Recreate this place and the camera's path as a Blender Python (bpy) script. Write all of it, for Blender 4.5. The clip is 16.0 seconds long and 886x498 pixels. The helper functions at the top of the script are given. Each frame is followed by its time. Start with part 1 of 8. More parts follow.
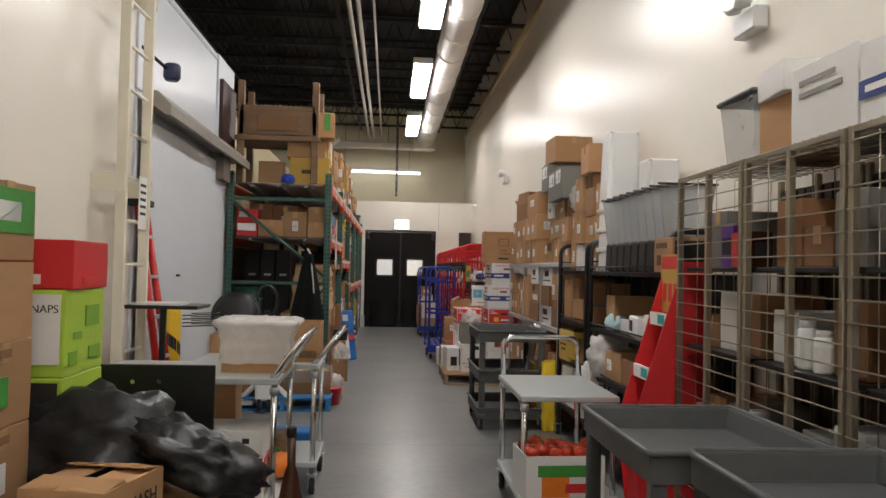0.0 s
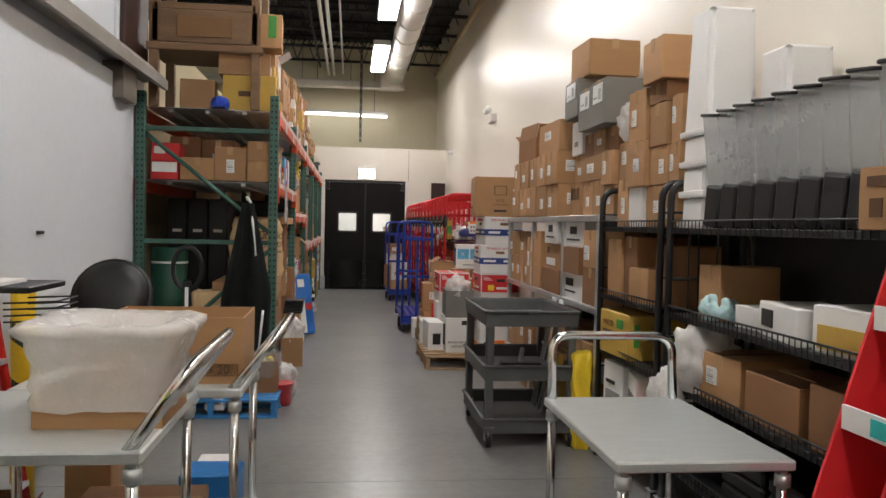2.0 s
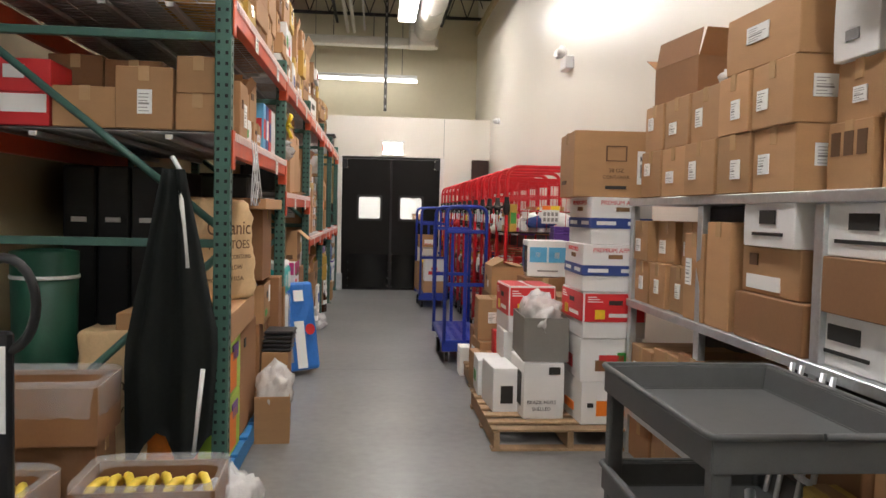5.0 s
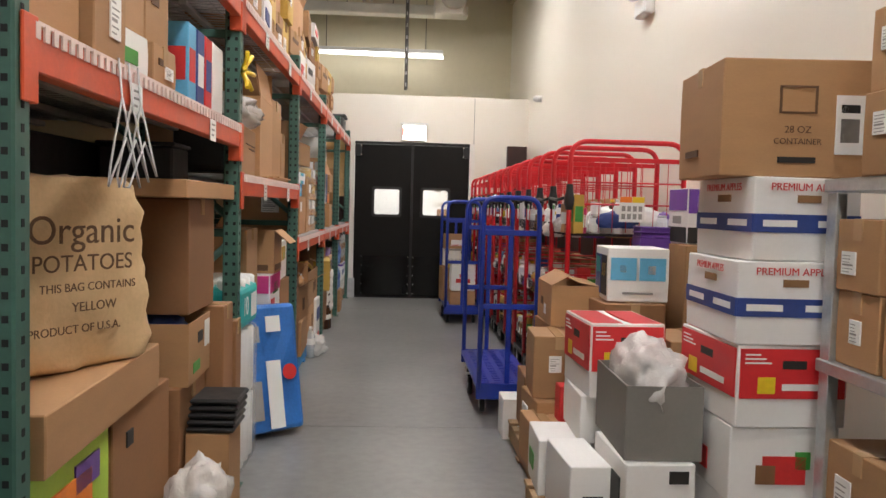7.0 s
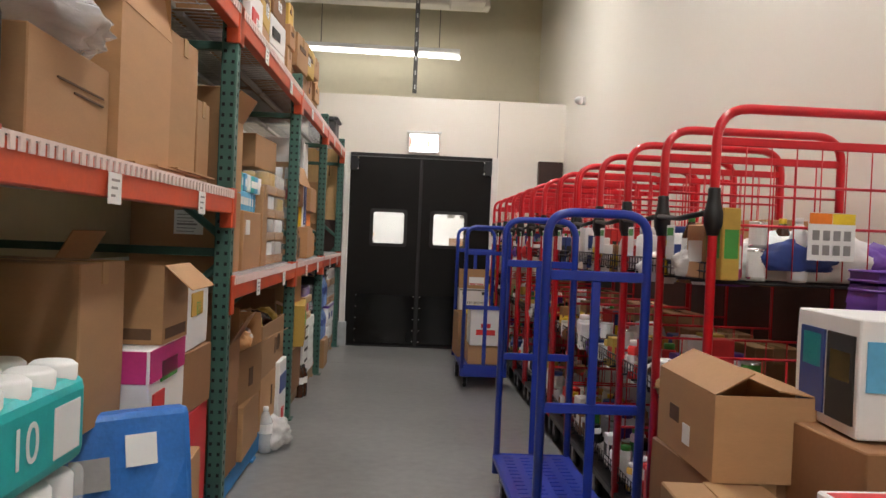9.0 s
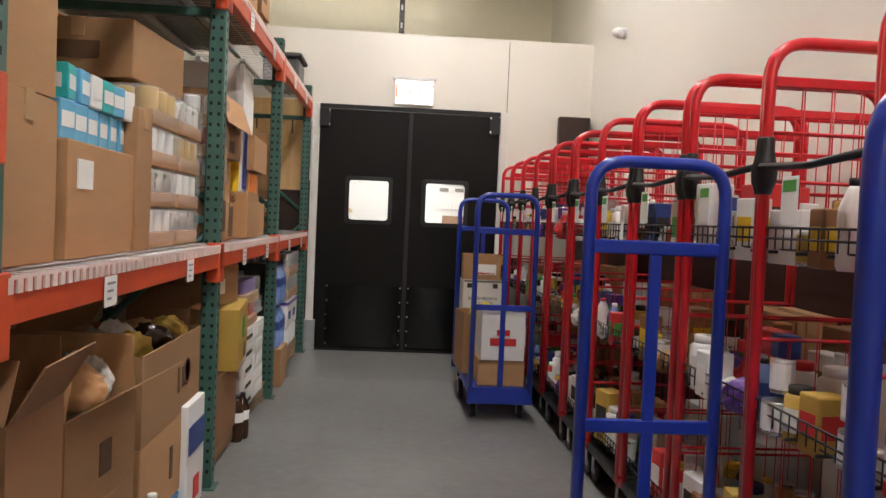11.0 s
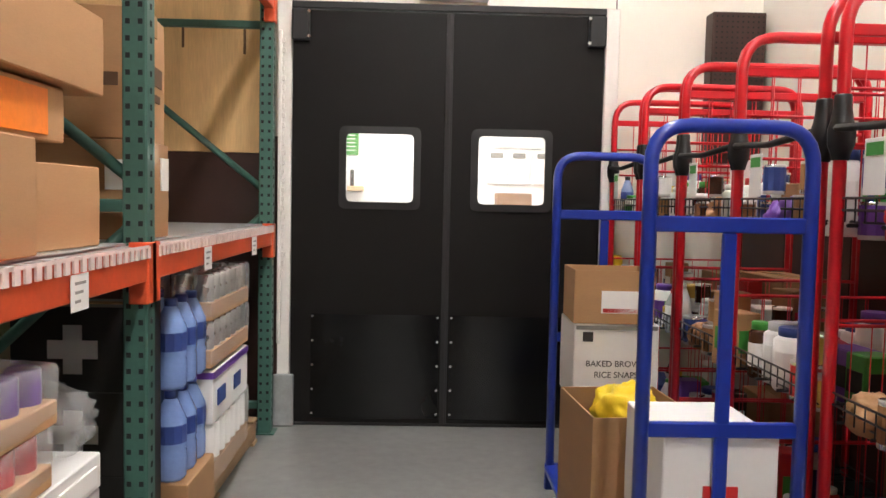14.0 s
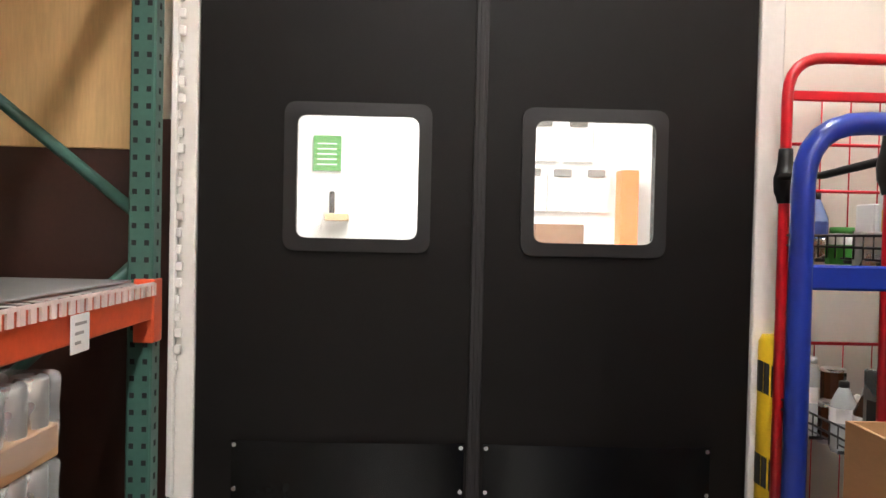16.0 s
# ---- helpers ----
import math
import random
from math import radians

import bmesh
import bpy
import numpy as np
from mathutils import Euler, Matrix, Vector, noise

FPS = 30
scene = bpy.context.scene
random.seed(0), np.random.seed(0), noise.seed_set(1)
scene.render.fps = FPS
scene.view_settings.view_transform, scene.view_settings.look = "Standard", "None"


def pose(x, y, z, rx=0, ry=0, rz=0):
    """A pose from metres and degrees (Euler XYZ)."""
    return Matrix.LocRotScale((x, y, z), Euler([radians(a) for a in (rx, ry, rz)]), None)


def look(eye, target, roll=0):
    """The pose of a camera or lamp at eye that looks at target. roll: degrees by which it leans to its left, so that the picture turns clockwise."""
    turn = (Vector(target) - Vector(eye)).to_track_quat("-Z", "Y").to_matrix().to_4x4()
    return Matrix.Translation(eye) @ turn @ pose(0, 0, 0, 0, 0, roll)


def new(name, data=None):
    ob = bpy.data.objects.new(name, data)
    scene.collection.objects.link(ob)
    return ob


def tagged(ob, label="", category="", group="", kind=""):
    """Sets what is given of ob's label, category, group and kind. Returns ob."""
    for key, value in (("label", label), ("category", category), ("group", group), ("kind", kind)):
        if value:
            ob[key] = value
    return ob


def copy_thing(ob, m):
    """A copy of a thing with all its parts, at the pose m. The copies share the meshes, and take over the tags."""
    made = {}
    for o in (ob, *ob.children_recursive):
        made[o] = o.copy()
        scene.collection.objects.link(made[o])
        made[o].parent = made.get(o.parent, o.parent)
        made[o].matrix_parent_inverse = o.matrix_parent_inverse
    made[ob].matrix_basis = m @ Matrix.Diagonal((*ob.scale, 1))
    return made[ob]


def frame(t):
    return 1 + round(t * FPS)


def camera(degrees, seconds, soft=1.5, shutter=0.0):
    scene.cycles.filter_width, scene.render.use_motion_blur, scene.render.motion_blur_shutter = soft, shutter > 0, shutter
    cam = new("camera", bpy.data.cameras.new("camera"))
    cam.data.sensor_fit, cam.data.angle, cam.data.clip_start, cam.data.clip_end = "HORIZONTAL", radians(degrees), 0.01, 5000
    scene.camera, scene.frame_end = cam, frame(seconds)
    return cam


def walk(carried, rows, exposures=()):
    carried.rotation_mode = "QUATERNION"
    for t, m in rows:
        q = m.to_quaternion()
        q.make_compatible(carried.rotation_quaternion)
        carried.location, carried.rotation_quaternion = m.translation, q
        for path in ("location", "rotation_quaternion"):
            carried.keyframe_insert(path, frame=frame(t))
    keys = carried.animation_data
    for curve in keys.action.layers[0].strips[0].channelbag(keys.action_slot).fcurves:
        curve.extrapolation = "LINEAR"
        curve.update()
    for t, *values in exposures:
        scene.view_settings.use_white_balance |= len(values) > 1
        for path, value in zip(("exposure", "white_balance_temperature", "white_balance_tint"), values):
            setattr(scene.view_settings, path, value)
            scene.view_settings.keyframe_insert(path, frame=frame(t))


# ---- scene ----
cam = camera(58.8, 16.0)
PATH = [
    (0, (0.299, 1.569, 1.514), (0.435, 3.563, 1.565), 1.2),
    (0.5, (0.308, 2.144, 1.497), (0.443, 4.139, 1.52), 1.3),
    (1, (0.31, 2.693, 1.496), (0.503, 4.683, 1.483), 1.7),
    (1.5, (0.3, 3.25, 1.509), (0.485, 5.241, 1.469), 1.9),
    (2, (0.247, 3.798, 1.507), (0.483, 5.783, 1.446), 1.3),
    (2.5, (0.25, 4.4, 1.522), (0.507, 6.383, 1.479), 1.3),
    (3, (0.22, 4.948, 1.514), (0.543, 6.921, 1.462), 1.4),
    (3.5, (0.272, 5.508, 1.507), (0.551, 7.488, 1.461), 1.7),
    (4, (0.273, 6.058, 1.503), (0.472, 8.047, 1.44), 1.4),
    (4.2, (0.268, 6.264, 1.509), (0.462, 8.253, 1.432), 1.3),
    (6.3, (0.376, 8.433, 1.454), (0.518, 10.425, 1.35), 1.6),
    (6.5, (0.382, 8.651, 1.465), (0.526, 10.643, 1.359), 1.6),
    (7, (0.411, 9.232, 1.467), (0.521, 11.227, 1.361), 1.5),
    (7.5, (0.407, 9.851, 1.435), (0.53, 11.844, 1.327), 1.6),
    (8, (0.45, 10.466, 1.436), (0.563, 12.462, 1.37), 1.7),
    (8.5, (0.461, 11.071, 1.425), (0.573, 13.067, 1.39), 2.0),
    (9, (0.449, 11.664, 1.423), (0.538, 13.662, 1.396), 2.4),
    (9.2, (0.434, 11.913, 1.454), (0.506, 13.911, 1.407), 2.7),
    (11.3, (0.413, 14.133, 1.344), (0.553, 16.127, 1.263), 2.5),
    (11.5, (0.391, 14.362, 1.365), (0.53, 16.354, 1.266), 2.4),
    (12, (0.361, 14.917, 1.354), (0.548, 16.904, 1.232), 2.1),
    (12.5, (0.395, 15.466, 1.36), (0.574, 17.456, 1.27), 2.0),
    (13, (0.4, 16.033, 1.358), (0.542, 18.027, 1.277), 2.3),
    (13.5, (0.437, 16.608, 1.346), (0.521, 18.603, 1.236), 2.0),
    (14, (0.441, 17.156, 1.344), (0.495, 19.151, 1.223), 1.2),
    (14.5, (0.479, 17.685, 1.338), (0.539, 19.682, 1.246), 1.2),
    (15, (0.474, 18.185, 1.328), (0.495, 20.183, 1.253), 1.7),
    (15.5, (0.447, 18.698, 1.334), (0.49, 20.697, 1.267), 1.3),
    (16, (0.409, 19.219, 1.357), (0.456, 21.218, 1.316), 1.3),
]
walk(cam, [(t, look(eye, target, roll)) for t, eye, target, roll in PATH],
     exposures=[(0, -0.1), (2, 0.1), (4, 0.42), (7, 0.42), (9, 0.27), (11.5, 0.5), (12.5, 0.65), (13.5, 0.85), (14.5, 1.15), (16, 1.12)])

# ---- world and large lights ----
world = bpy.data.worlds.new("world")
scene.world = world
world.use_nodes = True
world.node_tree.nodes["Background"].inputs[0].default_value = (0.002, 0.002, 0.002, 1)
world.node_tree.nodes["Background"].inputs[1].default_value = 1.0
LAMP = 35.0        # radiance of the ceiling fixtures

# ---- materials ----
def mat(name, col, rough=0.6, metal=0.0, vary=0.12, scale=6.0, fine=60.0, bump=0.08, tone=0.0, dirt=0.0, alpha=1.0, trans=0.0, coat=0.0, stretch=(1, 1, 1), gloss=0.08):
    m = bpy.data.materials.new(name)
    m.use_nodes = True
    nt = m.node_tree
    n, l = nt.nodes, nt.links
    b = n["Principled BSDF"]
    b.inputs["Roughness"].default_value = rough
    b.inputs["Metallic"].default_value = metal
    b.inputs["Alpha"].default_value = alpha
    b.inputs["Transmission Weight"].default_value = trans
    b.inputs["Coat Weight"].default_value = coat
    tc = n.new("ShaderNodeTexCoord")
    mp = n.new("ShaderNodeMapping")
    mp.inputs["Scale"].default_value = stretch
    l.new(tc.outputs["Object"], mp.inputs["Vector"])
    n1 = n.new("ShaderNodeTexNoise")
    n1.inputs["Scale"].default_value = scale
    n1.inputs["Detail"].default_value = 5
    n2 = n.new("ShaderNodeTexNoise")
    n2.inputs["Scale"].default_value = fine
    n2.inputs["Detail"].default_value = 3
    for q in (n1, n2):
        l.new(mp.outputs["Vector"], q.inputs["Vector"])
    mix = n.new("ShaderNodeMath")
    mix.operation = "MULTIPLY_ADD"
    mix.inputs[1].default_value = 0.65
    l.new(n1.outputs["Fac"], mix.inputs[0])
    half = n.new("ShaderNodeMath")
    half.operation = "MULTIPLY"
    half.inputs[1].default_value = 0.35
    l.new(n2.outputs["Fac"], half.inputs[0])
    l.new(half.outputs[0], mix.inputs[2])
    ramp = n.new("ShaderNodeValToRGB")
    ramp.color_ramp.elements[0].position = 0.32
    ramp.color_ramp.elements[1].position = 0.68
    ramp.color_ramp.elements[0].color = (*[c * (1 - vary) for c in col], 1)
    ramp.color_ramp.elements[1].color = (*[min(1, c * (1 + vary)) for c in col], 1)
    l.new(mix.outputs[0], ramp.inputs[0])
    out = ramp.outputs[0]
    if dirt:
        n3 = n.new("ShaderNodeTexNoise")
        n3.inputs["Scale"].default_value = scale * 0.35
        n3.inputs["Detail"].default_value = 8
        n3.inputs["Roughness"].default_value = 0.7
        l.new(mp.outputs["Vector"], n3.inputs["Vector"])
        r3 = n.new("ShaderNodeValToRGB")
        r3.color_ramp.elements[0].position = 0.52
        r3.color_ramp.elements[1].position = 0.75
        l.new(n3.outputs["Fac"], r3.inputs[0])
        mx = n.new("ShaderNodeMix")
        mx.data_type = "RGBA"
        sc = n.new("ShaderNodeMath")
        sc.operation = "MULTIPLY"
        sc.inputs[1].default_value = dirt
        l.new(r3.outputs[0], sc.inputs[0])
        l.new(sc.outputs[0], mx.inputs[0])
        l.new(out, mx.inputs[6])
        mx.inputs[7].default_value = (*[c * 0.45 for c in col], 1)
        out = mx.outputs[2]
    if tone:
        oi = n.new("ShaderNodeObjectInfo")
        mr = n.new("ShaderNodeMapRange")
        mr.inputs[3].default_value = 1 - tone
        mr.inputs[4].default_value = 1 + tone
        l.new(oi.outputs["Random"], mr.inputs[0])
        hs = n.new("ShaderNodeHueSaturation")
        l.new(mr.outputs[0], hs.inputs["Value"])
        l.new(out, hs.inputs["Color"])
        out = hs.outputs[0]
    l.new(out, b.inputs["Base Color"])
    rr = n.new("ShaderNodeMapRange")
    rr.inputs[3].default_value = max(0.02, rough - gloss)
    rr.inputs[4].default_value = min(1, rough + gloss)
    l.new(n1.outputs["Fac"], rr.inputs[0])
    l.new(rr.outputs[0], b.inputs["Roughness"])
    if bump:
        bp = n.new("ShaderNodeBump")
        bp.inputs["Strength"].default_value = bump
        bp.inputs["Distance"].default_value = 0.01
        l.new(mix.outputs[0], bp.inputs["Height"])
        l.new(bp.outputs[0], b.inputs["Normal"])
    return m


def glow(name, col, power):
    m = bpy.data.materials.new(name)
    m.use_nodes = True
    b = m.node_tree.nodes["Principled BSDF"]
    b.inputs["Base Color"].default_value = (*col, 1)
    b.inputs["Emission Color"].default_value = (*col, 1)
    b.inputs["Emission Strength"].default_value = power
    return m


M_FLOOR = mat("polished_concrete", (0.205, 0.203, 0.195), 0.288, vary=0.42, scale=1.0, fine=14, bump=0.0, gloss=0.008)
M_JOINT = mat("joint_filler", (0.06, 0.06, 0.06), 0.8)
M_WALL = mat("cream_gloss_paint", (0.80, 0.755, 0.67), 0.31, vary=0.06, scale=0.5, fine=90, bump=0.0, gloss=0.02)
for m_soft in (M_FLOOR, M_WALL):
    # soft cloudy tone: the ramp runs over the whole range
    for nd in m_soft.node_tree.nodes:
        if nd.type == "VALTORGB":
            nd.color_ramp.elements[0].position = 0.2 if m_soft is M_FLOOR else 0.0
            nd.color_ramp.elements[1].position = 0.8 if m_soft is M_FLOOR else 1.0
M_WALL2 = mat("cream_matte_paint", (0.74, 0.68, 0.52), 0.6, vary=0.04, scale=0.8, fine=12, bump=0.05, dirt=0.08)
M_TAN = mat("tan_paint", (0.52, 0.44, 0.27), 0.7, vary=0.05, scale=1, fine=12)
M_COOL = mat("cooler_panel_white", (0.74, 0.78, 0.84), 0.32, vary=0.04, scale=0.7, fine=20, bump=0.02, dirt=0.06, gloss=0.02)
M_LADDER = mat("ladder_cream_paint", (0.78, 0.73, 0.6), 0.4, vary=0.04)
M_DECK = mat("dark_roof_deck", (0.022, 0.021, 0.02), 0.7, vary=0.3, scale=2)
M_JOIST = mat("joist_steel", (0.07, 0.066, 0.06), 0.6, vary=0.3, scale=3)
M_DUCT = mat("white_duct", (0.72, 0.69, 0.63), 0.45, vary=0.08, scale=3, dirt=0.2)
M_GALV = mat("galvanised_steel", (0.55, 0.57, 0.58), 0.36, metal=0.75, vary=0.15, scale=9, dirt=0.2)
M_ALU = mat("brushed_aluminium", (0.6, 0.64, 0.64), 0.34, metal=0.45, vary=0.1, scale=8, stretch=(1, 12, 1))
M_CHROME = mat("chrome_tube", (0.75, 0.76, 0.76), 0.18, metal=1.0, vary=0.05)
M_GREEN = mat("green_rack_paint", (0.045, 0.12, 0.095), 0.45, vary=0.15, scale=7, dirt=0.4)
M_HOLE = mat("slot_black", (0.012, 0.014, 0.014), 0.9)
M_ORANGE = mat("orange_red_beam", (0.62, 0.085, 0.028), 0.42, vary=0.12, scale=8, dirt=0.3)
M_WIRE = mat("zinc_wire", (0.5, 0.5, 0.5), 0.4, metal=0.6)
M_LIP = mat("deck_lip_pinkish_white", (0.75, 0.62, 0.58), 0.5, vary=0.1)
M_BLACK = mat("black_coated_steel", (0.009, 0.009, 0.010), 0.38, vary=0.3)
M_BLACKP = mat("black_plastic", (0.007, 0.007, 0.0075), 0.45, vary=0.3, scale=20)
M_DOOR = mat("black_impact_door", (0.006, 0.0048, 0.0044), 0.45, vary=0.2, scale=5, fine=200, bump=0.12, dirt=0.06)
M_DOOR.node_tree.nodes["Principled BSDF"].inputs["Specular IOR Level"].default_value = 0.2
M_KICK = mat("glossy_black_kick_plate", (0.004, 0.004, 0.004), 0.24, vary=0.2, scale=3)
M_KICK.node_tree.nodes["Principled BSDF"].inputs["Specular IOR Level"].default_value = 0.3
M_SEAL = mat("rubber_seal", (0.011, 0.010, 0.010), 0.55)
M_JAMB = mat("white_door_jamb", (0.78, 0.75, 0.7), 0.4, vary=0.05, dirt=0.15)
M_BLUE = mat("blue_cart_paint", (0.010, 0.036, 0.32), 0.32, vary=0.12, dirt=0.2, coat=0.3)
M_RED = mat("red_cart_paint", (0.62, 0.010, 0.02), 0.3, vary=0.1, dirt=0.12, coat=0.3)
M_GREYP = mat("grey_moulded_plastic", (0.085, 0.088, 0.088), 0.5, vary=0.12, scale=12, fine=160, bump=0.12, dirt=0.3)
M_KRAFT = mat("kraft_cardboard", (0.415, 0.232, 0.108), 0.75, vary=0.07, scale=4, fine=70, bump=0.06, tone=0.2, dirt=0.12, stretch=(1, 1, 4))
M_KRAFTD = mat("dark_kraft_cardboard", (0.27, 0.13, 0.055), 0.75, vary=0.08, scale=4, fine=70, tone=0.15, dirt=0.15)
# kraft darkened evenly: the shade inside boxes and holes is in the colour
M_KIN = mat("shaded_cardboard", (0.24, 0.13, 0.058), 0.85, vary=0.08)
M_WBOX = mat("white_carton", (0.78, 0.77, 0.75), 0.55, vary=0.03, scale=4, tone=0.05, dirt=0.06)
M_RBOX = mat("red_carton", (0.62, 0.025, 0.03), 0.5, vary=0.06, tone=0.08)
M_GBOX = mat("lime_carton", (0.42, 0.62, 0.06), 0.5, vary=0.08)
M_YBOX = mat("ochre_carton", (0.52, 0.33, 0.06), 0.6, vary=0.08, tone=0.1)
M_GREYBOX = mat("grey_carton", (0.2, 0.19, 0.17), 0.7, vary=0.06, tone=0.08)
M_BLBOX = mat("light_blue_print", (0.12, 0.42, 0.66), 0.5)
M_NAVY = mat("navy_print", (0.03, 0.06, 0.24), 0.5)
M_REDP = mat("red_print", (0.6, 0.03, 0.03), 0.5)
M_TEAL = mat("teal_print", (0.02, 0.42, 0.42), 0.45)
M_TAPE = mat("packing_tape", (0.50, 0.32, 0.17), 0.22, vary=0.04)
M_LABEL = mat("white_paper_label", (0.82, 0.82, 0.8), 0.55, vary=0.02)
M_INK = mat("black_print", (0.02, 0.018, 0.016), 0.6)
M_FINE = mat("fine_grey_print", (0.3, 0.29, 0.28), 0.6)
M_INKB = mat("brown_print", (0.12, 0.06, 0.027), 0.7)
M_YELLOW = mat("yellow_paint", (0.8, 0.52, 0.02), 0.45, vary=0.1, dirt=0.15)
M_YPLAS = mat("yellow_plastic", (0.85, 0.6, 0.03), 0.4)
M_WOOD = mat("pale_pallet_wood", (0.36, 0.235, 0.13), 0.75, vary=0.25, scale=7, fine=60, bump=0.2, tone=0.2, stretch=(1, 0.1, 1))
M_PLY = mat("plywood", (0.62, 0.40, 0.18), 0.55, vary=0.14, scale=5, fine=40, stretch=(3, 3, 0.3))
M_OLDW = mat("old_brown_wood", (0.22, 0.13, 0.07), 0.6, vary=0.2, scale=6, stretch=(0.3, 2, 2))
M_BPAL = mat("blue_pallet_paint", (0.03, 0.2, 0.48), 0.6, vary=0.2, tone=0.15, dirt=0.4)
M_BROWN = mat("brown_perforated_panel", (0.035, 0.011, 0.007), 0.5, vary=0.2)
M_TANST = mat("tan_coated_steel", (0.3, 0.255, 0.185), 0.36, metal=0.55, vary=0.1)
M_WPLAS = mat("white_plastic", (0.8, 0.8, 0.79), 0.35, vary=0.02)
M_CLEAR = mat("clear_film", (0.86, 0.87, 0.87), 0.2, vary=0.05, scale=20, bump=0.5, alpha=0.22)
M_SHEET = mat("clear_sheet", (0.86, 0.87, 0.87), 0.16, vary=0.05, scale=14, bump=0.6, alpha=0.42)
M_FILM = mat("white_film_bag", (0.84, 0.82, 0.79), 0.25, vary=0.05, scale=22, fine=90, bump=0.8, alpha=0.6)
M_BIN = mat("translucent_bin", (0.62, 0.64, 0.66), 0.2, vary=0.05, alpha=0.38)
M_PAPERB = mat("brown_paper_sack", (0.66, 0.46, 0.25), 0.75, vary=0.1, scale=9, bump=0.45)
M_BAG = mat("black_bag", (0.010, 0.010, 0.011), 0.38, vary=0.3, scale=9, bump=0.6)
M_APRON = mat("dark_cloth", (0.018, 0.022, 0.02), 0.85, vary=0.2, bump=0.3)
M_BANANA = mat("banana_yellow", (0.72, 0.52, 0.06), 0.5, vary=0.2, scale=20, dirt=0.4)
M_TOMATO = mat("red_produce", (0.5, 0.045, 0.02), 0.3, vary=0.3, scale=9, tone=0.2)
M_WATER = mat("blue_bottle_plastic", (0.3, 0.45, 0.85), 0.12, vary=0.1, alpha=0.6)
M_CLBOT = mat("clear_bottle", (0.8, 0.85, 0.86), 0.12, alpha=0.45)
M_PURPLE = mat("purple_plastic", (0.14, 0.05, 0.32), 0.4)
M_CAN = mat("can_steel", (0.6, 0.6, 0.58), 0.28, metal=0.9)
M_BROWNBT = mat("brown_bottle", (0.05, 0.018, 0.008), 0.15)
M_PINK = mat("magenta_print", (0.6, 0.04, 0.22), 0.5)
M_ORNG = mat("orange_print", (0.85, 0.22, 0.02), 0.5)
M_GREENP = mat("green_print", (0.06, 0.3, 0.05), 0.5)
M_DGREEN = mat("dark_green_roll", (0.01, 0.07, 0.04), 0.5, vary=0.2)
M_TUB = mat("red_tub", (0.7, 0.04, 0.01), 0.4)
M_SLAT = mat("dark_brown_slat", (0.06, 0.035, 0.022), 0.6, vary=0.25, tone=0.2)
M_LEAF = mat("leaf_green_print", (0.2, 0.4, 0.03), 0.5)
M_GLASS = mat("window_pane", (0.95, 0.97, 0.97), 0.06, alpha=0.12, bump=0)
M_LIGHT = glow("lamp_lens", (1.0, 0.965, 0.94), LAMP)
M_EXIT = glow("exit_sign_face", (1.0, 0.93, 0.86), 4.0)
M_EXITR = glow("exit_sign_letters", (1.0, 0.2, 0.1), 1.0)
M_OFFICE = glow("kitchen_lamp", (1.0, 0.97, 0.92), 13.0)


# ---- mesh helpers ----
def box(bm, x0, x1, y0, y1, z0, z1):
    v = [bm.verts.new(c) for c in ((x0, y0, z0), (x1, y0, z0), (x1, y1, z0), (x0, y1, z0), (x0, y0, z1), (x1, y0, z1), (x1, y1, z1), (x0, y1, z1))]
    for f in ((0, 3, 2, 1), (4, 5, 6, 7), (0, 1, 5, 4), (1, 2, 6, 5), (2, 3, 7, 6), (3, 0, 4, 7)):
        bm.faces.new([v[i] for i in f])
    return bm


def shell(x0, x1, y0, y1, z0, z1, t, lift=0.0):
    """An open box in one piece, its walls t thick."""
    bm = bmesh.new()
    def ring(a, z):
        return [bm.verts.new(c) for c in ((x0 + a, y0 + a, z), (x1 - a, y0 + a, z), (x1 - a, y1 - a, z), (x0 + a, y1 - a, z))]
    o0, o1, i1, i0 = ring(0, z0), ring(0, z1), ring(t, z1), ring(t + lift, z0 + t)
    bm.faces.new(o0[::-1])
    bm.faces.new(i0)
    for a, b in ((o0, o1), (o1, i1), (i1, i0)):
        for k in range(4):
            bm.faces.new((a[k], a[(k + 1) % 4], b[(k + 1) % 4], b[k]))
    return bm


def bbox(x0, x1, y0, y1, z0, z1, bevel=0.0, seg=1):
    bm = box(bmesh.new(), x0, x1, y0, y1, z0, z1)
    if bevel:
        bmesh.ops.bevel(bm, geom=bm.edges[:], offset=bevel, segments=seg, affect="EDGES", profile=0.5)
    return bm


def sweep(bm, pts, r, seg=8, closed=False):
    pts = [Vector(p) for p in pts]
    rings = []
    n = len(pts)
    up = None
    for i, p in enumerate(pts):
        if closed:
            d = pts[(i + 1) % n] - pts[i - 1]
        else:
            d = pts[min(i + 1, n - 1)] - pts[max(i - 1, 0)]
        d.normalize()
        if up is None:
            up = Vector((0, 0, 1)) if abs(d.z) < 0.9 else Vector((1, 0, 0))
        s = d.cross(up).normalized()
        up = s.cross(d).normalized()
        rings.append([bm.verts.new(p + (s * math.cos(a) + up * math.sin(a)) * r) for a in (2 * math.pi * k / seg for k in range(seg))])
    for i in range(n if closed else n - 1):
        a, b = rings[i], rings[(i + 1) % n]
        for k in range(seg):
            f = bm.faces.new((a[k], a[(k + 1) % seg], b[(k + 1) % seg], b[k]))
            f.smooth = True
    if not closed:
        bm.faces.new(rings[0][::-1])
        bm.faces.new(rings[-1])
    return bm


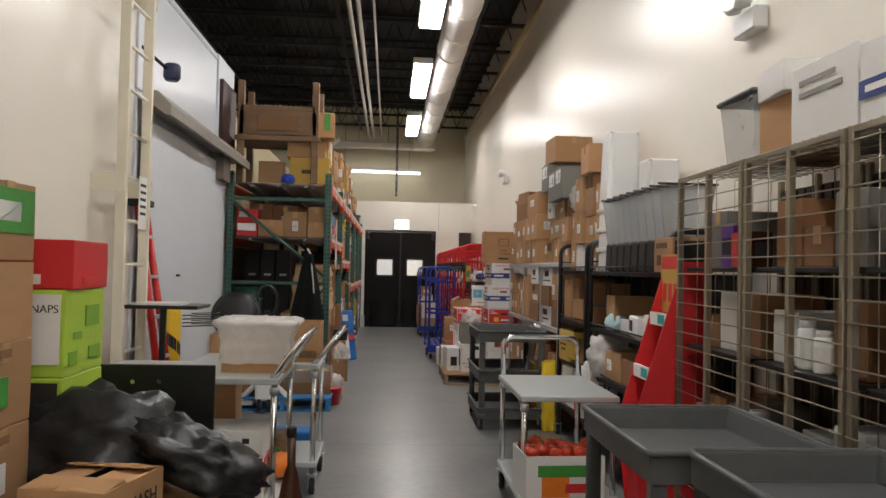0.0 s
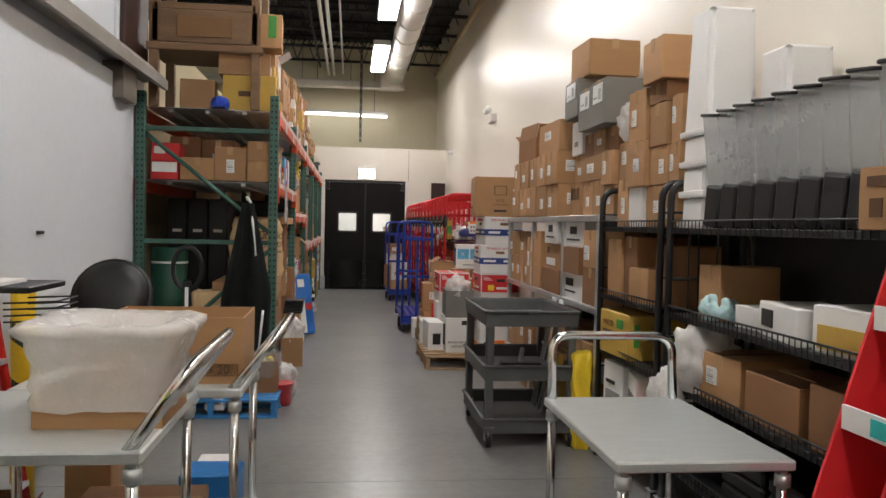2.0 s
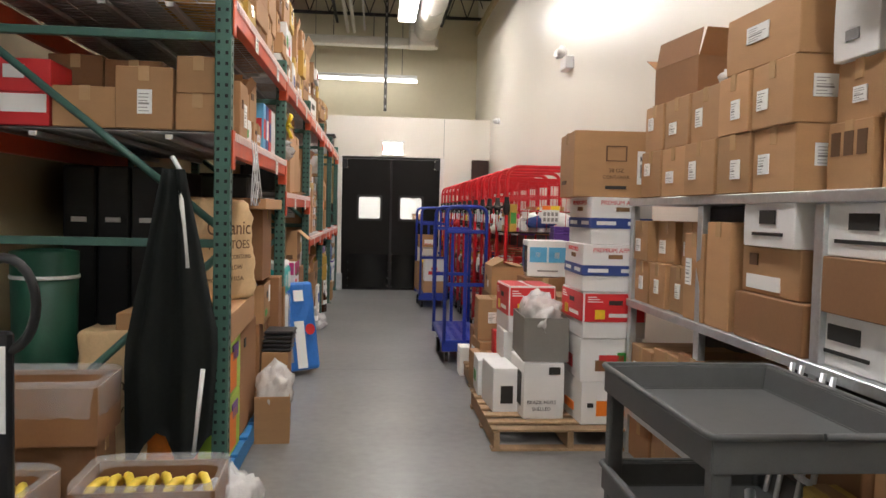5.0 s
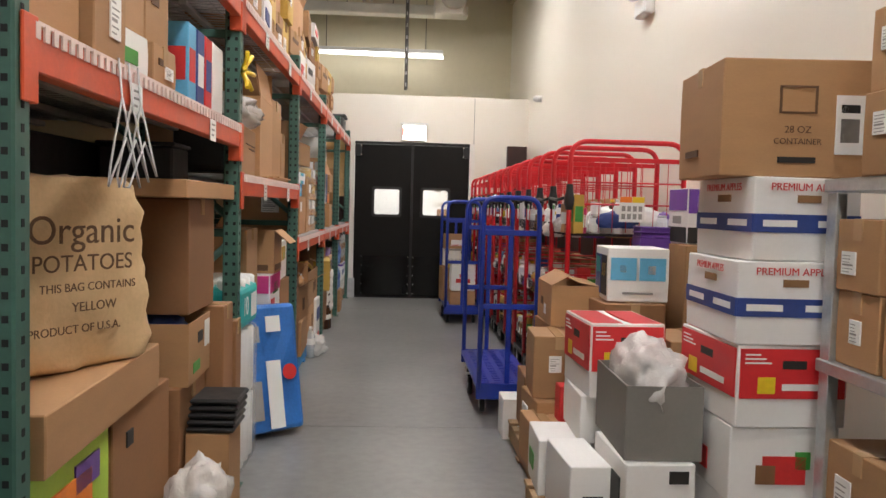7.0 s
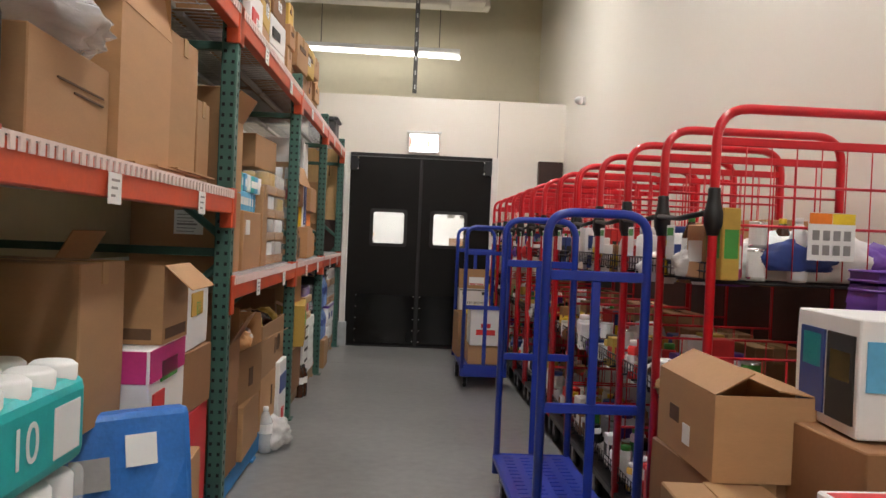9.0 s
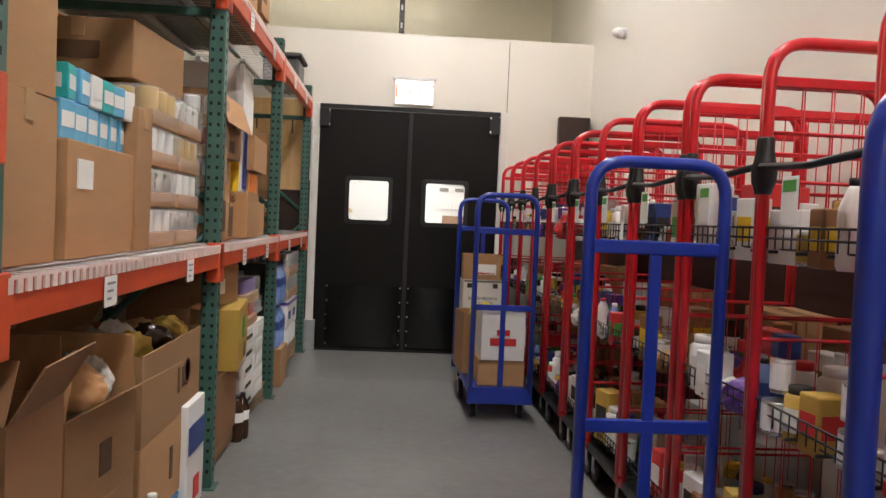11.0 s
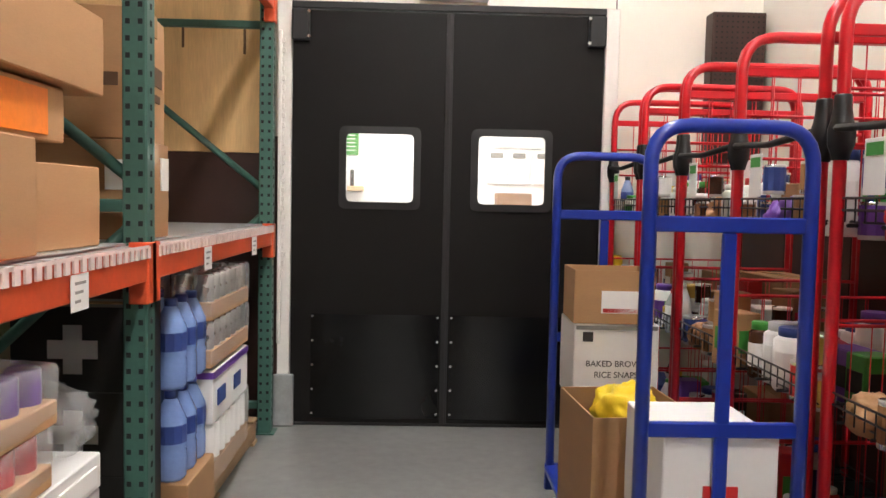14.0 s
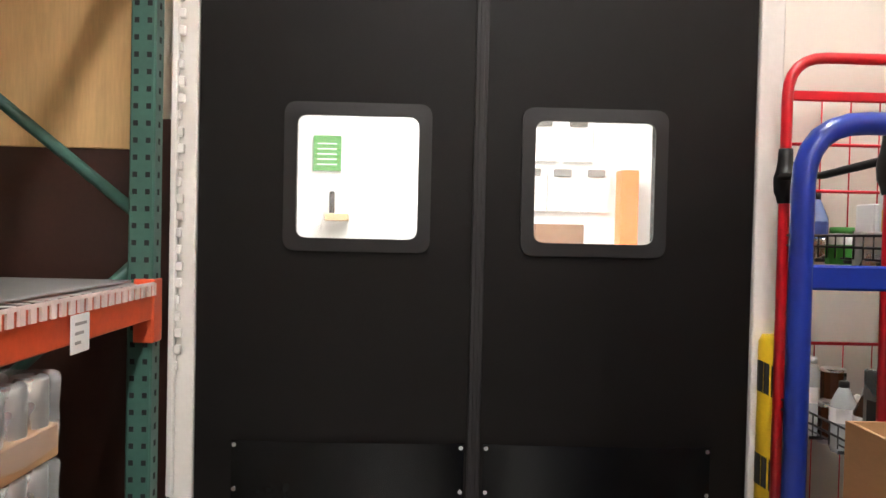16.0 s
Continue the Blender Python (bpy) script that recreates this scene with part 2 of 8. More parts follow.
def lathe(bm, prof, seg=16, x=0, y=0, z=0):
    rings = []
    for r, h in prof:
        rings.append([bm.verts.new((x + r * math.cos(2 * math.pi * k / seg), y + r * math.sin(2 * math.pi * k / seg), z + h)) for k in range(seg)])
    for a, b in zip(rings, rings[1:]):
        for k in range(seg):
            f = bm.faces.new((a[k], a[(k + 1) % seg], b[(k + 1) % seg], b[k]))
            f.smooth = True
    bm.faces.new(rings[0][::-1])
    bm.faces.new(rings[-1])
    return bm


def rounded(pts, r, n=5):
    """The corners of a polyline rounded by arcs."""
    pts = [Vector(p) for p in pts]
    out = [pts[0]]
    for a, b, c in zip(pts, pts[1:], pts[2:]):
        u, w = (a - b).normalized(), (c - b).normalized()
        p, q = b + u * r, b + w * r
        for i in range(n + 1):
            t = i / n
            out.append(p.lerp(b, t).lerp(b.lerp(q, t), t))
    out.append(pts[-1])
    return out


def mesh_of(name, bm, material):
    me = bpy.data.meshes.new(name)
    bm.normal_update()
    bm.to_mesh(me)
    bm.free()
    me.materials.append(material)
    return me


def part(name, bm, material, parent, label=""):
    me = bm if isinstance(bm, bpy.types.Mesh) else mesh_of(name, bm, material)
    ob = new(name, me)
    ob.parent = parent
    if label:
        tagged(ob, label)
    return ob


def thing(name, label, category, m=None, group=""):
    ob = new(name)
    ob.empty_display_size = 0.1
    if m is not None:
        ob.matrix_basis = m
    return tagged(ob, label, category, group)


def solid(name, bm, material, label="", category="", kind="", group=""):
    return tagged(new(name, mesh_of(name, bm, material)), label, category, group, kind)


def words(text, size, material, parent, m, name="lettering"):
    cu = bpy.data.curves.new(name, "FONT")
    cu.body, cu.size, cu.extrude, cu.align_x, cu.align_y = text, size, 0.0008, "CENTER", "CENTER"
    tmp = bpy.data.objects.new("tmp", cu)
    scene.collection.objects.link(tmp)
    bpy.context.view_layer.update()
    me = bpy.data.meshes.new_from_object(tmp.evaluated_get(bpy.context.evaluated_depsgraph_get()))
    bpy.data.objects.remove(tmp)
    me.materials.clear()
    me.materials.append(material)
    ob = new(name, me)
    ob.parent = parent
    ob.matrix_basis = m
    return ob


# turns that lay lettering on a face whose outward normal is named
FACE = {"-y": (90, 0, 0), "+x": (90, 0, 90), "-x": (90, 0, -90), "+y": (90, 0, 180), "+z": (0, 0, 0)}
MADE = {}


def once(key, m, build):
    """The first of a kind is built, later ones are copies of it."""
    if key in MADE:
        return copy_thing(MADE[key], m)
    ob = build()
    ob.matrix_basis = m
    MADE[key] = ob
    return ob


# ---- the large structure ----
XR, YE, XL = 2.42, 21.8, -1.68
CEIL = 6.1
floor = tagged(new("floor"), "polished grey concrete floor with saw-cut joints", "floor", kind="structure")
part("floor_base", box(bmesh.new(), -6, 6.0, -4, 28, -0.2, -0.012), M_JOINT, floor)
for ya, yb in ((-4, 2.3), (2.3, 8.36), (8.36, 14.4), (14.4, 20.4), (20.4, 28)):
    part("floor_slab", bbox(-6, 6.0, ya + 0.002, yb - 0.002, -0.1, 0, 0.0008), M_FLOOR, floor)

solid("wall_right", box(bmesh.new(), XR, XR + 0.2, -4, YE + 0.16, 0, CEIL), M_WALL, "glossy cream painted tall wall", "wall", "structure")
solid("wall_right_upper", box(bmesh.new(), XR, XR + 0.2, YE + 0.16, 28, 3.1, CEIL), M_WALL, "glossy cream painted tall wall", "wall", "structure")
solid("wall_back", box(bmesh.new(), -6, XR, -4, -3.8, 0, CEIL), M_WALL2, "cream painted wall", "wall", "structure")
solid("wall_far_side", box(bmesh.new(), -6, -5.8, -3.8, 28, 0, CEIL), M_WALL2, "cream painted wall", "wall", "structure")
solid("wall_left", box(bmesh.new(), XL - 0.15, XL, -3.8, 7.72, 0, 3.88), M_WALL, "cream painted wall beside the ladder", "wall", "structure")
solid("wall_behind_rack", box(bmesh.new(), -1.95, -1.8, 11.3, YE, 0, 3.5), M_TAN, "tan wall behind the pallet rack", "wall", "structure")
solid("wall_upper_end", box(bmesh.new(), -5.8, XR, 24.1, 24.3, 3.25, CEIL), M_WALL2, "tan upper wall at the end of the hall", "wall", "structure")
# end wall with the door opening
DX0, DX1, DZ = -0.36, 1.52, 2.46
end = tagged(new("wall_end"), "cream painted end wall round the double doors", "wall", kind="structure")
part("wall_panel", box(bmesh.new(), -5.8, DX0, YE, YE + 0.16, 0, 3.22), M_WALL, end)
part("wall_panel", box(bmesh.new(), DX1, XR, YE, YE + 0.16, 0, 3.22), M_WALL, end)
part("wall_panel", box(bmesh.new(), DX0, DX1, YE, YE + 0.16, DZ, 3.22), M_WALL, end)
part("soffit", box(bmesh.new(), -5.8, XR, YE + 0.16, 24.1, 3.1, 3.22), M_WALL2, end)
part("panel_joint", box(bmesh.new(), 1.55, 1.556, YE - 0.003, YE + 0.002, DZ, 3.2), M_JOINT, end)

# ceiling: dark deck with open-web joists
bm = bmesh.new()
box(bm, -6, XR + 0.2, -4, 28, CEIL, CEIL + 0.1)
for i in range(60):
    x = -5.9 + i * 0.14
    box(bm, x, x + 0.05, -4, 28, CEIL - 0.03, CEIL + 0.01)
for j in range(18):
    y = -3 + j * 1.55
    for z in (CEIL - 0.05, CEIL - 0.62):
        box(bm, -5.9, XR, y - 0.05, y - 0.01, z - 0.045, z)
        box(bm, -5.9, XR, y + 0.01, y + 0.05, z - 0.045, z)
    for k in range(21):
        x = -5.9 + k * 0.4
        sweep(bm, [(x, y, CEIL - 0.64), (x + 0.2, y, CEIL - 0.08)], 0.011, 4)
        sweep(bm, [(x + 0.2, y, CEIL - 0.08), (x + 0.4, y, CEIL - 0.64)], 0.011, 4)
for x in (-3.0, -0.6, 1.6):
    box(bm, x, x + 0.05, -4, 24, CEIL - 0.69, CEIL - 0.64)
solid("ceiling", bm, M_DECK, "dark open ceiling with steel bar joists", "ceiling", "structure")
solid("trim", box(bmesh.new(), XR - 0.06, XR, -4, 24.1, CEIL - 0.82, CEIL - 0.7), M_TAN, "tan ledger strip along the wall top", "trim", "structure")

# cooler on the left side
cool = tagged(new("wall_cooler"), "white insulated cooler wall panels", "wall", kind="structure")
part("cooler_panel", bbox(-1.86, -1.66, 7.73, 10.42, 2.86, 3.86, 0.006), M_COOL, cool)
part("cooler_panel", bbox(-1.86, -1.66, 7.73, 10.42, 0, 2.85, 0.006), M_COOL, cool)
part("cooler_panel", bbox(-1.86, -1.64, 10.43, 11.3, 0, 3.86, 0.006), M_COOL, cool)
part("cooler_roof", box(bmesh.new(), -5.8, -1.86, -3.8, 11.3, 3.7, 3.84), M_COOL, cool)
part("brown_panel", bbox(-1.64, -1.6, 10.5, 11.25, 2.9, 3.6, 0.004), M_BROWN, cool)
part("edge_strip", box(bmesh.new(), -1.665, -1.65, 7.74, 10.4, 3.78, 3.81), M_GALV, cool)

door = tagged(new("door_2"), "white sliding cooler door under a grey rail hood", "door", kind="structure")
part("leaf", bbox(-1.63, -1.56, 7.8, 10.4, 0.03, 2.62, 0.012, 2), M_COOL, door)
bm = bmesh.new()
for (ya, yb) in ((7.72, 11.15),):
    prof = [(-1.62, 2.86), (-1.50, 2.84), (-1.40, 2.74), (-1.40, 2.66), (-1.44, 2.66), (-1.52, 2.72), (-1.62, 2.72)]
    ra = [bm.verts.new((x, ya, z)) for x, z in prof]
    rb = [bm.verts.new((x, yb, z)) for x, z in prof]
    for i in range(len(prof)):
        bm.faces.new((ra[i], ra[(i + 1) % len(prof)], rb[(i + 1) % len(prof)], rb[i]))
    bm.faces.new(ra[::-1])
    bm.faces.new(rb)
part("rail_hood", bm, mat("grey_hood", (0.3, 0.28, 0.25), 0.5), door, "grey steel rail hood")
part("latch", bbox(-1.56, -1.54, 8.6, 8.68, 1.4, 1.42, 0.004), M_BLACKP, door)
part("hanger", bbox(-1.64, -1.48, 10.05, 10.42, 2.42, 2.7, 0.004), mat("dark_hood", (0.16, 0.14, 0.12), 0.5), door)
part("door_edge", bbox(-1.64, -1.59, 7.76, 7.8, 0.02, 2.62, 0.004), M_BLACKP, door)

# ladder to the roof of the cooler
ladder = thing("wall_ladder", "cream painted steel ladder fixed to the wall with an inspection tag", "ladder")
for y in (6.95, 7.45):
    part("rail", bbox(-1.44, -1.37, y - 0.02, y + 0.02, 0.02, 4.3, 0.004), M_LADDER, ladder)
for k in range(14):
    part("rung", sweep(bmesh.new(), [(-1.405, 6.95, 0.3 + 0.3 * k), (-1.405, 7.45, 0.3 + 0.3 * k)], 0.013, 8), M_LADDER, ladder)
for z in (2.05, 3.45, 0.6):
    for y in (6.9, 7.5):
        part("bracket", bbox(XL, -1.37, y - 0.006, y + 0.006, z - 0.06, z + 0.06), M_LADDER, ladder)
part("inspection_tag", bbox(-1.366, -1.362, 7.18, 7.36, 1.75, 2.12, 0.003), M_LABEL, ladder, "white inspection tag")
for k in range(5):
    part("tag_print", bbox(-1.362, -1.3605, 7.21, 7.33, 2.05 - 0.05 * k, 2.07 - 0.05 * k), M_INK, ladder)

ladder.matrix_basis = pose(-0.09, 0, 0)

# ---- ceiling fixtures ----
def fixture(y0):
    f = thing("ceiling_light", "long white fluorescent fixture hung from the joists", "ceiling light", group="row of ceiling lights")
    y1 = y0 + 2.45
    part("housing", bbox(0.62, 0.94, y0, y1, 4.83, 4.93, 0.01), M_WPLAS, f)
    part("lens", bbox(0.64, 0.92, y0 + 0.03, y1 - 0.03, 4.79, 4.832, 0.012), M_LIGHT, f, "glowing white lens")
    for y in (y0 + 0.2, y1 - 0.2):
        part("hanger_rod", sweep(bmesh.new(), [(0.78, y, 4.92), (0.78, y, CEIL - 0.01)], 0.006, 6), M_JOIST, f)
for y0 in (18.6, 14.2, 9.8, 5.4, 1.0, -3.2):
    fixture(y0)

duct = thing("air_duct", "white round sheet metal duct along the ceiling", "duct")
for k in range(24):
    y0 = -3.5 + k * 1.09
    part("duct_section", lathe(bmesh.new(), [(0.225, 0), (0.24, 0.01), (0.24, 0.03), (0.228, 0.04), (0.228, 1.08)], 20), M_DUCT, duct).matrix_basis = pose(1.22, y0, 5.02, -90, 0, 0)
part("end_cap", lathe(bmesh.new(), [(0.2, 0), (0.24, 0.02), (0.24, 0.2)], 20), M_DUCT, duct).matrix_basis = pose(1.22, 22.66, 5.02, -90, 0, 0)
for k in range(8):
    part("strap", sweep(bmesh.new(), [(1.22, -2 + k * 3.1, 5.25), (1.22, -2 + k * 3.1, CEIL - 0.65)], 0.008, 5), M_JOIST, duct)

cross = thing("cross_duct", "pale duct running across below the ceiling", "duct")
part("duct_body", bbox(-5.0, 1.5, 23.0, 23.3, 4.78, 4.95, 0.02), M_DUCT, cross)
part("duct_box", bbox(0.9, 1.4, 22.6, 23.05, 4.72, 5.2, 0.02), M_DUCT, cross)
for x in (-2.5, -0.6, 0.2):
    part("strap", sweep(bmesh.new(), [(x, 23.15, 4.94), (x, 23.15, CEIL - 0.65)], 0.008, 5), M_JOIST, cross)
for i, (x, z) in enumerate(((-0.35, 5.25), (-0.22, 5.25), (0.0, 5.3))):
    c = thing("conduit_pipe", "white painted pipe below the ceiling", "pipe", group="ceiling pipes")
    part("pipe", sweep(bmesh.new(), [(x, -3.5, z), (x, 24.05, z)], 0.035 if i < 2 else 0.02, 8), M_DUCT, c)
    for k in range(9):
        part("pipe_hanger", sweep(bmesh.new(), [(x, -1.5 + k * 3.1, z + 0.03), (x, -1.5 + k * 3.1, CEIL - 0.64)], 0.006, 5), M_JOIST, c)
tube = thing("tube_light", "single bare glowing tube light on the far wall", "ceiling light")
part("tube", sweep(bmesh.new(), [(-1.3, 23.7, 4.22), (1.12, 23.7, 4.19)], 0.03, 10), glow("tube_glow", (1.0, 0.97, 0.92), 5.0), tube, "glowing tube")
part("batten", bbox(-1.3, 1.12, 23.68, 23.76, 4.25, 4.32, 0.008), M_WPLAS, tube)
for x in (-1.0, 0.8):
    part("hanger_rod", sweep(bmesh.new(), [(x, 23.72, 4.3), (x, 23.72, CEIL)], 0.006, 5), M_JOIST, tube)
strut = thing("hanging_strut", "dark slotted steel strut hanging from the ceiling", "strut")
part("channel", bbox(0.42, 0.48, 22.74, 22.8, 3.45, CEIL, 0.004), M_JOIST, strut)
for k in range(12):
    part("slot", bbox(0.44, 0.46, 22.736, 22.741, 3.5 + 0.2 * k, 3.56 + 0.2 * k), M_WIRE, strut)

# ---- double doors ----
frame_ob = tagged(new("door_frame"), "white painted steel door jamb with worn edges", "door frame", kind="structure")
part("jamb", bbox(DX0 - 0.05, DX0 + 0.03, YE - 0.03, YE + 0.17, 0, DZ + 0.02, 0.004), M_JAMB, frame_ob)
part("jamb", bbox(DX1 - 0.03, DX1 + 0.05, YE - 0.03, YE + 0.17, 0, DZ + 0.02, 0.004), M_JAMB, frame_ob)
part("head", bbox(DX0 + 0.03, DX1 - 0.03, YE - 0.03, YE + 0.17, DZ - 0.02, DZ + 0.02, 0.004), M_SEAL, frame_ob)
part("foot_guard", bbox(DX0 - 0.06, DX0 + 0.06, YE - 0.06, YE - 0.032, 0, 0.31, 0.006), M_GALV, frame_ob)
def leaf(x0, x1, wx, side):
    d = tagged(new("door_1" if side < 0 else "door_3"), "closed black impact door leaf with a square window and a glossy kick plate", "door", kind="structure")
    zb, zt, y0, y1 = 0.02, 2.43, YE - 0.02, YE + 0.03
    w0, w1, v0, v1 = wx, wx + 0.405, 1.325, 1.735
    # the leaf is four bars round the window, flush
    part("leaf_bar", box(bmesh.new(), x0, w0, y0, y1, zb, zt), M_DOOR, d)
    part("leaf_bar", box(bmesh.new(), w1, x1, y0, y1, zb, zt), M_DOOR, d)
    part("leaf_bar", box(bmesh.new(), w0, w1, y0, y1, zb, v0), M_DOOR, d)
    part("leaf_bar", box(bmesh.new(), w0, w1, y0, y1, v1, zt), M_DOOR, d)
    path = rounded([(w0 + 0.2, y0, v0 - 0.02), (w1 + 0.02, y0, v0 - 0.02), (w1 + 0.02, y0, v1 + 0.02), (w0 - 0.02, y0, v1 + 0.02), (w0 - 0.02, y0, v0 - 0.02), (w0 + 0.19, y0, v0 - 0.02)], 0.04)
    bm = bmesh.new()
    n = len(path)
    cx, cz = (w0 + w1) / 2, (v0 + v1) / 2
    ring = []
    for p in path[:-1]:
        s = 1.0
        q = Vector((cx + (p.x - cx) * 0.88, y0, cz + (p.z - cz) * 0.88))
        o = Vector((cx + (p.x - cx) * 1.07, y0, cz + (p.z - cz) * 1.07))
        ring.append([bm.verts.new((q.x, y0 - 0.002, q.z)), bm.verts.new((q.x, y0 - 0.016, q.z)), bm.verts.new((o.x, y0 - 0.012, o.z)), bm.verts.new((o.x, y0 + 0.004, o.z))])
    for a, b in zip(ring, ring[1:] + ring[:1]):
        for k in range(3):
            bm.faces.new((a[k], a[k + 1], b[k + 1], b[k]))
    part("window_frame", bm, M_SEAL, d, "black rounded rubber window frame")
    g = part("pane", bbox(w0, w1, YE, YE + 0.006, v0, v1), M_GLASS, d, "clear window pane")
    g.visible_shadow = False
    k0, k1 = x0 + 0.12, x1 - 0.03
    if side > 0:
        k0, k1 = x0 + 0.03, x1 - 0.12
    bm = bmesh.new()
    nx = 14
    rows = []
    for i in range(nx + 1):
        u = i / nx
        bulge = 0.022 * math.sin(math.pi * u) ** 0.7 + 0.004
        rows.append([bm.verts.new((k0 + (k1 - k0) * u, y0 - bulge, z)) for z in (0.05, 0.2, 0.67)])
    for a, b in zip(rows, rows[1:]):
        for k in range(2):
            f = bm.faces.new((a[k], a[k + 1], b[k + 1], b[k]))
            f.smooth = True
    part("kick_plate", bm, M_KICK, d, "glossy bowed black kick plate")
    for z in (0.075, 0.22, 0.365, 0.51, 0.655):
        for x in (k0 + 0.01, k1 - 0.01):
            part("screw", lathe(bmesh.new(), [(0.009, 0), (0.007, 0.004)], 8), M_CHROME, d).matrix_basis = pose(x, y0 - 0.006, z, 90)
    hx = x0 + 0.0 if side < 0 else x1 - 0.1
    part("hinge_block", bbox(hx, hx + 0.1, y0 - 0.05, y0 - 0.002, 2.25, 2.43, 0.008), M_BLACKP, d)
    for z in (2.27, 2.41):
        part("hinge_bolt", lathe(bmesh.new(), [(0.01, 0), (0.01, 0.01)], 8), M_CHROME, d).matrix_basis = pose(hx + (0.1 if side < 0 else 0.0), y0 - 0.05, z, 90)
    part("edge_seal", bbox(x1 - 0.02 if side < 0 else x0, x1 if side < 0 else x0 + 0.02, y0 - 0.012, y0 - 0.001, zb, zt, 0.003), M_SEAL, d)
leaf(DX0 + 0.035, 0.582, -0.015, -1)
leaf(0.584, DX1 - 0.035, 0.755, 1)
part("astragal", bbox(0.574, 0.592, YE - 0.034, YE - 0.0335 + 0.012, 0.02, 2.43, 0.003), M_SEAL, frame_ob)
part("threshold", bbox(DX0 + 0.03, DX1 - 0.03, YE - 0.02, YE + 0.12, 0, 0.018, 0.003), M_SEAL, frame_ob)

# lit room beyond the doors
kit = tagged(new("room_beyond"), "bright white room seen through the door windows", "room", kind="structure")
part("far_wall", box(bmesh.new(), -1.5, 3.0, 24.6, 24.7, 0, 3.0), M_WPLAS, kit)
part("side_wall", box(bmesh.new(), -1.6, -1.5, YE + 0.16, 24.6, 0, 3.0), M_WPLAS, kit)
part("side_wall", box(bmesh.new(), 2.98, 3.1, YE + 0.16, 24.6, 0, 3.0), M_WPLAS, kit)
part("room_ceiling", box(bmesh.new(), -1.6, 3.1, YE + 0.17, 24.7, 3.0, 3.09), M_WPLAS, kit)
klamp = thing("panel_light", "glowing square ceiling panel in the white room", "ceiling light")
part("panel", box(bmesh.new(), 0, 1.2, 22.6, 23.8, 2.95, 2.99), M_OFFICE, klamp)
post = thing("notice_sheet", "green printed notice on the white wall", "notice")
part("sheet", bbox(-0.36, -0.17, 24.58, 24.598, 1.76, 2.0, 0.002), M_GREENP, post)
for k in range(5):
    part("print_line", box(bmesh.new(), -0.33, -0.2, 24.577, 24.58, 1.8 + 0.035 * k, 1.808 + 0.035 * k), M_LABEL, post)
disp = thing("wall_dispenser", "small dispenser with a dark handle", "dispenser")
part("body", bbox(-0.26, -0.11, 24.45, 24.598, 1.42, 1.47, 0.006), M_PAPERB, disp)
part("handle", bbox(-0.235, -0.2, 24.5, 24.53, 1.468, 1.62, 0.004), M_INK, disp)
for i, (x, z) in enumerate(((1.03, 1.8), (1.24, 1.8), (1.47, 1.8), (1.1, 2.14), (1.34, 2.14))):
    b = thing("paper_stack", "white paper sheets with a dark clip on the wall", "paper", group="papers on the wall")
    part("sheet", bbox(x, x + 0.2, 24.57, 24.598, z - 0.28, z, 0.003), M_LABEL, b)
    part("clip", bbox(x + 0.04, x + 0.16, 24.555, 24.572, z - 0.04, z + 0.01, 0.003), M_GREYBOX, b)
cb = thing("bottle_crate", "orange printed carton leaning in the white room", "carton")
part("body", bbox(1.7, 1.82, 24.4, 24.55, 1.3, 1.8, 0.005), M_ORNG, cb)
cs = thing("counter", "white counter with small boxes in the room beyond", "counter")
part("top", bbox(0.8, 3.0, 24.0, 24.6, 1.25, 1.3, 0.008), M_WPLAS, cs)
part("front", bbox(0.82, 3.0, 24.05, 24.58, 0, 1.25), M_WPLAS, cs)
cb2 = thing("cardboard_box", "low brown box on the counter", "box")
part("body", bbox(1.11, 1.42, 24.2, 24.5, 1.3, 1.43, 0.004), M_KRAFTD, cb2)

# exit sign
ex = thing("exit_sign", "lit exit sign over the doors with red letters", "sign")
part("housing", bbox(0.40, 0.80, YE - 0.045, YE - 0.002, 2.5, 2.76, 0.006), M_WPLAS, ex)
part("face", bbox(0.42, 0.78, YE - 0.05, YE - 0.044, 2.52, 2.74), M_EXIT, ex, "glowing white face")
words("EXIT", 0.19, M_EXITR, ex, pose(0.6, YE - 0.0515, 2.63, *FACE["-y"]))
part("top_rail", bbox(0.38, 0.82, YE - 0.05, YE - 0.002, 2.76, 2.785, 0.004), M_WPLAS, ex)
# brown panel box on the end wall
pn = thing("wall_cabinet", "brown perforated metal cabinet on the wall", "cabinet")
part("body", bbox(2.08, 2.39, YE - 0.12, YE - 0.002, 1.6, 2.46, 0.006), M_BROWN, pn)
bm = bmesh.new()
for i in range(10):
    for j in range(28):
        x, z = 2.1 + i * 0.03, 1.62 + j * 0.03
        box(bm, x, x + 0.009, YE - 0.1215, YE - 0.119, z, z + 0.009)
tagged(part("perforation", bm, M_HOLE, pn), kind="stuff")
def bollard(x, y, h=1.05):
    b = thing("bollard", "yellow steel bollard with black diagonal stripes", "bollard", pose(x, y, 0), "yellow bollards")
    part("post", lathe(bmesh.new(), [(0.06, 0), (0.06, h - 0.02), (0.05, h), (0.0, h + 0.002)], 16), M_YELLOW, b)
    for z in (0.75, 0.45):
        bm = bmesh.new()
        for k in range(12):
            a0, a1 = 2 * math.pi * k / 12, 2 * math.pi * (k + 1) / 12
            def pt(a, dz):
                return bm.verts.new((0.0615 * math.cos(a), 0.0615 * math.sin(a), z + 0.12 * math.sin(a / 2) + dz))
            bm.faces.new((pt(a0, 0), pt(a1, 0), pt(a1, 0.1), pt(a0, 0.1)))
        part("stripe", bm, M_INK, b)
bollard(1.56, 21.73)
bollard(-1.45, 8.15, 1.15)
bollard(-1.42, 9.95, 1.15)
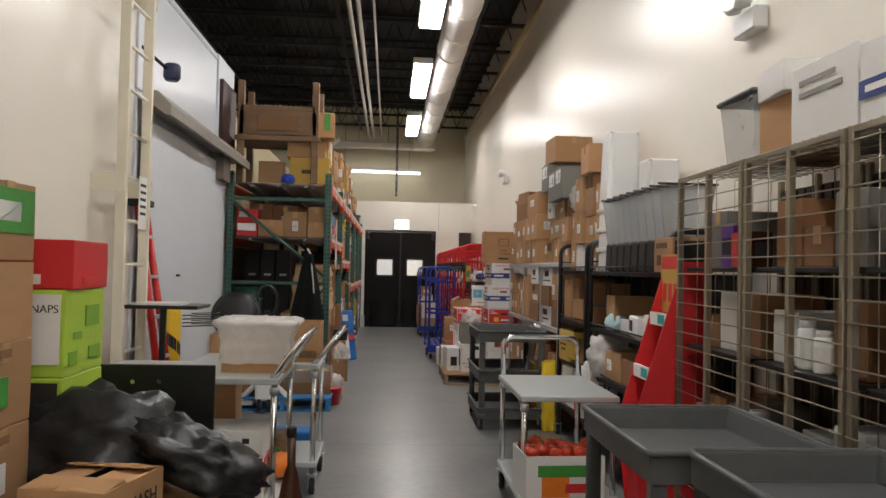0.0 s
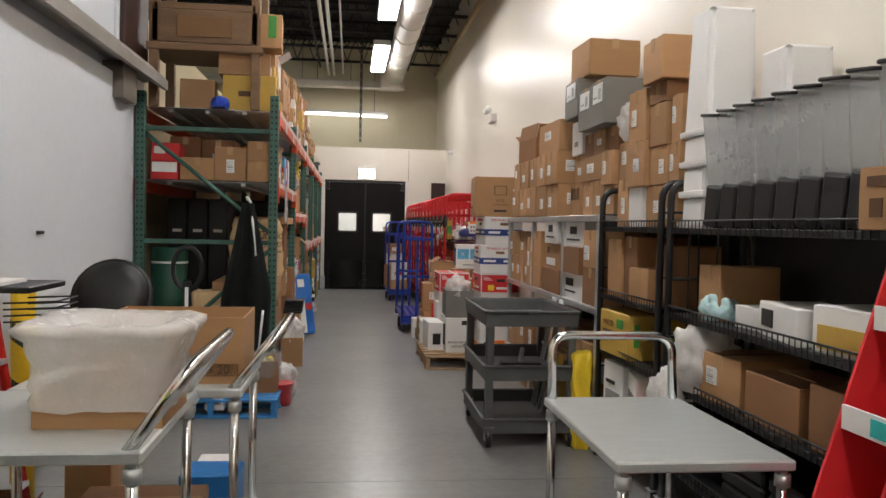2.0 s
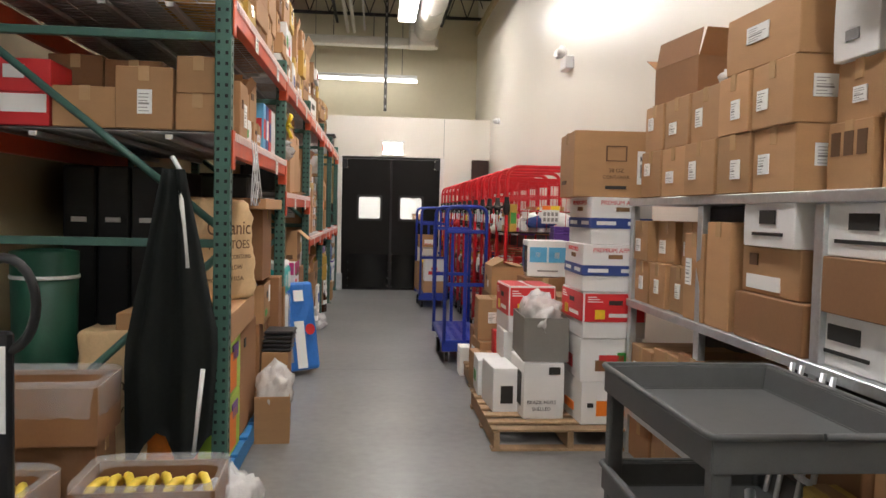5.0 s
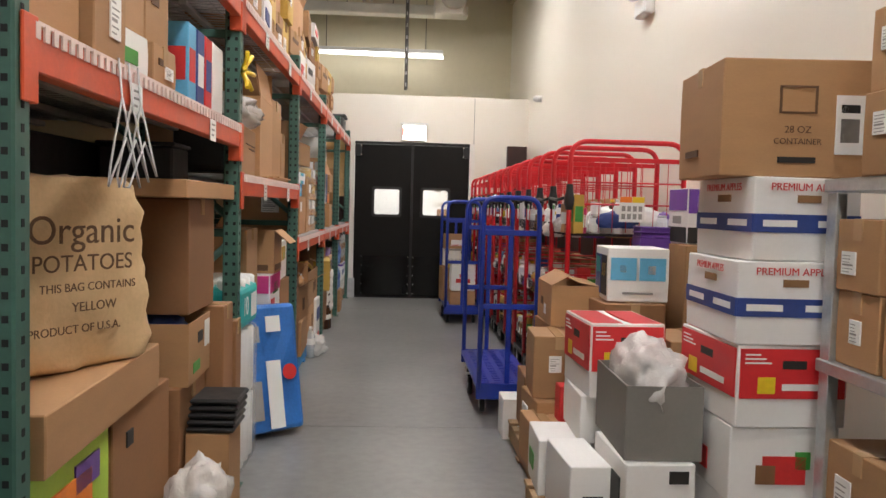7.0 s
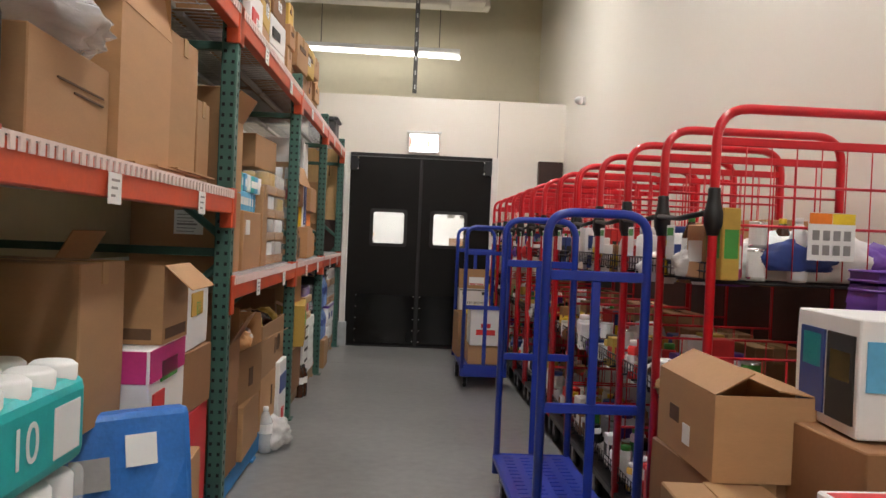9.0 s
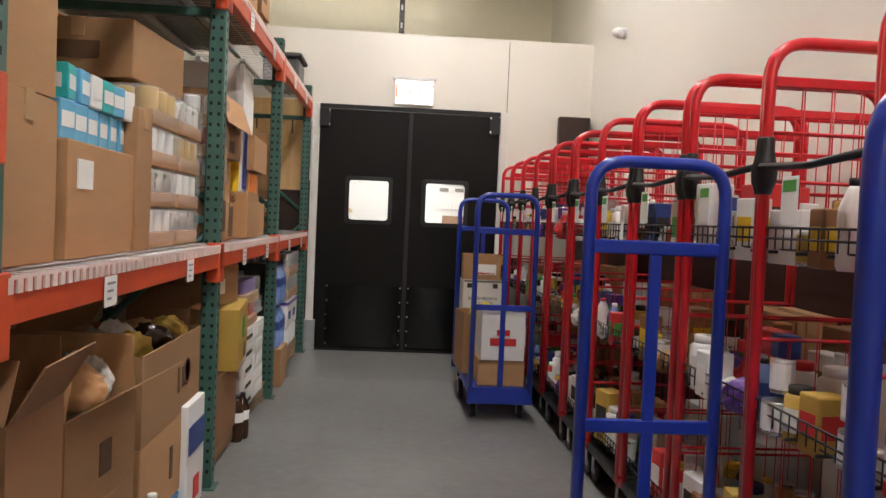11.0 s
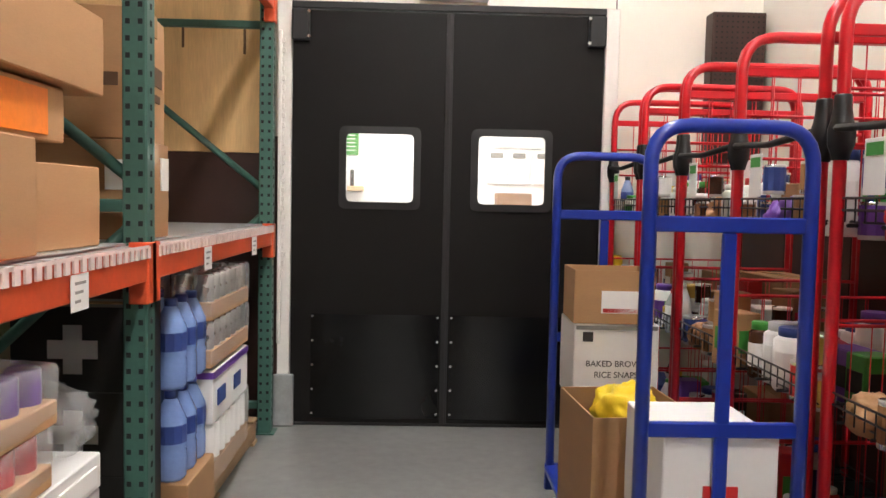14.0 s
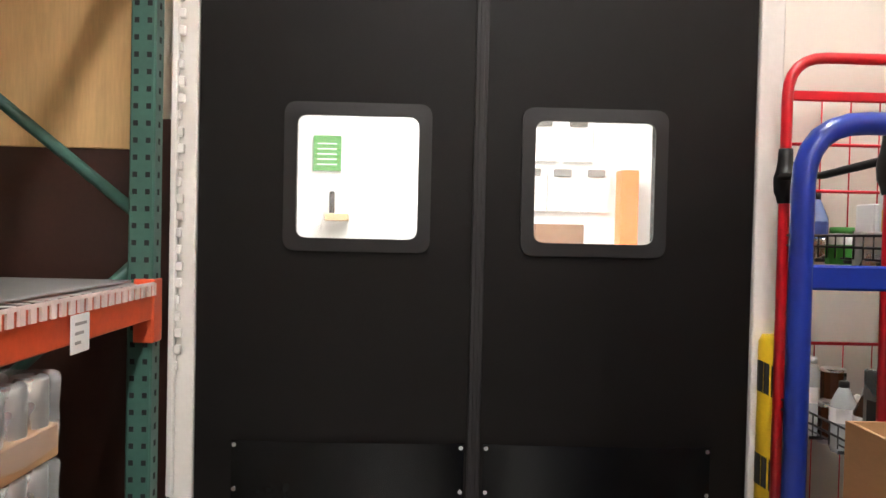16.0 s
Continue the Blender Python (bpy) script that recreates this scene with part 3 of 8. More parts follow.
# emergency lamps and camera dome on the right wall
def twin(y, z):
    e = thing("emergency_light", "white twin-head emergency light on the wall", "emergency light", group="emergency lights")
    part("body", bbox(XR - 0.09, XR - 0.001, y - 0.14, y + 0.14, z - 0.08, z + 0.06, 0.012), M_WPLAS, e)
    for s in (-1, 1):
        h = part("head", lathe(bmesh.new(), [(0.03, 0), (0.06, 0.04), (0.06, 0.08), (0.05, 0.085)], 14), M_WPLAS, e)
        h.matrix_basis = pose(XR - 0.08, y + s * 0.09, z + 0.09, 70, 0, -90 + 30 * s)
twin(15.7, 3.16)
twin(6.0, 3.0)
dm = thing("security_camera", "small white camera dome on the wall", "camera")
part("base", lathe(bmesh.new(), [(0.05, 0), (0.05, 0.03)], 14), M_WPLAS, dm).matrix_basis = pose(XR - 0.001, 20.7, 3.08, 0, -90)
part("eye", lathe(bmesh.new(), [(0.045, 0), (0.05, 0.04), (0.03, 0.08), (0.005, 0.095)], 14), M_WPLAS, dm).matrix_basis = pose(XR - 0.03, 20.7, 3.08, 0, -90)

# ---- kinds of things ----
def skin(sx, sy, sz, seed, amp=0.0024, bev=0.004):
    """A closed carton: bevelled, its sides a little bowed."""
    bm = bbox(-sx / 2, sx / 2, -sy / 2, sy / 2, 0, sz, bev)
    bmesh.ops.subdivide_edges(bm, edges=[e for e in bm.edges if e.calc_length() > 0.1], cuts=2, use_grid_fill=True)
    for v in bm.verts:
        u = abs(v.co.x) / (sx / 2), abs(v.co.y) / (sy / 2), v.co.z / sz
        k = noise.noise(Vector((v.co.x * 4 + seed, v.co.y * 4, v.co.z * 4)))
        inside = (1 - min(1, u[0]) ** 4) * (1 - min(1, u[1]) ** 4) if abs(v.co.z - sz) < 0.01 else 0
        v.co.z -= inside * 0.006
        side = 4 * u[2] * (1 - u[2])
        v.co.x += math.copysign(amp * side * (0.6 + k), v.co.x) if u[0] > 0.9 else 0
        v.co.y += math.copysign(amp * side * (0.6 + k), v.co.y) if u[1] > 0.9 else 0
    return bm


def on_face(bm, face, sx, sy, sz, u0, u1, v0, v1, out=0.0055):
    """A thin plate on a carton's face: u along it (0 to 1 seen from outside), v up."""
    if face in ("-y", "+y"):
        a, b = -sx / 2 + u0 * sx, -sx / 2 + u1 * sx
        if face == "+y":
            a, b = -b, -a
        s = -1 if face == "-y" else 1
        y0, y1 = sorted((s * sy / 2, s * (sy / 2 + out)))
        return box(bm, a, b, y0, y1, v0 * sz, v1 * sz)
    s = 1 if face == "+x" else -1
    a, b = -sy / 2 + u0 * sy, -sy / 2 + u1 * sy
    if face == "-x":
        a, b = -b, -a
    x0, x1 = sorted((s * sx / 2, s * (sx / 2 + out)))
    return box(bm, x0, x1, a, b, v0 * sz, v1 * sz)


LOOKS = {"kraft": "plain brown cardboard box taped shut", "dark": "dark brown cardboard shipping box", "white": "white printed shipping carton",
         "red": "red and white printed shipping carton", "grey": "grey corrugated shipping carton", "ochre": "ochre printed shipping carton", "lime": "lime green produce carton",
         "apple": "white apple carton with a navy band and hand holes", "redtop": "white carton with a red printed upper half"}
SKINS = {"kraft": M_KRAFT, "dark": M_KRAFTD, "white": M_WBOX, "red": M_RBOX, "grey": M_GREYBOX, "ochre": M_YBOX, "lime": M_GBOX, "apple": M_WBOX, "redtop": M_WBOX}
SEED = [1]


def carton(x, y, z, sx, sy, sz, style="kraft", rz=0.0, paper=(), prints=(), text=(), lean=0.0, label=""):
    """A shut carton standing at (x, y) on height z. paper: faces with a white label."""
    sx, sy, sz = round(sx, 3), round(sy, 3), round(sz, 3)
    m = pose(x, y, z, 0, lean, rz)
    key = (sx, sy, sz, style, tuple(paper), tuple(prints), tuple(text), label)

    def build():
        SEED[0] += 1
        c = thing("cardboard_box", label or LOOKS[style], "box")
        part("body", skin(sx, sy, sz, SEED[0] * 3.7), SKINS[style], c)
        bm = bmesh.new()
        along = sx >= sy
        if along:
            box(bm, -sx / 2 - 0.005, sx / 2 + 0.005, -0.025, 0.025, sz - 0.002, sz + 0.0015)
            for s in (-1, 1):
                x0, x1 = sorted((s * sx / 2, s * (sx / 2 + 0.005)))
                box(bm, x0, x1, -0.025, 0.025, sz - 0.07, sz - 0.002)
        else:
            box(bm, -0.025, 0.025, -sy / 2 - 0.005, sy / 2 + 0.005, sz - 0.002, sz + 0.0015)
            for s in (-1, 1):
                y0, y1 = sorted((s * sy / 2, s * (sy / 2 + 0.005)))
                box(bm, -0.025, 0.025, y0, y1, sz - 0.07, sz - 0.002)
        if style in ("kraft", "dark", "grey", "ochre"):
            part("tape", bm, M_TAPE, c, "shiny brown tape")
        else:
            bm.free()
        rnd = random.Random(SEED[0])
        for face in paper:
            w = 0.3 + 0.15 * rnd.random()
            h = 0.3 + 0.2 * rnd.random()
            u, v = 0.12 + rnd.random() * (0.76 - w), 0.2 + rnd.random() * (0.65 - h)
            big = 0.2 / max(sx, sy, 0.2)
            w, h = w * (0.55 + 0.45 * big), h * (0.6 + 0.4 * big)
            part("paper_label", on_face(bmesh.new(), face, sx, sy, sz, u, u + w, v, v + h, 0.0065), M_LABEL, c, "white paper label")
            bm = bmesh.new()
            for k in range(6):
                vv = v + h * (0.1 + 0.14 * k)
                on_face(bm, face, sx, sy, sz, u + w * 0.1, u + w * (0.45 + 0.45 * rnd.random()), vv, vv + h * (0.035 if k != 2 else 0.08), 0.0075)
            part("label_print", bm, M_FINE, c)
        if style == "apple":
            for face in ("-x", "-y", "+x"):
                part("band", on_face(bmesh.new(), face, sx, sy, sz, 0.0, 1.0, 0.34, 0.56, 0.006), M_NAVY, c, "navy printed band")
                for u in (0.08, 0.6):
                    part("band_print", on_face(bmesh.new(), face, sx, sy, sz, u, u + 0.32, 0.41, 0.49, 0.007), M_LABEL, c)
                # the hole is a plate coloured like its dark inside
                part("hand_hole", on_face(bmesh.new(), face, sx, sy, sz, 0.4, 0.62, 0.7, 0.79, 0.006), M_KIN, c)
        if style == "redtop":
            for a, b in ((-0.47, -0.06), (0.06, 0.47)):
                part("lid_print", box(bmesh.new(), a * sx, b * sx, -0.46 * sy, 0.46 * sy, sz - 0.006, sz + 0.001), M_RBOX, c, "red printed lid flap")
            for face in ("-x", "-y", "+x"):
                part("red_print", on_face(bmesh.new(), face, sx, sy, sz, 0.02, 0.98, 0.36, 0.96, 0.006), M_RBOX, c)
                # black plate for the dark of the hole
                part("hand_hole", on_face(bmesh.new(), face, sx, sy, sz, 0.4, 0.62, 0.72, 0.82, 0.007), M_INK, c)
                for k in range(3):
                    part("fine_print", on_face(bmesh.new(), face, sx, sy, sz, 0.06, 0.2 + 0.05 * k, 0.88 - 0.05 * k, 0.9 - 0.05 * k, 0.007), M_LABEL, c)
                part("fruit_print", on_face(bmesh.new(), face, sx, sy, sz, 0.18, 0.34, 0.42, 0.62, 0.007), M_YPLAS, c)
                part("word_print", on_face(bmesh.new(), face, sx, sy, sz, 0.4, 0.82, 0.46, 0.54, 0.007), M_LABEL, c)
        for face, u0, u1, v0, v1, what in prints:
            part("print", on_face(bmesh.new(), face, sx, sy, sz, u0, u1, v0, v1, 0.0062), what, c)
        for face, u, v, size, body, ink in text:
            a = {"-y": (-sx / 2 + u * sx, -sy / 2 - 0.0068), "+x": (sx / 2 + 0.0068, -sy / 2 + u * sy), "-x": (-sx / 2 - 0.0068, sy / 2 - u * sy)}[face]
            words(body, size, ink, c, pose(a[0], a[1], v * sz, *FACE[face]))
        return c
    return once(key, m, build)


def open_carton(x, y, z, sx, sy, sz, style="kraft", rz=0.0, flaps=(70, 50, 110, 30), text=(), prints=(), label=""):
    """A carton with its flaps standing open."""
    key = ("open", sx, sy, sz, style, tuple(flaps), tuple(text), tuple(prints))

    def build():
        c = thing("open_cardboard_box", label or LOOKS[style].replace(" taped shut", "") + " with its flaps open", "box")
        t = 0.006
        bm = shell(-sx / 2, sx / 2, -sy / 2, sy / 2, 0, sz, t)
        part("body", bm, SKINS[style], c)
        # added block in darker cardboard gives the shade inside the open box
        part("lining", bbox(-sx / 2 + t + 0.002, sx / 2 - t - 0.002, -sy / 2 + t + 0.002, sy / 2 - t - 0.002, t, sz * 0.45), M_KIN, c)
        d = min(sx, sy) * 0.42
        for (a, w, px, py, rot) in zip(flaps, (sx, sy, sx, sy), (0, sx / 2, 0, -sx / 2), (-sy / 2, 0, sy / 2, 0), (0, 90, 180, 270)):
            if a is None:
                continue
            f = part("flap", bbox(-w / 2 + 0.004, w / 2 - 0.004, -d, 0, -0.002, 0.003, 0.001), SKINS[style], c)
            f.matrix_basis = pose(px, py, sz, 0, 0, rot) @ pose(0, 0, 0, -a + 90 - 90, 0, 0)
        for face, u0, u1, v0, v1, what in prints:
            part("print", on_face(bmesh.new(), face, sx, sy, sz, u0, u1, v0, v1, 0.0025), what, c)
        for face, u, v, size, body, ink in text:
            a = {"-y": (-sx / 2 + u * sx, -sy / 2 - 0.003), "+x": (sx / 2 + 0.003, -sy / 2 + u * sy), "-x": (-sx / 2 - 0.003, sy / 2 - u * sy)}[face]
            words(body, size, ink, c, pose(a[0], a[1], v * sz, *FACE[face]))
        return c
    return once(key, pose(x, y, z, 0, 0, rz), build)


def crumple(sx, sy, sz, seed, n=14, amp=0.25):
    """A crumpled bag: a squashed ball of uneven folds, flat below."""
    bm = bmesh.new()
    bmesh.ops.create_icosphere(bm, subdivisions=4, radius=0.5)
    for v in bm.verts:
        p = v.co.copy()
        k = noise.fractal(p * 4 + Vector((seed, 0, seed * 2)), 0.7, 2.2, 5)
        k2 = abs(noise.noise(p * 8 + Vector((seed, 3, 1))))
        k3 = abs(noise.noise(p * 17 + Vector((2, seed, 1))))
        v.co = p * (1 + amp * k + 0.22 * k2 - 0.1 * k3)
        v.co.z = max(v.co.z, -0.36)
        v.co = Vector((v.co.x * sx, v.co.y * sy, (v.co.z + 0.36) * sz / 0.9))
    for f in bm.faces:
        f.smooth = True
    return bm


def film(x, y, z, sx, sy, sz, seed=1, what=None, label="crumpled translucent white plastic bag", name="plastic_bag", rz=0):
    def build():
        c = thing(name, label, "bag")
        part("film", crumple(sx, sy, sz, seed), what or M_FILM, c)
        return c
    return once(("film", sx, sy, sz, seed, name, label), pose(x, y, z, 0, 0, rz), build)


def sack(x, y, z, sx, sy, sz, seed, material=None, label="brown paper sack with printed lettering", text=(), name="paper_sack"):
    c = thing(name, label, "sack", pose(x, y, z))
    bm = bbox(-sx / 2, sx / 2, -sy / 2, sy / 2, 0, sz, 0.02, 2)
    bmesh.ops.subdivide_edges(bm, edges=[e for e in bm.edges if e.calc_length() > 0.06], cuts=11, use_grid_fill=True)
    for v in bm.verts:
        h = v.co.z / sz
        k = noise.fractal(v.co * 8 + Vector((seed, 0, 0)), 0.7, 2.1, 5) * 0.022 + abs(noise.noise(v.co * 14)) * 0.018
        belly = 1 + 0.08 * math.sin(math.pi * min(1, h * 1.3)) - 0.1 * max(0, h - 0.75)
        v.co.x *= belly
        v.co.y *= belly * (1 - 0.5 * max(0, h - 0.7))
        v.co += Vector((k, k, k * 0.5 if h > 0.1 else 0))
    for f in bm.faces:
        f.smooth = True
    part("sack_body", bm, material or M_PAPERB, c)
    for face, px, py, v, size, body, ink in text:
        words(body, size, ink, c, pose(px, py, v, *FACE[face]))
    return c


# small goods
def jar(x, y, z, r, h, body, cap, label="jar with a coloured lid", name="jar"):
    def build():
        c = thing(name, label, name.replace("_", " "))
        part("body", lathe(bmesh.new(), [(r * 0.92, 0), (r, 0.01), (r, h * 0.8), (r * 0.75, h * 0.86)], 12), body, c)
        part("lid", lathe(bmesh.new(), [(r * 0.78, 0), (r * 0.78, h * 0.13), (r * 0.7, h * 0.14)], 12, 0, 0, h * 0.86), cap, c)
        bm = bmesh.new()
        for k in range(12):
            a0, a1 = 2 * math.pi * k / 12, 2 * math.pi * (k + 1) / 12
            f = bm.faces.new([bm.verts.new((1.012 * r * math.cos(a), 1.012 * r * math.sin(a), hh)) for a, hh in ((a0, h * 0.2), (a1, h * 0.2), (a1, h * 0.62), (a0, h * 0.62))])
            f.smooth = True
        part("paper_wrap", bm, M_LABEL if body is not M_LABEL else cap, c)
        return c
    return once(("jar", r, h, body.name, cap.name, name), pose(x, y, z, 0, 0, (x * 977 + y * 631) % 360), build)


def tin(x, y, z, r, h, body):
    def build():
        c = thing("food_can", "small food can with a printed paper wrap", "can")
        part("can_body", lathe(bmesh.new(), [(r * 0.95, 0), (r, 0.004), (r, 0.01), (r * 0.985, 0.014), (r * 0.985, h - 0.014), (r, h - 0.01), (r, h - 0.003), (r * 0.93, h - 0.004)], 12), M_CAN, c)
        bm = bmesh.new()
        for k in range(12):
            a0, a1 = 2 * math.pi * k / 12, 2 * math.pi * (k + 1) / 12
            f = bm.faces.new([bm.verts.new((1.0 * r * math.cos(a), 1.0 * r * math.sin(a), hh)) for a, hh in ((a0, h * 0.12), (a1, h * 0.12), (a1, h * 0.88), (a0, h * 0.88))])
            f.smooth = True
        part("paper_wrap", bm, body, c)
        return c
    return once(("tin", r, h, body.name), pose(x, y, z, 0, 0, (x * 977 + y * 631) % 360), build)


def bottle(x, y, z, r, h, body, cap, label="plastic bottle with a screw cap"):
    def build():
        c = thing("bottle", label, "bottle")
        part("body", lathe(bmesh.new(), [(r * 0.85, 0), (r, 0.015), (r, h * 0.3), (r * 0.93, h * 0.34), (r, h * 0.4), (r, h * 0.66), (r * 0.5, h * 0.86), (r * 0.36, h * 0.9)], 12), body, c)
        part("cap", lathe(bmesh.new(), [(r * 0.4, 0), (r * 0.4, h * 0.08), (r * 0.34, h * 0.085)], 10, 0, 0, h * 0.9), cap, c)
        bm = bmesh.new()
        for k in range(12):
            a0, a1 = 2 * math.pi * k / 12, 2 * math.pi * (k + 1) / 12
            f = bm.faces.new([bm.verts.new((1.015 * r * math.cos(a), 1.015 * r * math.sin(a), hh)) for a, hh in ((a0, h * 0.42), (a1, h * 0.42), (a1, h * 0.62), (a0, h * 0.62))])
            f.smooth = True
        part("paper_wrap", bm, M_NAVY if body is M_WATER else M_LABEL, c)
        return c
    return once(("bottle", r, h, body.name, cap.name), pose(x, y, z, 0, 0, (x * 977 + y * 631) % 360), build)


def packet(x, y, z, sx, sy, sz, front, panel, rz=0, label="small printed food packet"):
    def build():
        c = thing("food_packet", label, "packet")
        part("body", bbox(-sx / 2, sx / 2, -sy / 2, sy / 2, 0, sz, 0.004), front, c)
        for face in ("-x", "-y", "+x"):
            part("print_panel", on_face(bmesh.new(), face, sx, sy, sz, 0.12, 0.88, 0.3, 0.7, 0.0015), panel, c)
        return c
    return once(("packet", sx, sy, sz, front.name, panel.name), pose(x, y, z, 0, 0, rz), build)


def pouch(x, y, z, s, seed, what, label="small soft bag of food"):
    def build():
        c = thing("food_bag", label, "bag")
        part("pouch", crumple(s, s * 0.6, s * 0.7, seed, amp=0.18), what, c)
        return c
    return once(("pouch", s, seed, what.name), pose(x, y, z, 0, 0, (x * 977 + y * 631) % 360), build)


def goods(rnd, x, y, z, high):
    """One small ware, picked at random."""
    k = rnd.random()
    cols = [M_REDP, M_LABEL, M_YBOX, M_GREENP, M_NAVY, M_BROWNBT, M_KRAFTD, M_PURPLE, M_KRAFT, M_LABEL, M_KRAFT, M_REDP, M_CAN, M_WBOX, M_BROWNBT, M_LABEL]
    a, b = rnd.choice(cols), rnd.choice([M_LABEL, M_REDP, M_INK, M_YPLAS, M_LABEL, M_GREENP])
    if k < 0.06 and high > 0.35:
        jar(x + 0.03, y + 0.02, z, 0.06, rnd.choice((0.2, 0.25)), rnd.choice((M_WPLAS, M_LABEL, M_WPLAS)), rnd.choice((M_NAVY, M_LABEL, M_PURPLE)), "white plastic tub of vitamins", "tub")
    elif k < 0.26:
        tin(x, y, z, rnd.choice((0.035, 0.042, 0.05)), rnd.choice((0.1, 0.12)), a)
        if rnd.random() < 0.4 and high > 0.3:
            tin(x + 0.004, y, z + 0.1201, 0.035, 0.1, a)
    elif k < 0.5:
        jar(x, y, z, rnd.choice((0.035, 0.042)), rnd.choice((0.13, 0.16, 0.19)), rnd.choice((M_BROWNBT, M_YBOX, M_WPLAS, M_LABEL, M_REDP)), b)
    elif k < 0.62:
        bottle(x, y, z, 0.036, rnd.choice((0.2, 0.24)), rnd.choice((M_CLBOT, M_BROWNBT, M_WPLAS, M_WATER)), b)
    elif k < 0.88:
        packet(x, y, z, rnd.choice((0.07, 0.1)), rnd.choice((0.09, 0.14)), min(high, rnd.choice((0.16, 0.2, 0.26))), a, b, rnd.uniform(-14, 14))
    else:
        pouch(x, y, z, rnd.choice((0.13, 0.16, 0.19)), rnd.randint(1, 6), rnd.choice((M_FILM, M_LABEL, M_KRAFTD, M_REDP, M_KRAFT, M_PURPLE, M_FILM)))


# pallet
def pallet(x, y, sx, sy, material, label, rz=0):
    c = thing("pallet", label, "pallet", pose(x, y, 0, 0, 0, rz))
    n = 7
    for i in range(n):
        yy = -sy / 2 + 0.05 + i * (sy - 0.1) / (n - 1)
        part("top_board", bbox(-sx / 2, sx / 2, yy - 0.045, yy + 0.045, 0.122, 0.14, 0.003), material, c)
    for i in range(3):
        xx = -sx / 2 + 0.03 + i * (sx - 0.06) / 2
        part("stringer", bbox(xx - 0.02, xx + 0.02, -sy / 2, sy / 2, 0.018, 0.121, 0.003), material, c)
    for yy in (-sy / 2 + 0.05, 0, sy / 2 - 0.05):
        part("bottom_board", bbox(-sx / 2, sx / 2, yy - 0.045, yy + 0.045, 0, 0.0175, 0.002), material, c)
    return c


def caster(parent, x, y, r=0.06, dark=True):
    w = part("caster", lathe(bmesh.new(), [(r * 0.5, -0.018), (r * 0.94, -0.016), (r, -0.01), (r, 0.01), (r * 0.94, 0.016), (r * 0.5, 0.018)], 16), M_BLACKP if dark else M_GREYP, parent, "black rubber wheel")
    w.matrix_basis = pose(x, y, r, 0, 90, 0)
    h = part("wheel_hub", lathe(bmesh.new(), [(r * 0.35, -0.021), (r * 0.35, 0.021)], 10), M_GALV, w)
    f = bmesh.new()
    for s in (-1, 1):
        box(f, x + s * 0.024 - 0.002, x + s * 0.024 + 0.002, y - 0.02, y + 0.02, r * 0.8, r * 2 + 0.02)
    box(f, x - 0.035, x + 0.035, y - 0.035, y + 0.035, r * 2 + 0.02, r * 2 + 0.026)
    part("caster_fork", f, M_GALV, parent)


def utility_cart(x0, x1, y0, y1, h, shelves, label):
    """Moulded plastic cart with deep tray shelves."""
    c = thing("utility_cart", label, "cart", group="grey utility carts")
    for z in shelves:
        bm = shell(x0, x1, y0, y1, z - 0.1, z, 0.018, 0.02)
        bmesh.ops.bevel(bm, geom=[e for e in bm.edges if e.calc_length() > 0.05], offset=0.004, segments=2, affect="EDGES")
        part("tray", bm, M_GREYP, c, "grey moulded tray shelf")
        lip = rounded([(x0 + 0.3, y0 - 0.006, z), (x1 + 0.006, y0 - 0.006, z), (x1 + 0.006, y1 + 0.006, z), (x0 - 0.006, y1 + 0.006, z), (x0 - 0.006, y0 - 0.006, z), (x0 + 0.29, y0 - 0.006, z)], 0.03, 4)
        part("rim", sweep(bmesh.new(), lip, 0.011, 6), M_GREYP, c)
    for x in (x0 + 0.035, x1 - 0.035):
        for y in (y0 + 0.035, y1 - 0.035):
            for za, zb in zip(sorted(shelves), sorted(shelves)[1:]):
                part("leg", bbox(x - 0.027, x + 0.027, y - 0.027, y + 0.027, za - 0.08, zb - 0.1, 0.008, 2), M_GREYP, c)
            caster(c, x, y, 0.06)
            part("caster_socket", bbox(x - 0.03, x + 0.03, y - 0.03, y + 0.03, 0.147, min(shelves) - 0.1, 0.006), M_GREYP, c)
    return c


def tube_cart(x0, x1, y0, y1, zd, zl, end, top, label, bar_out=0.0):
    """Sheet metal platform truck with two decks and a tube handle at one end ('+x' or '+y')."""
    c = thing("platform_cart", label, "cart", group="metal platform carts")
    for z in (zd, zl):
        bm = bbox(x0, x1, y0, y1, z - 0.035, z, 0.006)
        part("deck", bm, M_ALU, c, "brushed sheet metal deck")
    for x in (x0 + 0.03, x1 - 0.03):
        for y in (y0 + 0.03, y1 - 0.03):
            part("leg", sweep(bmesh.new(), [(x, y, 0.13), (x, y, zd - 0.036)], 0.018, 10), M_CHROME, c)
            part("clamp", sweep(bmesh.new(), [(x, y, zd - 0.09), (x, y, zd - 0.05)], 0.026, 10), M_GALV, c)
            caster(c, x, y, 0.055)
    if end == "+x":
        pts = [(x1 - 0.05, y0 + 0.03, zd - 0.02), (x1 + bar_out, y0 + 0.03, top), (x1 + bar_out, y1 - 0.03, top), (x1 - 0.05, y1 - 0.03, zd - 0.02)]
    else:
        pts = [(x0 + 0.03, y1 - 0.03, zd - 0.02), (x0 + 0.03, y1 + bar_out, top), (x1 - 0.03, y1 + bar_out, top), (x1 - 0.03, y1 - 0.03, zd - 0.02)]
    part("handle", sweep(bmesh.new(), rounded(pts, 0.08), 0.019, 10), M_CHROME, c, "bent chrome tube handle")
    return c


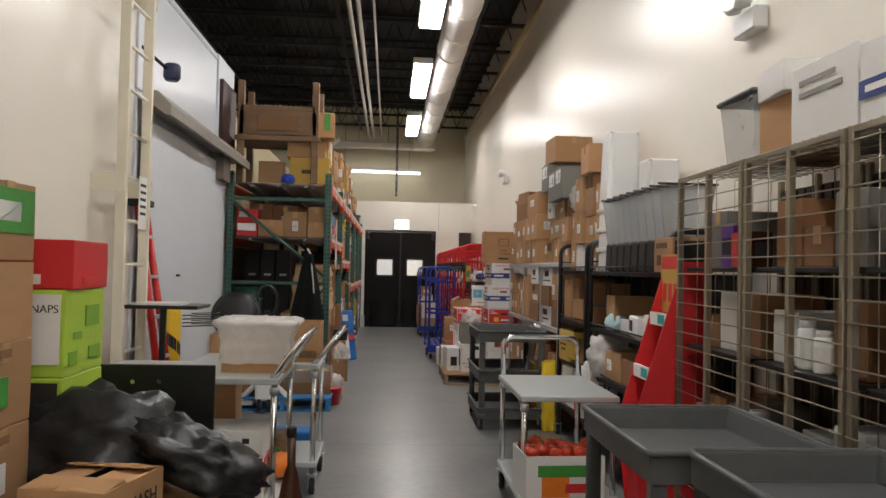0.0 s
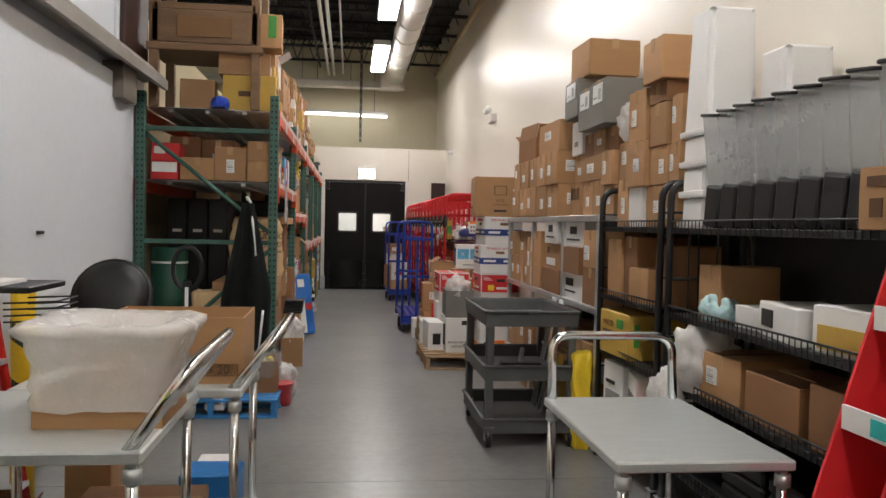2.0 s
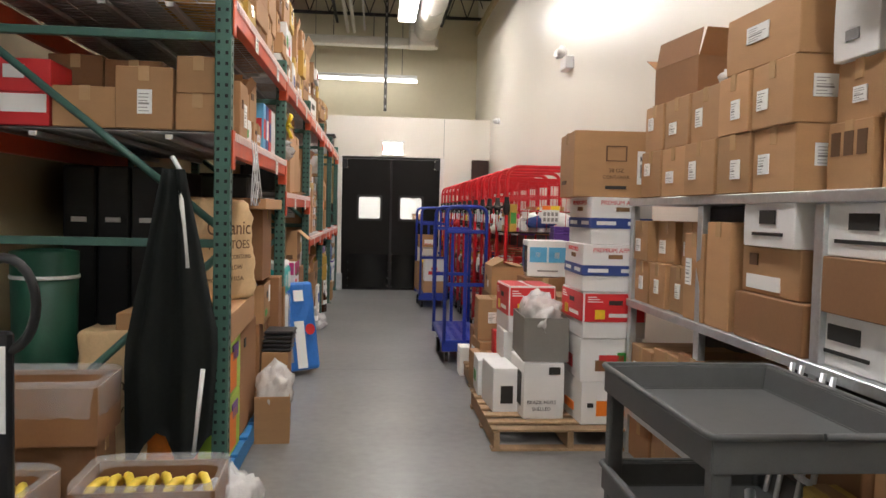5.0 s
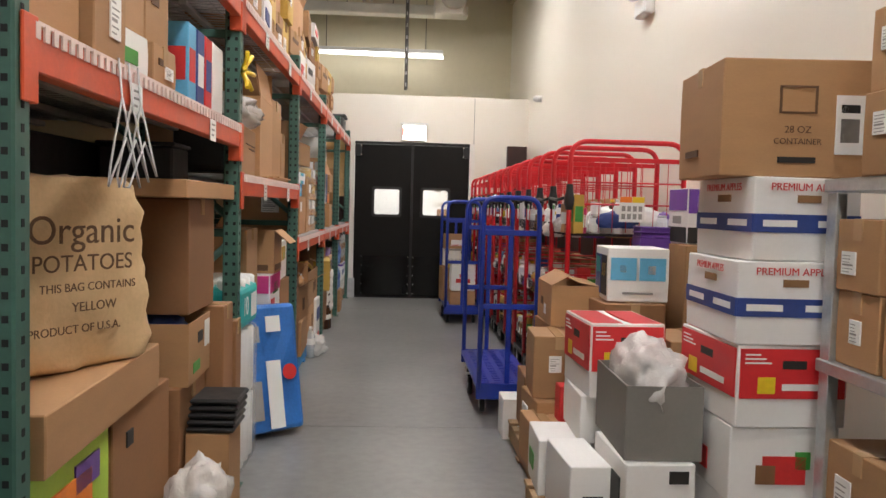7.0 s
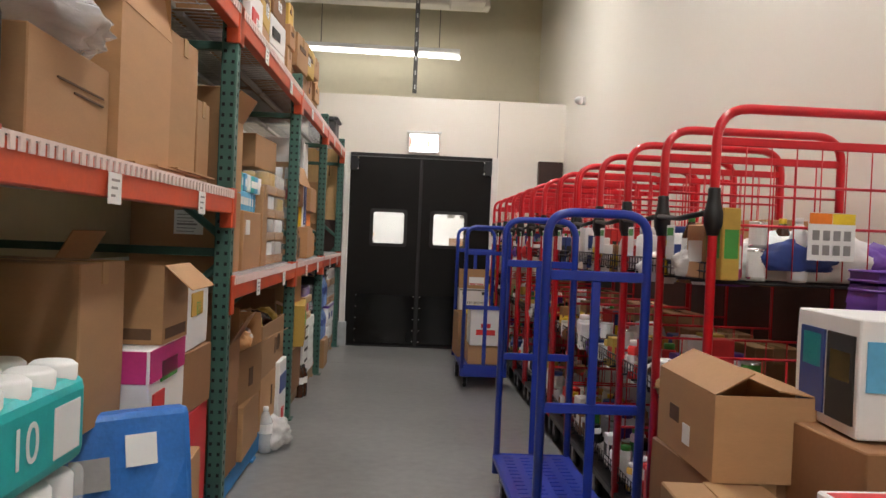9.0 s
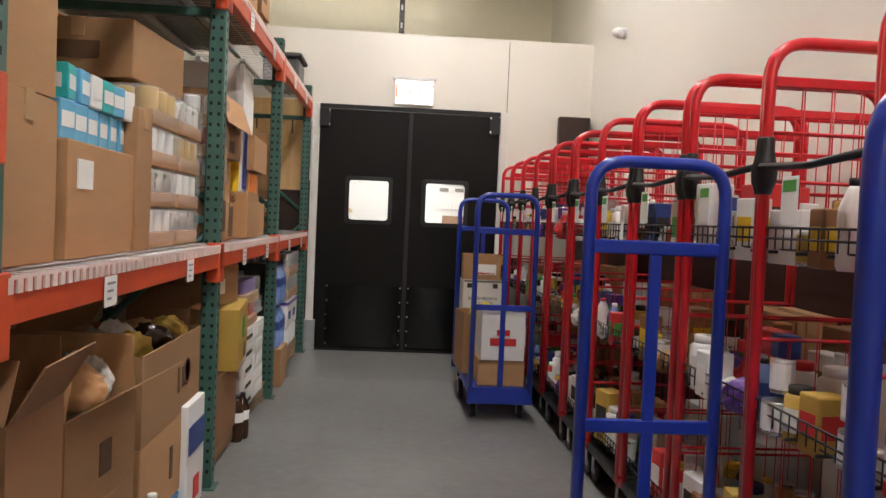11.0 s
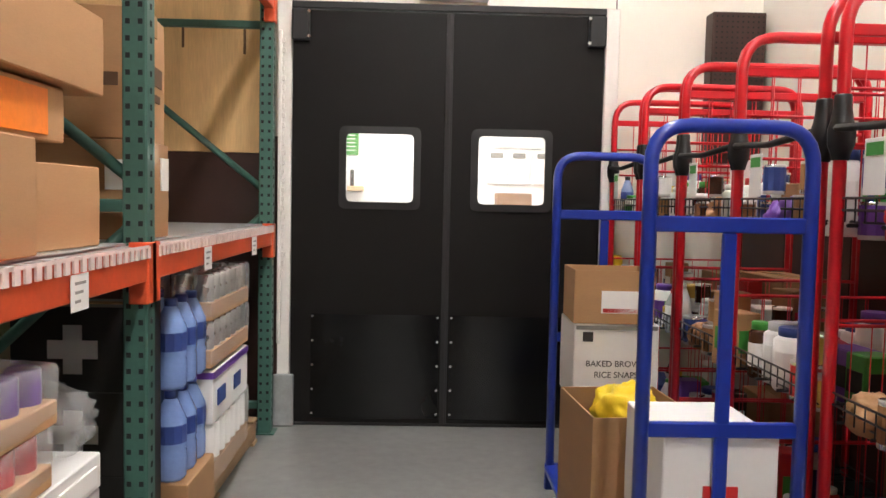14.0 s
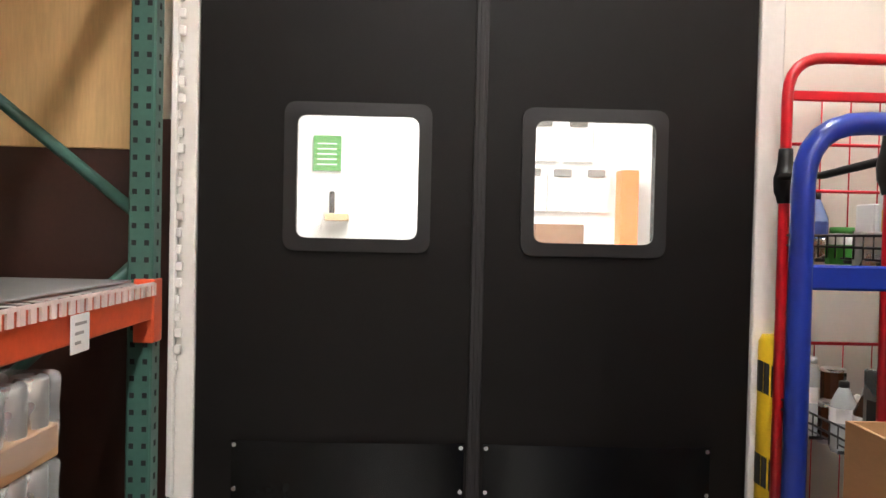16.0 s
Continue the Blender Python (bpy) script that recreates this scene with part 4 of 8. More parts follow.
def u_boat(x0, x1, y0, y1, name="u_boat_cart"):
    c = thing(name, "blue narrow stocking cart with tube arches at both ends", "cart", group="blue stocking carts")
    part("deck", bbox(x0, x1, y0, y1, 0.19, 0.23, 0.01), M_BLUE, c, "blue steel deck")
    bm = bmesh.new()
    for i in range(int((y1 - y0) / 0.06) - 1):
        for j in range(4):
            box(bm, x0 + 0.05 + j * 0.09, x0 + 0.10 + j * 0.09, y0 + 0.05 + i * 0.06, y0 + 0.075 + i * 0.06, 0.2302, 0.233)
    tagged(part("deck_tread", bm, M_BLUE, c), kind="stuff")
    for s, y in ((-1, y0), (1, y1)):
        part("apron", bbox(x0, x1, y - 0.012, y + 0.012, 0.12, 0.235, 0.006), M_BLUE, c)
        part("arch", sweep(bmesh.new(), rounded([(x0 + 0.02, y, 0.2), (x0 + 0.02, y, 1.545), (x1 - 0.02, y, 1.545), (x1 - 0.02, y, 0.2)], 0.1, 6), 0.0185, 10), M_BLUE, c, "blue painted tube arch")
        for z in (1.3, 0.78):
            part("crossbar", bbox(x0 + 0.03, x1 - 0.03, y - 0.009, y + 0.009, z - 0.02, z + 0.02, 0.004), M_BLUE, c)
        part("slat", bbox((x0 + x1) / 2 - 0.018, (x0 + x1) / 2 + 0.018, y - 0.008, y + 0.008, 0.235, 1.28, 0.004), M_BLUE, c)
    for x in (x0 + 0.06, x1 - 0.06):
        for y in (y0 + 0.12, y1 - 0.12):
            caster(c, x, y, 0.045)
    for x in (x0 + 0.02, x1 - 0.02):
        caster(c, x, (y0 + y1) / 2, 0.07)
    return c


def red_cart(y, rnd):
    """Tall red stocking cart: arches with wire grids, dark wire shelves."""
    x0, x1, L = 1.53, 2.3, 0.565
    def build():
        c = thing("stocking_cart", "tall red steel cart with black wire shelves of groceries", "cart", group="row of red carts")
        for yy in (0, L):
            part("arch", sweep(bmesh.new(), rounded([(x0, yy, 0.16), (x0, yy, 1.86), (x1, yy, 1.86), (x1, yy, 0.16)], 0.12, 6), 0.0172, 10), M_RED, c, "red painted tube arch")
            part("crossbar", bbox(x0, x1, yy - 0.008, yy + 0.008, 1.73, 1.76, 0.003), M_RED, c)
            bm = bmesh.new()
            for i in range(7):
                xx = x0 + 0.11 + i * 0.092
                sweep(bm, [(xx, yy, 1.28), (xx, yy, 1.75)], 0.0026, 4)
            for zz in (1.6, 1.46, 1.0, 0.5):
                sweep(bm, [(x0, yy, zz), (x1, yy, zz)], 0.005, 4)
            for i in range(7):
                xx = x0 + 0.11 + i * 0.092
                sweep(bm, [(xx, yy, 0.22), (xx, yy, 1.0)], 0.002, 4)
            tagged(part("wire_grid", bm, M_RED, c), kind="stuff")
        for z in (0.25, 0.77, 1.265):
            bm = bmesh.new()
            for i in range(11):
                xx = x0 + 0.03 + i * (x1 - x0 - 0.06) / 10
                sweep(bm, [(xx, 0.01, z), (xx, L - 0.01, z)], 0.003, 4)
            for i in range(4):
                yy = 0.05 + i * (L - 0.1) / 3
                sweep(bm, [(x0, yy, z - 0.008), (x1, yy, z - 0.008)], 0.005, 4)
            for dz in (0.03, 0.06):
                sweep(bm, [(x0 + 0.005, 0.01, z + dz), (x0 + 0.005, L - 0.01, z + dz)], 0.0035, 4)
            for i in range(12):
                yy = 0.03 + i * (L - 0.06) / 11
                sweep(bm, [(x0 + 0.005, yy, z), (x0 + 0.005, yy, z + 0.06)], 0.0025, 4)
            tagged(part("wire_shelf", bm, M_BLACK, c, "black wire shelf with a low lip"), kind="stuff")
        # added dark sheet: stands in for the shade behind the goods, hides the wall
        part("back_panel", bbox(x1 - 0.014, x1 - 0.008, 0.02, L - 0.02, 0.2, 1.26), M_BROWN, c, "dark brown sheet for the shade behind the groceries")
        part("base_frame", bbox(x0 - 0.01, x1 + 0.01, -0.01, L + 0.01, 0.15, 0.19, 0.006), M_BLACK, c)
        for xx in (x0 + 0.04, x1 - 0.04):
            for yy in (0.06, L - 0.06):
                caster(c, xx, yy, 0.06)
        for yy in (0, L):
            part("clip", lathe(bmesh.new(), [(0.022, 1.42), (0.027, 1.44), (0.034, 1.455), (0.036, 1.48), (0.036, 1.5), (0.029, 1.52), (0.024, 1.55), (0.023, 1.58), (0.021, 1.585)], 8, x0, yy, 0), M_BLACKP, c, "black plastic strap clip")
        part("strap", sweep(bmesh.new(), [(x0 - 0.02, 0.0, 1.5), (x0 - 0.024, L * 0.5, 1.485), (x0 - 0.02, L, 1.5)], 0.011, 6), M_BLACKP, c, "black stretch strap")
        part("shelf_tag", bbox(x0 - 0.036, x0 - 0.033, 0.3, 0.39, 1.33, 1.46, 0.002), M_LABEL, c, "white shelf tag")
        part("tag_print", bbox(x0 - 0.0372, x0 - 0.036, 0.31, 0.38, 1.42, 1.45), M_GREENP, c)
        return c
    tall = 1.037 if y < 14.5 else 1.0
    once("red_cart", pose(0, y, 0) @ Matrix.Diagonal((1, 1, tall, 1)), build)
    for z, n, high in ((0.2532, 22, 0.4), (0.7732, 22, 0.4), (1.2682, 20, 0.5)):
        px = x0 + 0.055
        z *= tall
        for row in range(3):
            yy = y + 0.06
            while yy < y + L - 0.05:
                goods(rnd, px + row * 0.14 + rnd.uniform(-0.01, 0.015), yy, z, high)
                yy += rnd.uniform(0.09, 0.13)
        if rnd.random() < 0.75:
            sx, sy, sz = rnd.choice(((0.22, 0.36, 0.22), (0.22, 0.28, 0.3), (0.22, 0.4, 0.26)))
            carton(x0 + 0.6, y + 0.28 + rnd.uniform(-0.02, 0.02), z, sx, sy, sz, rnd.choice(("kraft", "kraft", "white", "dark")), rnd.uniform(-6, 6))


def wire_deck(lx, ly):
    bm = bmesh.new()
    n = int(ly / 0.06)
    for i in range(n + 1):
        y = i * ly / n
        sweep(bm, [(0, y, 0), (-lx, y, 0)], 0.0028, 4)
    for i in range(8):
        x = -lx * i / 7
        sweep(bm, [(x, 0, -0.006), (x, ly, -0.006)], 0.0032, 4)
    return bm

# ---- pallet rack on the left ----
RX0, RX1 = -1.62, -0.40
UY = [10.97, 13.26, 15.5, 17.68, 19.62, 21.62]
LOW = [1.74, 1.5, 1.08, 1.08, 1.08]
HIGH = 2.38
rack = thing("pallet_rack", "tall pallet rack with green punched uprights and orange-red beams", "rack")
post_mesh = hole_mesh = None
for y in UY:
    for x in (RX1, RX0):
        s = -1 if x == RX1 else 1
        if post_mesh is None:
            bm = bbox(-0.038, 0.038, -0.038, 0.038, 0, 2.62, 0.006)
            post_mesh = mesh_of("post", bm, M_GREEN)
            bm = bmesh.new()
            for k in range(50):
                z = 0.08 + k * 0.0508
                for xx in (-0.019, 0.019):
                    box(bm, xx - 0.007, xx + 0.007, -0.0392, -0.037, z, z + 0.016)
                box(bm, 0.037, 0.0392, -0.007, 0.007, z, z + 0.018)
                box(bm, -0.0392, -0.037, -0.007, 0.007, z, z + 0.018)
            hole_mesh = mesh_of("punched_slot", bm, M_HOLE)
        p = part("post", post_mesh, None, rack, "green punched steel post")
        p.matrix_basis = pose(x + s * 0.038, y, 0)
        h = part("punched_slot", hole_mesh, None, p)
        tagged(h, kind="stuff")
        part("foot_plate", bbox(x + s * 0.038 - 0.06, x + s * 0.038 + 0.06, y - 0.06, y + 0.06, 0, 0.008, 0.002), M_GREEN, rack)
    for z in (0.16, 1.31, 2.3) if y < 21 else (0.16, 2.3):
        part("brace", bbox(RX0 + 0.07, RX1 - 0.07, y - 0.02, y + 0.02, z - 0.02, z + 0.02, 0.003), M_GREEN, rack)
    part("diagonal_brace", sweep(bmesh.new(), [(RX1 - 0.07, y, 1.4), (RX0 + 0.07, y, 2.26)], 0.019, 4), M_GREEN, rack)
    part("diagonal_brace", sweep(bmesh.new(), [(RX0 + 0.07, y, 0.22), (RX1 - 0.07, y, 1.24)], 0.019, 4), M_GREEN, rack)
def beam(y0, y1, z, front=True):
    xf = RX1 if front else RX0
    s = 1 if front else -1
    bm = bbox(*sorted((xf - s * 0.045, xf + s * 0.005)), y0 + 0.045, y1 - 0.045, z, z + 0.1, 0.004)
    part("beam", bm, M_ORANGE, rack, "orange-red steel beam")
    for y in (y0 + 0.045, y1 - 0.045):
        part("beam_connector", bbox(*sorted((xf - s * 0.05, xf + s * 0.008)), y - 0.012, y + 0.012, z - 0.07, z + 0.12, 0.003), M_ORANGE, rack)
        d = 0.045 if y < (y0 + y1) / 2 else -0.045
        part("beam_connector", bbox(*sorted((xf + s * 0.002, xf + s * 0.011)), *sorted((y - d * 1.4, y + d * 0.2)), z - 0.07, z + 0.12, 0.003), M_ORANGE, rack)
deck_mesh = {}
for i in range(5):
    y0, y1 = UY[i], UY[i + 1]
    for z in (LOW[i], HIGH):
        beam(y0, y1, z)
        beam(y0, y1, z, False)
        ly = round(y1 - y0 - 0.1, 3)
        if ly not in deck_mesh:
            deck_mesh[ly] = mesh_of("wire_deck", wire_deck(1.14, ly), M_WIRE)
        d = tagged(part("wire_deck", deck_mesh[ly], None, rack, "zinc wire deck"), kind="stuff")
        d.matrix_basis = pose(RX1 - 0.02, y0 + 0.05, z + 0.106)
        for k in range(3):
            xa = RX0 + 0.25 + k * 0.32
            part("deck_rib", bbox(xa, xa + 0.04, y0 + 0.06, y1 - 0.06, z + 0.07, z + 0.096, 0.003), M_WIRE, rack)
        # waterfall lip: upright wires over the beam's face
        bm = bmesh.new()
        n = int(ly / 0.045)
        for k in range(n + 1):
            yy = y0 + 0.05 + ly * k / n
            box(bm, RX1 + 0.006, RX1 + 0.012, yy - 0.012, yy + 0.012, z + 0.072, z + 0.108)
        box(bm, RX1 + 0.007, RX1 + 0.011, y0 + 0.05, y1 - 0.05, z + 0.103, z + 0.112)
        tagged(part("deck_lip", bm, M_LIP, rack, "pale wire lip over the beam"), kind="stuff")
        for k in (0.3, 0.72):
            yy = y0 + (y1 - y0) * k
            part("shelf_tag", bbox(RX1 + 0.012, RX1 + 0.015, yy - 0.05, yy + 0.05, z - 0.02, z + 0.07, 0.002), M_LABEL, rack, "white barcode tag")
            for q in range(3):
                part("tag_print", bbox(RX1 + 0.015, RX1 + 0.0162, yy - 0.03, yy + 0.03 - 0.015 * q, z + 0.045 - 0.022 * q, z + 0.052 - 0.022 * q), M_FINE, rack)
        if z < 2:
            part("shelf_board", bbox(RX0 + 0.05, RX1 - 0.05, y0 + 0.07, y1 - 0.07, z + 0.1115, z + 0.118, 0.002), M_GALV if i > 1 else M_DECK, rack)
    if i < 4:
        part("shelf_board", bbox(RX0 + 0.05, RX1 - 0.4, y0 + 0.07, y1 - 0.07, HIGH + 0.1115, HIGH + 0.118, 0.002), M_GALV, rack)
# end panels against the end wall
ep = thing("backing_panel", "plywood sheet over a brown perforated guard panel", "panel")
part("plywood_sheet", bbox(-1.75, -0.44, YE - 0.06, YE - 0.035, 1.6, 2.5, 0.003), M_PLY, ep)
part("guard_panel", bbox(-1.75, -0.40, YE - 0.05, YE - 0.004, 0.02, 1.7, 0.003), M_BROWN, ep)
for k in range(3):
    part("stain", bbox(-1.3 + k * 0.35, -1.285 + k * 0.35, YE - 0.0612, YE - 0.0602, 2.22 - 0.03 * k, 2.34), M_INKB, ep)
gs = thing("edge_guard", "frayed white tape strip along the rack end", "strip")
part("strip", bbox(-0.395, -0.375, YE - 0.09, YE - 0.062, 0.5, 2.3, 0.004), M_JAMB, gs)
for k in range(26):
    part("torn_edge", bbox(-0.376, -0.366 + 0.012 * abs(math.sin(k * 2.3)), YE - 0.086, YE - 0.066, 0.9 + 0.053 * k, 0.93 + 0.053 * k, 0.003), M_JAMB, gs)

# ---- row of red carts, blue carts ----
RND = random.Random(7)
for y in (14.42, 14.98, 15.53, 16.11, 16.75, 17.38, 17.97, 18.63, 19.29, 19.87, 20.47, 21.09):
    red_cart(y, RND)
u_boat(0.97, 1.405, 14.7, 16.03)
u_boat(0.985, 1.433, 19.1, 20.45)
# goods on the far blue cart
carton(1.22, 19.35, 0.2335, 0.32, 0.4, 0.18, "kraft")
carton(1.22, 19.3, 0.4155, 0.3, 0.36, 0.34, "white", 0, prints=(("-y", 0.2, 0.8, 0.3, 0.45, M_REDP), ("-y", 0.35, 0.65, 0.5, 0.62, M_REDP)))
open_carton(1.15, 19.8, 0.2335, 0.35, 0.42, 0.44, "kraft", 4, (None, None, None, None))
pouch(1.15, 19.78, 0.52, 0.32, 2, M_YPLAS, "yellow plastic bag in the open box")
carton(1.19, 20.22, 0.2335, 0.32, 0.27, 0.36, "white", 2, paper=("-y",))
carton(1.18, 20.21, 0.596, 0.32, 0.28, 0.3, "white", 0, prints=(("-y", 0.1, 0.22, 0.78, 0.9, M_INK), ("-y", 0.75, 0.87, 0.78, 0.9, M_INK), ("-y", 0.02, 0.98, 0.93, 0.98, M_GREYBOX)), text=(("-y", 0.5, 0.5, 0.032, "BAKED BROWN", M_INK), ("-y", 0.5, 0.36, 0.032, "RICE SNAPS", M_INK)), label="white snack carton lettered in grey on the cart")
open_carton(1.17, 20.2, 0.898, 0.3, 0.27, 0.2, "kraft", -2, (None, None, None, None), prints=(("-y", 0.34, 0.88, 0.2, 0.62, M_LABEL), ("-y", 0.36, 0.86, 0.21, 0.29, M_REDP)), label="open brown box with a white and red sticker")

# ---- pallets of produce cartons before the red carts ----
pallet(1.55, 12.45, 1.0, 1.15, M_WOOD, "worn pale wooden pallet under produce cartons")
pallet(1.62, 13.72, 1.0, 1.15, M_WOOD, "worn pale wooden pallet under produce cartons")
T = 0.1405
cx = 1.83
carton(cx, 12.25, T, 0.4, 0.52, 0.28, "white", 2, prints=(("-y", 0.25, 0.75, 0.2, 0.55, M_ORNG), ("-y", 0.1, 0.2, 0.4, 0.5, M_INK), ("-x", 0.3, 0.7, 0.2, 0.4, M_ORNG)))
carton(cx, 12.24, 0.42, 0.4, 0.52, 0.28, "white", -1, prints=(("-y", 0.3, 0.7, 0.25, 0.62, M_REDP), ("-y", 0.24, 0.42, 0.25, 0.5, M_KRAFTD), ("-y", 0.6, 0.74, 0.45, 0.68, M_GREENP), ("-x", 0.3, 0.6, 0.2, 0.5, M_REDP)), label="white carrot carton with printed vegetables")
carton(cx, 12.23, 0.702, 0.41, 0.53, 0.3, "redtop", 1)
carton(cx, 12.22, 1.004, 0.41, 0.53, 0.3, "apple", -2, text=(("-y", 0.5, 0.88, 0.038, "PREMIUM APPLES", M_REDP), ("-x", 0.5, 0.88, 0.038, "PREMIUM APPLES", M_REDP)))
carton(cx + 0.02, 12.2, 1.306, 0.4, 0.46, 0.3, "apple", 3, text=(("-y", 0.5, 0.88, 0.038, "PREMIUM APPLES", M_REDP), ("-x", 0.5, 0.88, 0.038, "PREMIUM APPLES", M_REDP)))
carton(1.85, 12.25, 1.608, 0.56, 0.52, 0.42, "kraft", -4, prints=(("-y", 0.36, 0.6, 0.76, 0.775, M_INKB), ("-y", 0.36, 0.375, 0.55, 0.76, M_INKB), ("-y", 0.585, 0.6, 0.55, 0.76, M_INKB), ("-y", 0.36, 0.6, 0.54, 0.555, M_INKB), ("-y", 0.36, 0.6, 0.12, 0.17, M_INK), ("-y", 0.72, 0.9, 0.2, 0.7, M_LABEL), ("-y", 0.75, 0.87, 0.55, 0.62, M_INK), ("-y", 0.75, 0.87, 0.3, 0.5, M_GREYBOX), ("-x", 0.2, 0.5, 0.2, 0.26, M_INKB)), text=(("-y", 0.48, 0.4, 0.035, "28 OZ", M_INKB), ("-y", 0.48, 0.3, 0.03, "CONTAINER", M_INKB)), label="large brown container box on the carton stack")
# grey open box with a plastic bag over a nut carton
carton(1.42, 12.35, T, 0.27, 0.45, 0.37, "white", 1, prints=(("-y", 0.62, 0.9, 0.8, 0.93, M_INK), ("-x", 0.6, 0.85, 0.2, 0.8, M_INK)), text=(("-y", 0.45, 0.3, 0.032, "BRAZIL NUTS", M_INK), ("-y", 0.45, 0.18, 0.032, "SHELLED", M_INK)), label="white nut carton standing on the pallet")
open_carton(1.45, 12.42, 0.513, 0.3, 0.52, 0.29, "grey", -2, (None, None, None, None), label="grey open carton with a plastic bag inside")
film(1.45, 12.42, 0.66, 0.28, 0.46, 0.3, 3)
carton(1.19, 12.5, T, 0.17, 0.4, 0.3, "white", 3, prints=(("-y", 0.3, 0.8, 0.2, 0.6, M_INK),))
carton(1.2, 12.95, T, 0.24, 0.34, 0.26, "white", -2, prints=(("-x", 0.2, 0.6, 0.3, 0.6, M_GREENP),))
carton(1.46, 12.98, T, 0.26, 0.36, 0.26, "white", 2)
carton(1.43, 12.95, 0.402, 0.34, 0.42, 0.22, "white", -2, paper=("-y",))
carton(1.44, 12.93, 0.624, 0.34, 0.46, 0.34, "redtop", 2)
carton(1.82, 12.85, T, 0.36, 0.4, 0.4, "kraft", 1)
carton(1.82, 12.86, 0.542, 0.36, 0.4, 0.35, "kraft", -2, paper=("-y",))
# second pallet
carton(1.3, 13.55, T, 0.3, 0.4, 0.3, "kraft", 3, paper=("-y", "-x"))
carton(1.32, 13.96, T, 0.3, 0.36, 0.34, "dark", -2, paper=("-y",))
carton(1.66, 13.6, T, 0.36, 0.5, 0.38, "kraft", 0, prints=(("-y", 0.3, 0.7, 0.3, 0.6, M_INKB),))
carton(1.68, 14.05, T, 0.34, 0.34, 0.36, "dark", 2)
carton(1.3, 13.6, 0.442, 0.28, 0.36, 0.34, "kraft", -3, paper=("-y",))
carton(1.7, 13.65, 0.522, 0.34, 0.4, 0.44, "dark", 2, prints=(("-y", 0.1, 0.3, 0.4, 0.6, M_INKB),))
carton(1.46, 14.04, 0.503, 0.3, 0.5, 0.28, "dark", 2, paper=("-x",))
open_carton(1.46, 14.02, 0.785, 0.3, 0.5, 0.24, "kraft", -1, (None, 172, None, 150), prints=(("-x", 0.25, 0.42, 0.4, 0.6, M_INKB), ("-x", 0.5, 0.62, 0.2, 0.45, M_LABEL)), label="brown carton with one flap open on the stack")
carton(1.755, 13.72, 0.966, 0.34, 0.36, 0.3, "white", -4, prints=(("-y", 0.05, 0.47, 0.4, 0.82, M_BLBOX), ("-y", 0.52, 0.95, 0.4, 0.82, M_BLBOX), ("-y", 0.25, 0.75, 0.14, 0.18, M_FINE), ("-x", 0.1, 0.5, 0.1, 0.85, M_NAVY), ("-x", 0.55, 0.95, 0.1, 0.85, M_INK), ("-x", 0.6, 0.9, 0.45, 0.7, M_YBOX), ("-x", 0.15, 0.45, 0.5, 0.8, M_TEAL), ("-y", 0.2, 0.3, 0.55, 0.68, M_LABEL), ("-y", 0.66, 0.78, 0.52, 0.68, M_LABEL)), label="white carton with pale blue printed panels")
carton(1.18, 13.3, T, 0.18, 0.26, 0.24, "kraft", 2, paper=("-y",))
carton(1.16, 14.25, 0.0, 0.14, 0.22, 0.26, "white", 0)
packet(1.3, 13.25, T, 0.1, 0.12, 0.42, M_REDP, M_RBOX)
# wares on top before the first arch
chb = thing("charcoal_bag", "white and blue paper bag lying on the cart shelf", "bag", pose(1.98, 14.62, 1.316, 0, 0, 6))
part("bag_body", crumple(0.56, 0.3, 0.2, 31, amp=0.1), M_LABEL, chb)
part("bag_print", crumple(0.3, 0.06, 0.12, 33, amp=0.06), M_NAVY, chb).matrix_basis = pose(-0.12, -0.14, 0.04)
part("bag_end", crumple(0.16, 0.28, 0.14, 35, amp=0.1), M_PURPLE, chb).matrix_basis = pose(0.24, -0.03, 0.02)
jar(1.62, 14.5, 1.3165, 0.05, 0.2, M_PINK, M_YBOX, "pink tub with a pale lid")
card = thing("price_card", "orange and yellow price card hung on the cart", "sign")
part("card", bbox(1.86, 2.03, 14.385, 14.389, 1.4, 1.57), M_LABEL, card)
part("card_band", bbox(1.862, 1.944, 14.3835, 14.386, 1.53, 1.568), M_ORNG, card)
part("card_band", bbox(1.946, 2.028, 14.3835, 14.386, 1.53, 1.568), M_YPLAS, card)
for k in range(4):
    for q in range(2):
        part("card_print", bbox(1.875 + 0.038 * k, 1.9 + 0.038 * k, 14.3835, 14.386, 1.42 + 0.052 * q, 1.455 + 0.052 * q), M_FINE, card)
carton(2.08, 14.12, 0.0, 0.4, 0.4, 0.62, "dark", 0)
carton(2.08, 14.12, 0.622, 0.38, 0.38, 0.58, "kraft", 2)
for k in range(3):
    bk3 = thing("basket", "nested purple plastic basket", "basket", pose(1.99, 14.1, 1.204 + 0.03 * k), "purple baskets")
    part("basket_body", shell(-0.09, 0.09, -0.08, 0.08, 0, 0.11, 0.005, -0.012), M_PURPLE, bk3)
    part("rim", sweep(bmesh.new(), rounded([(0, -0.085, 0.11), (0.095, -0.085, 0.11), (0.095, 0.085, 0.11), (-0.095, 0.085, 0.11), (-0.095, -0.085, 0.11), (-0.01, -0.085, 0.11)], 0.015, 3), 0.005, 6), M_PURPLE, bk3)
for i in range(3):
    for k in range(2):
        jar(2.1 + 0.075 * i - 0.01 * k, 14.2, 1.204 + 0.125 * k, 0.034, 0.122, M_WPLAS, M_LABEL, "clear plastic jar of small wares")
for z in (0.1405, 0.7135):
    carton(2.19, 13.77, z, 0.3, 0.29, 0.572, "kraft", 0)
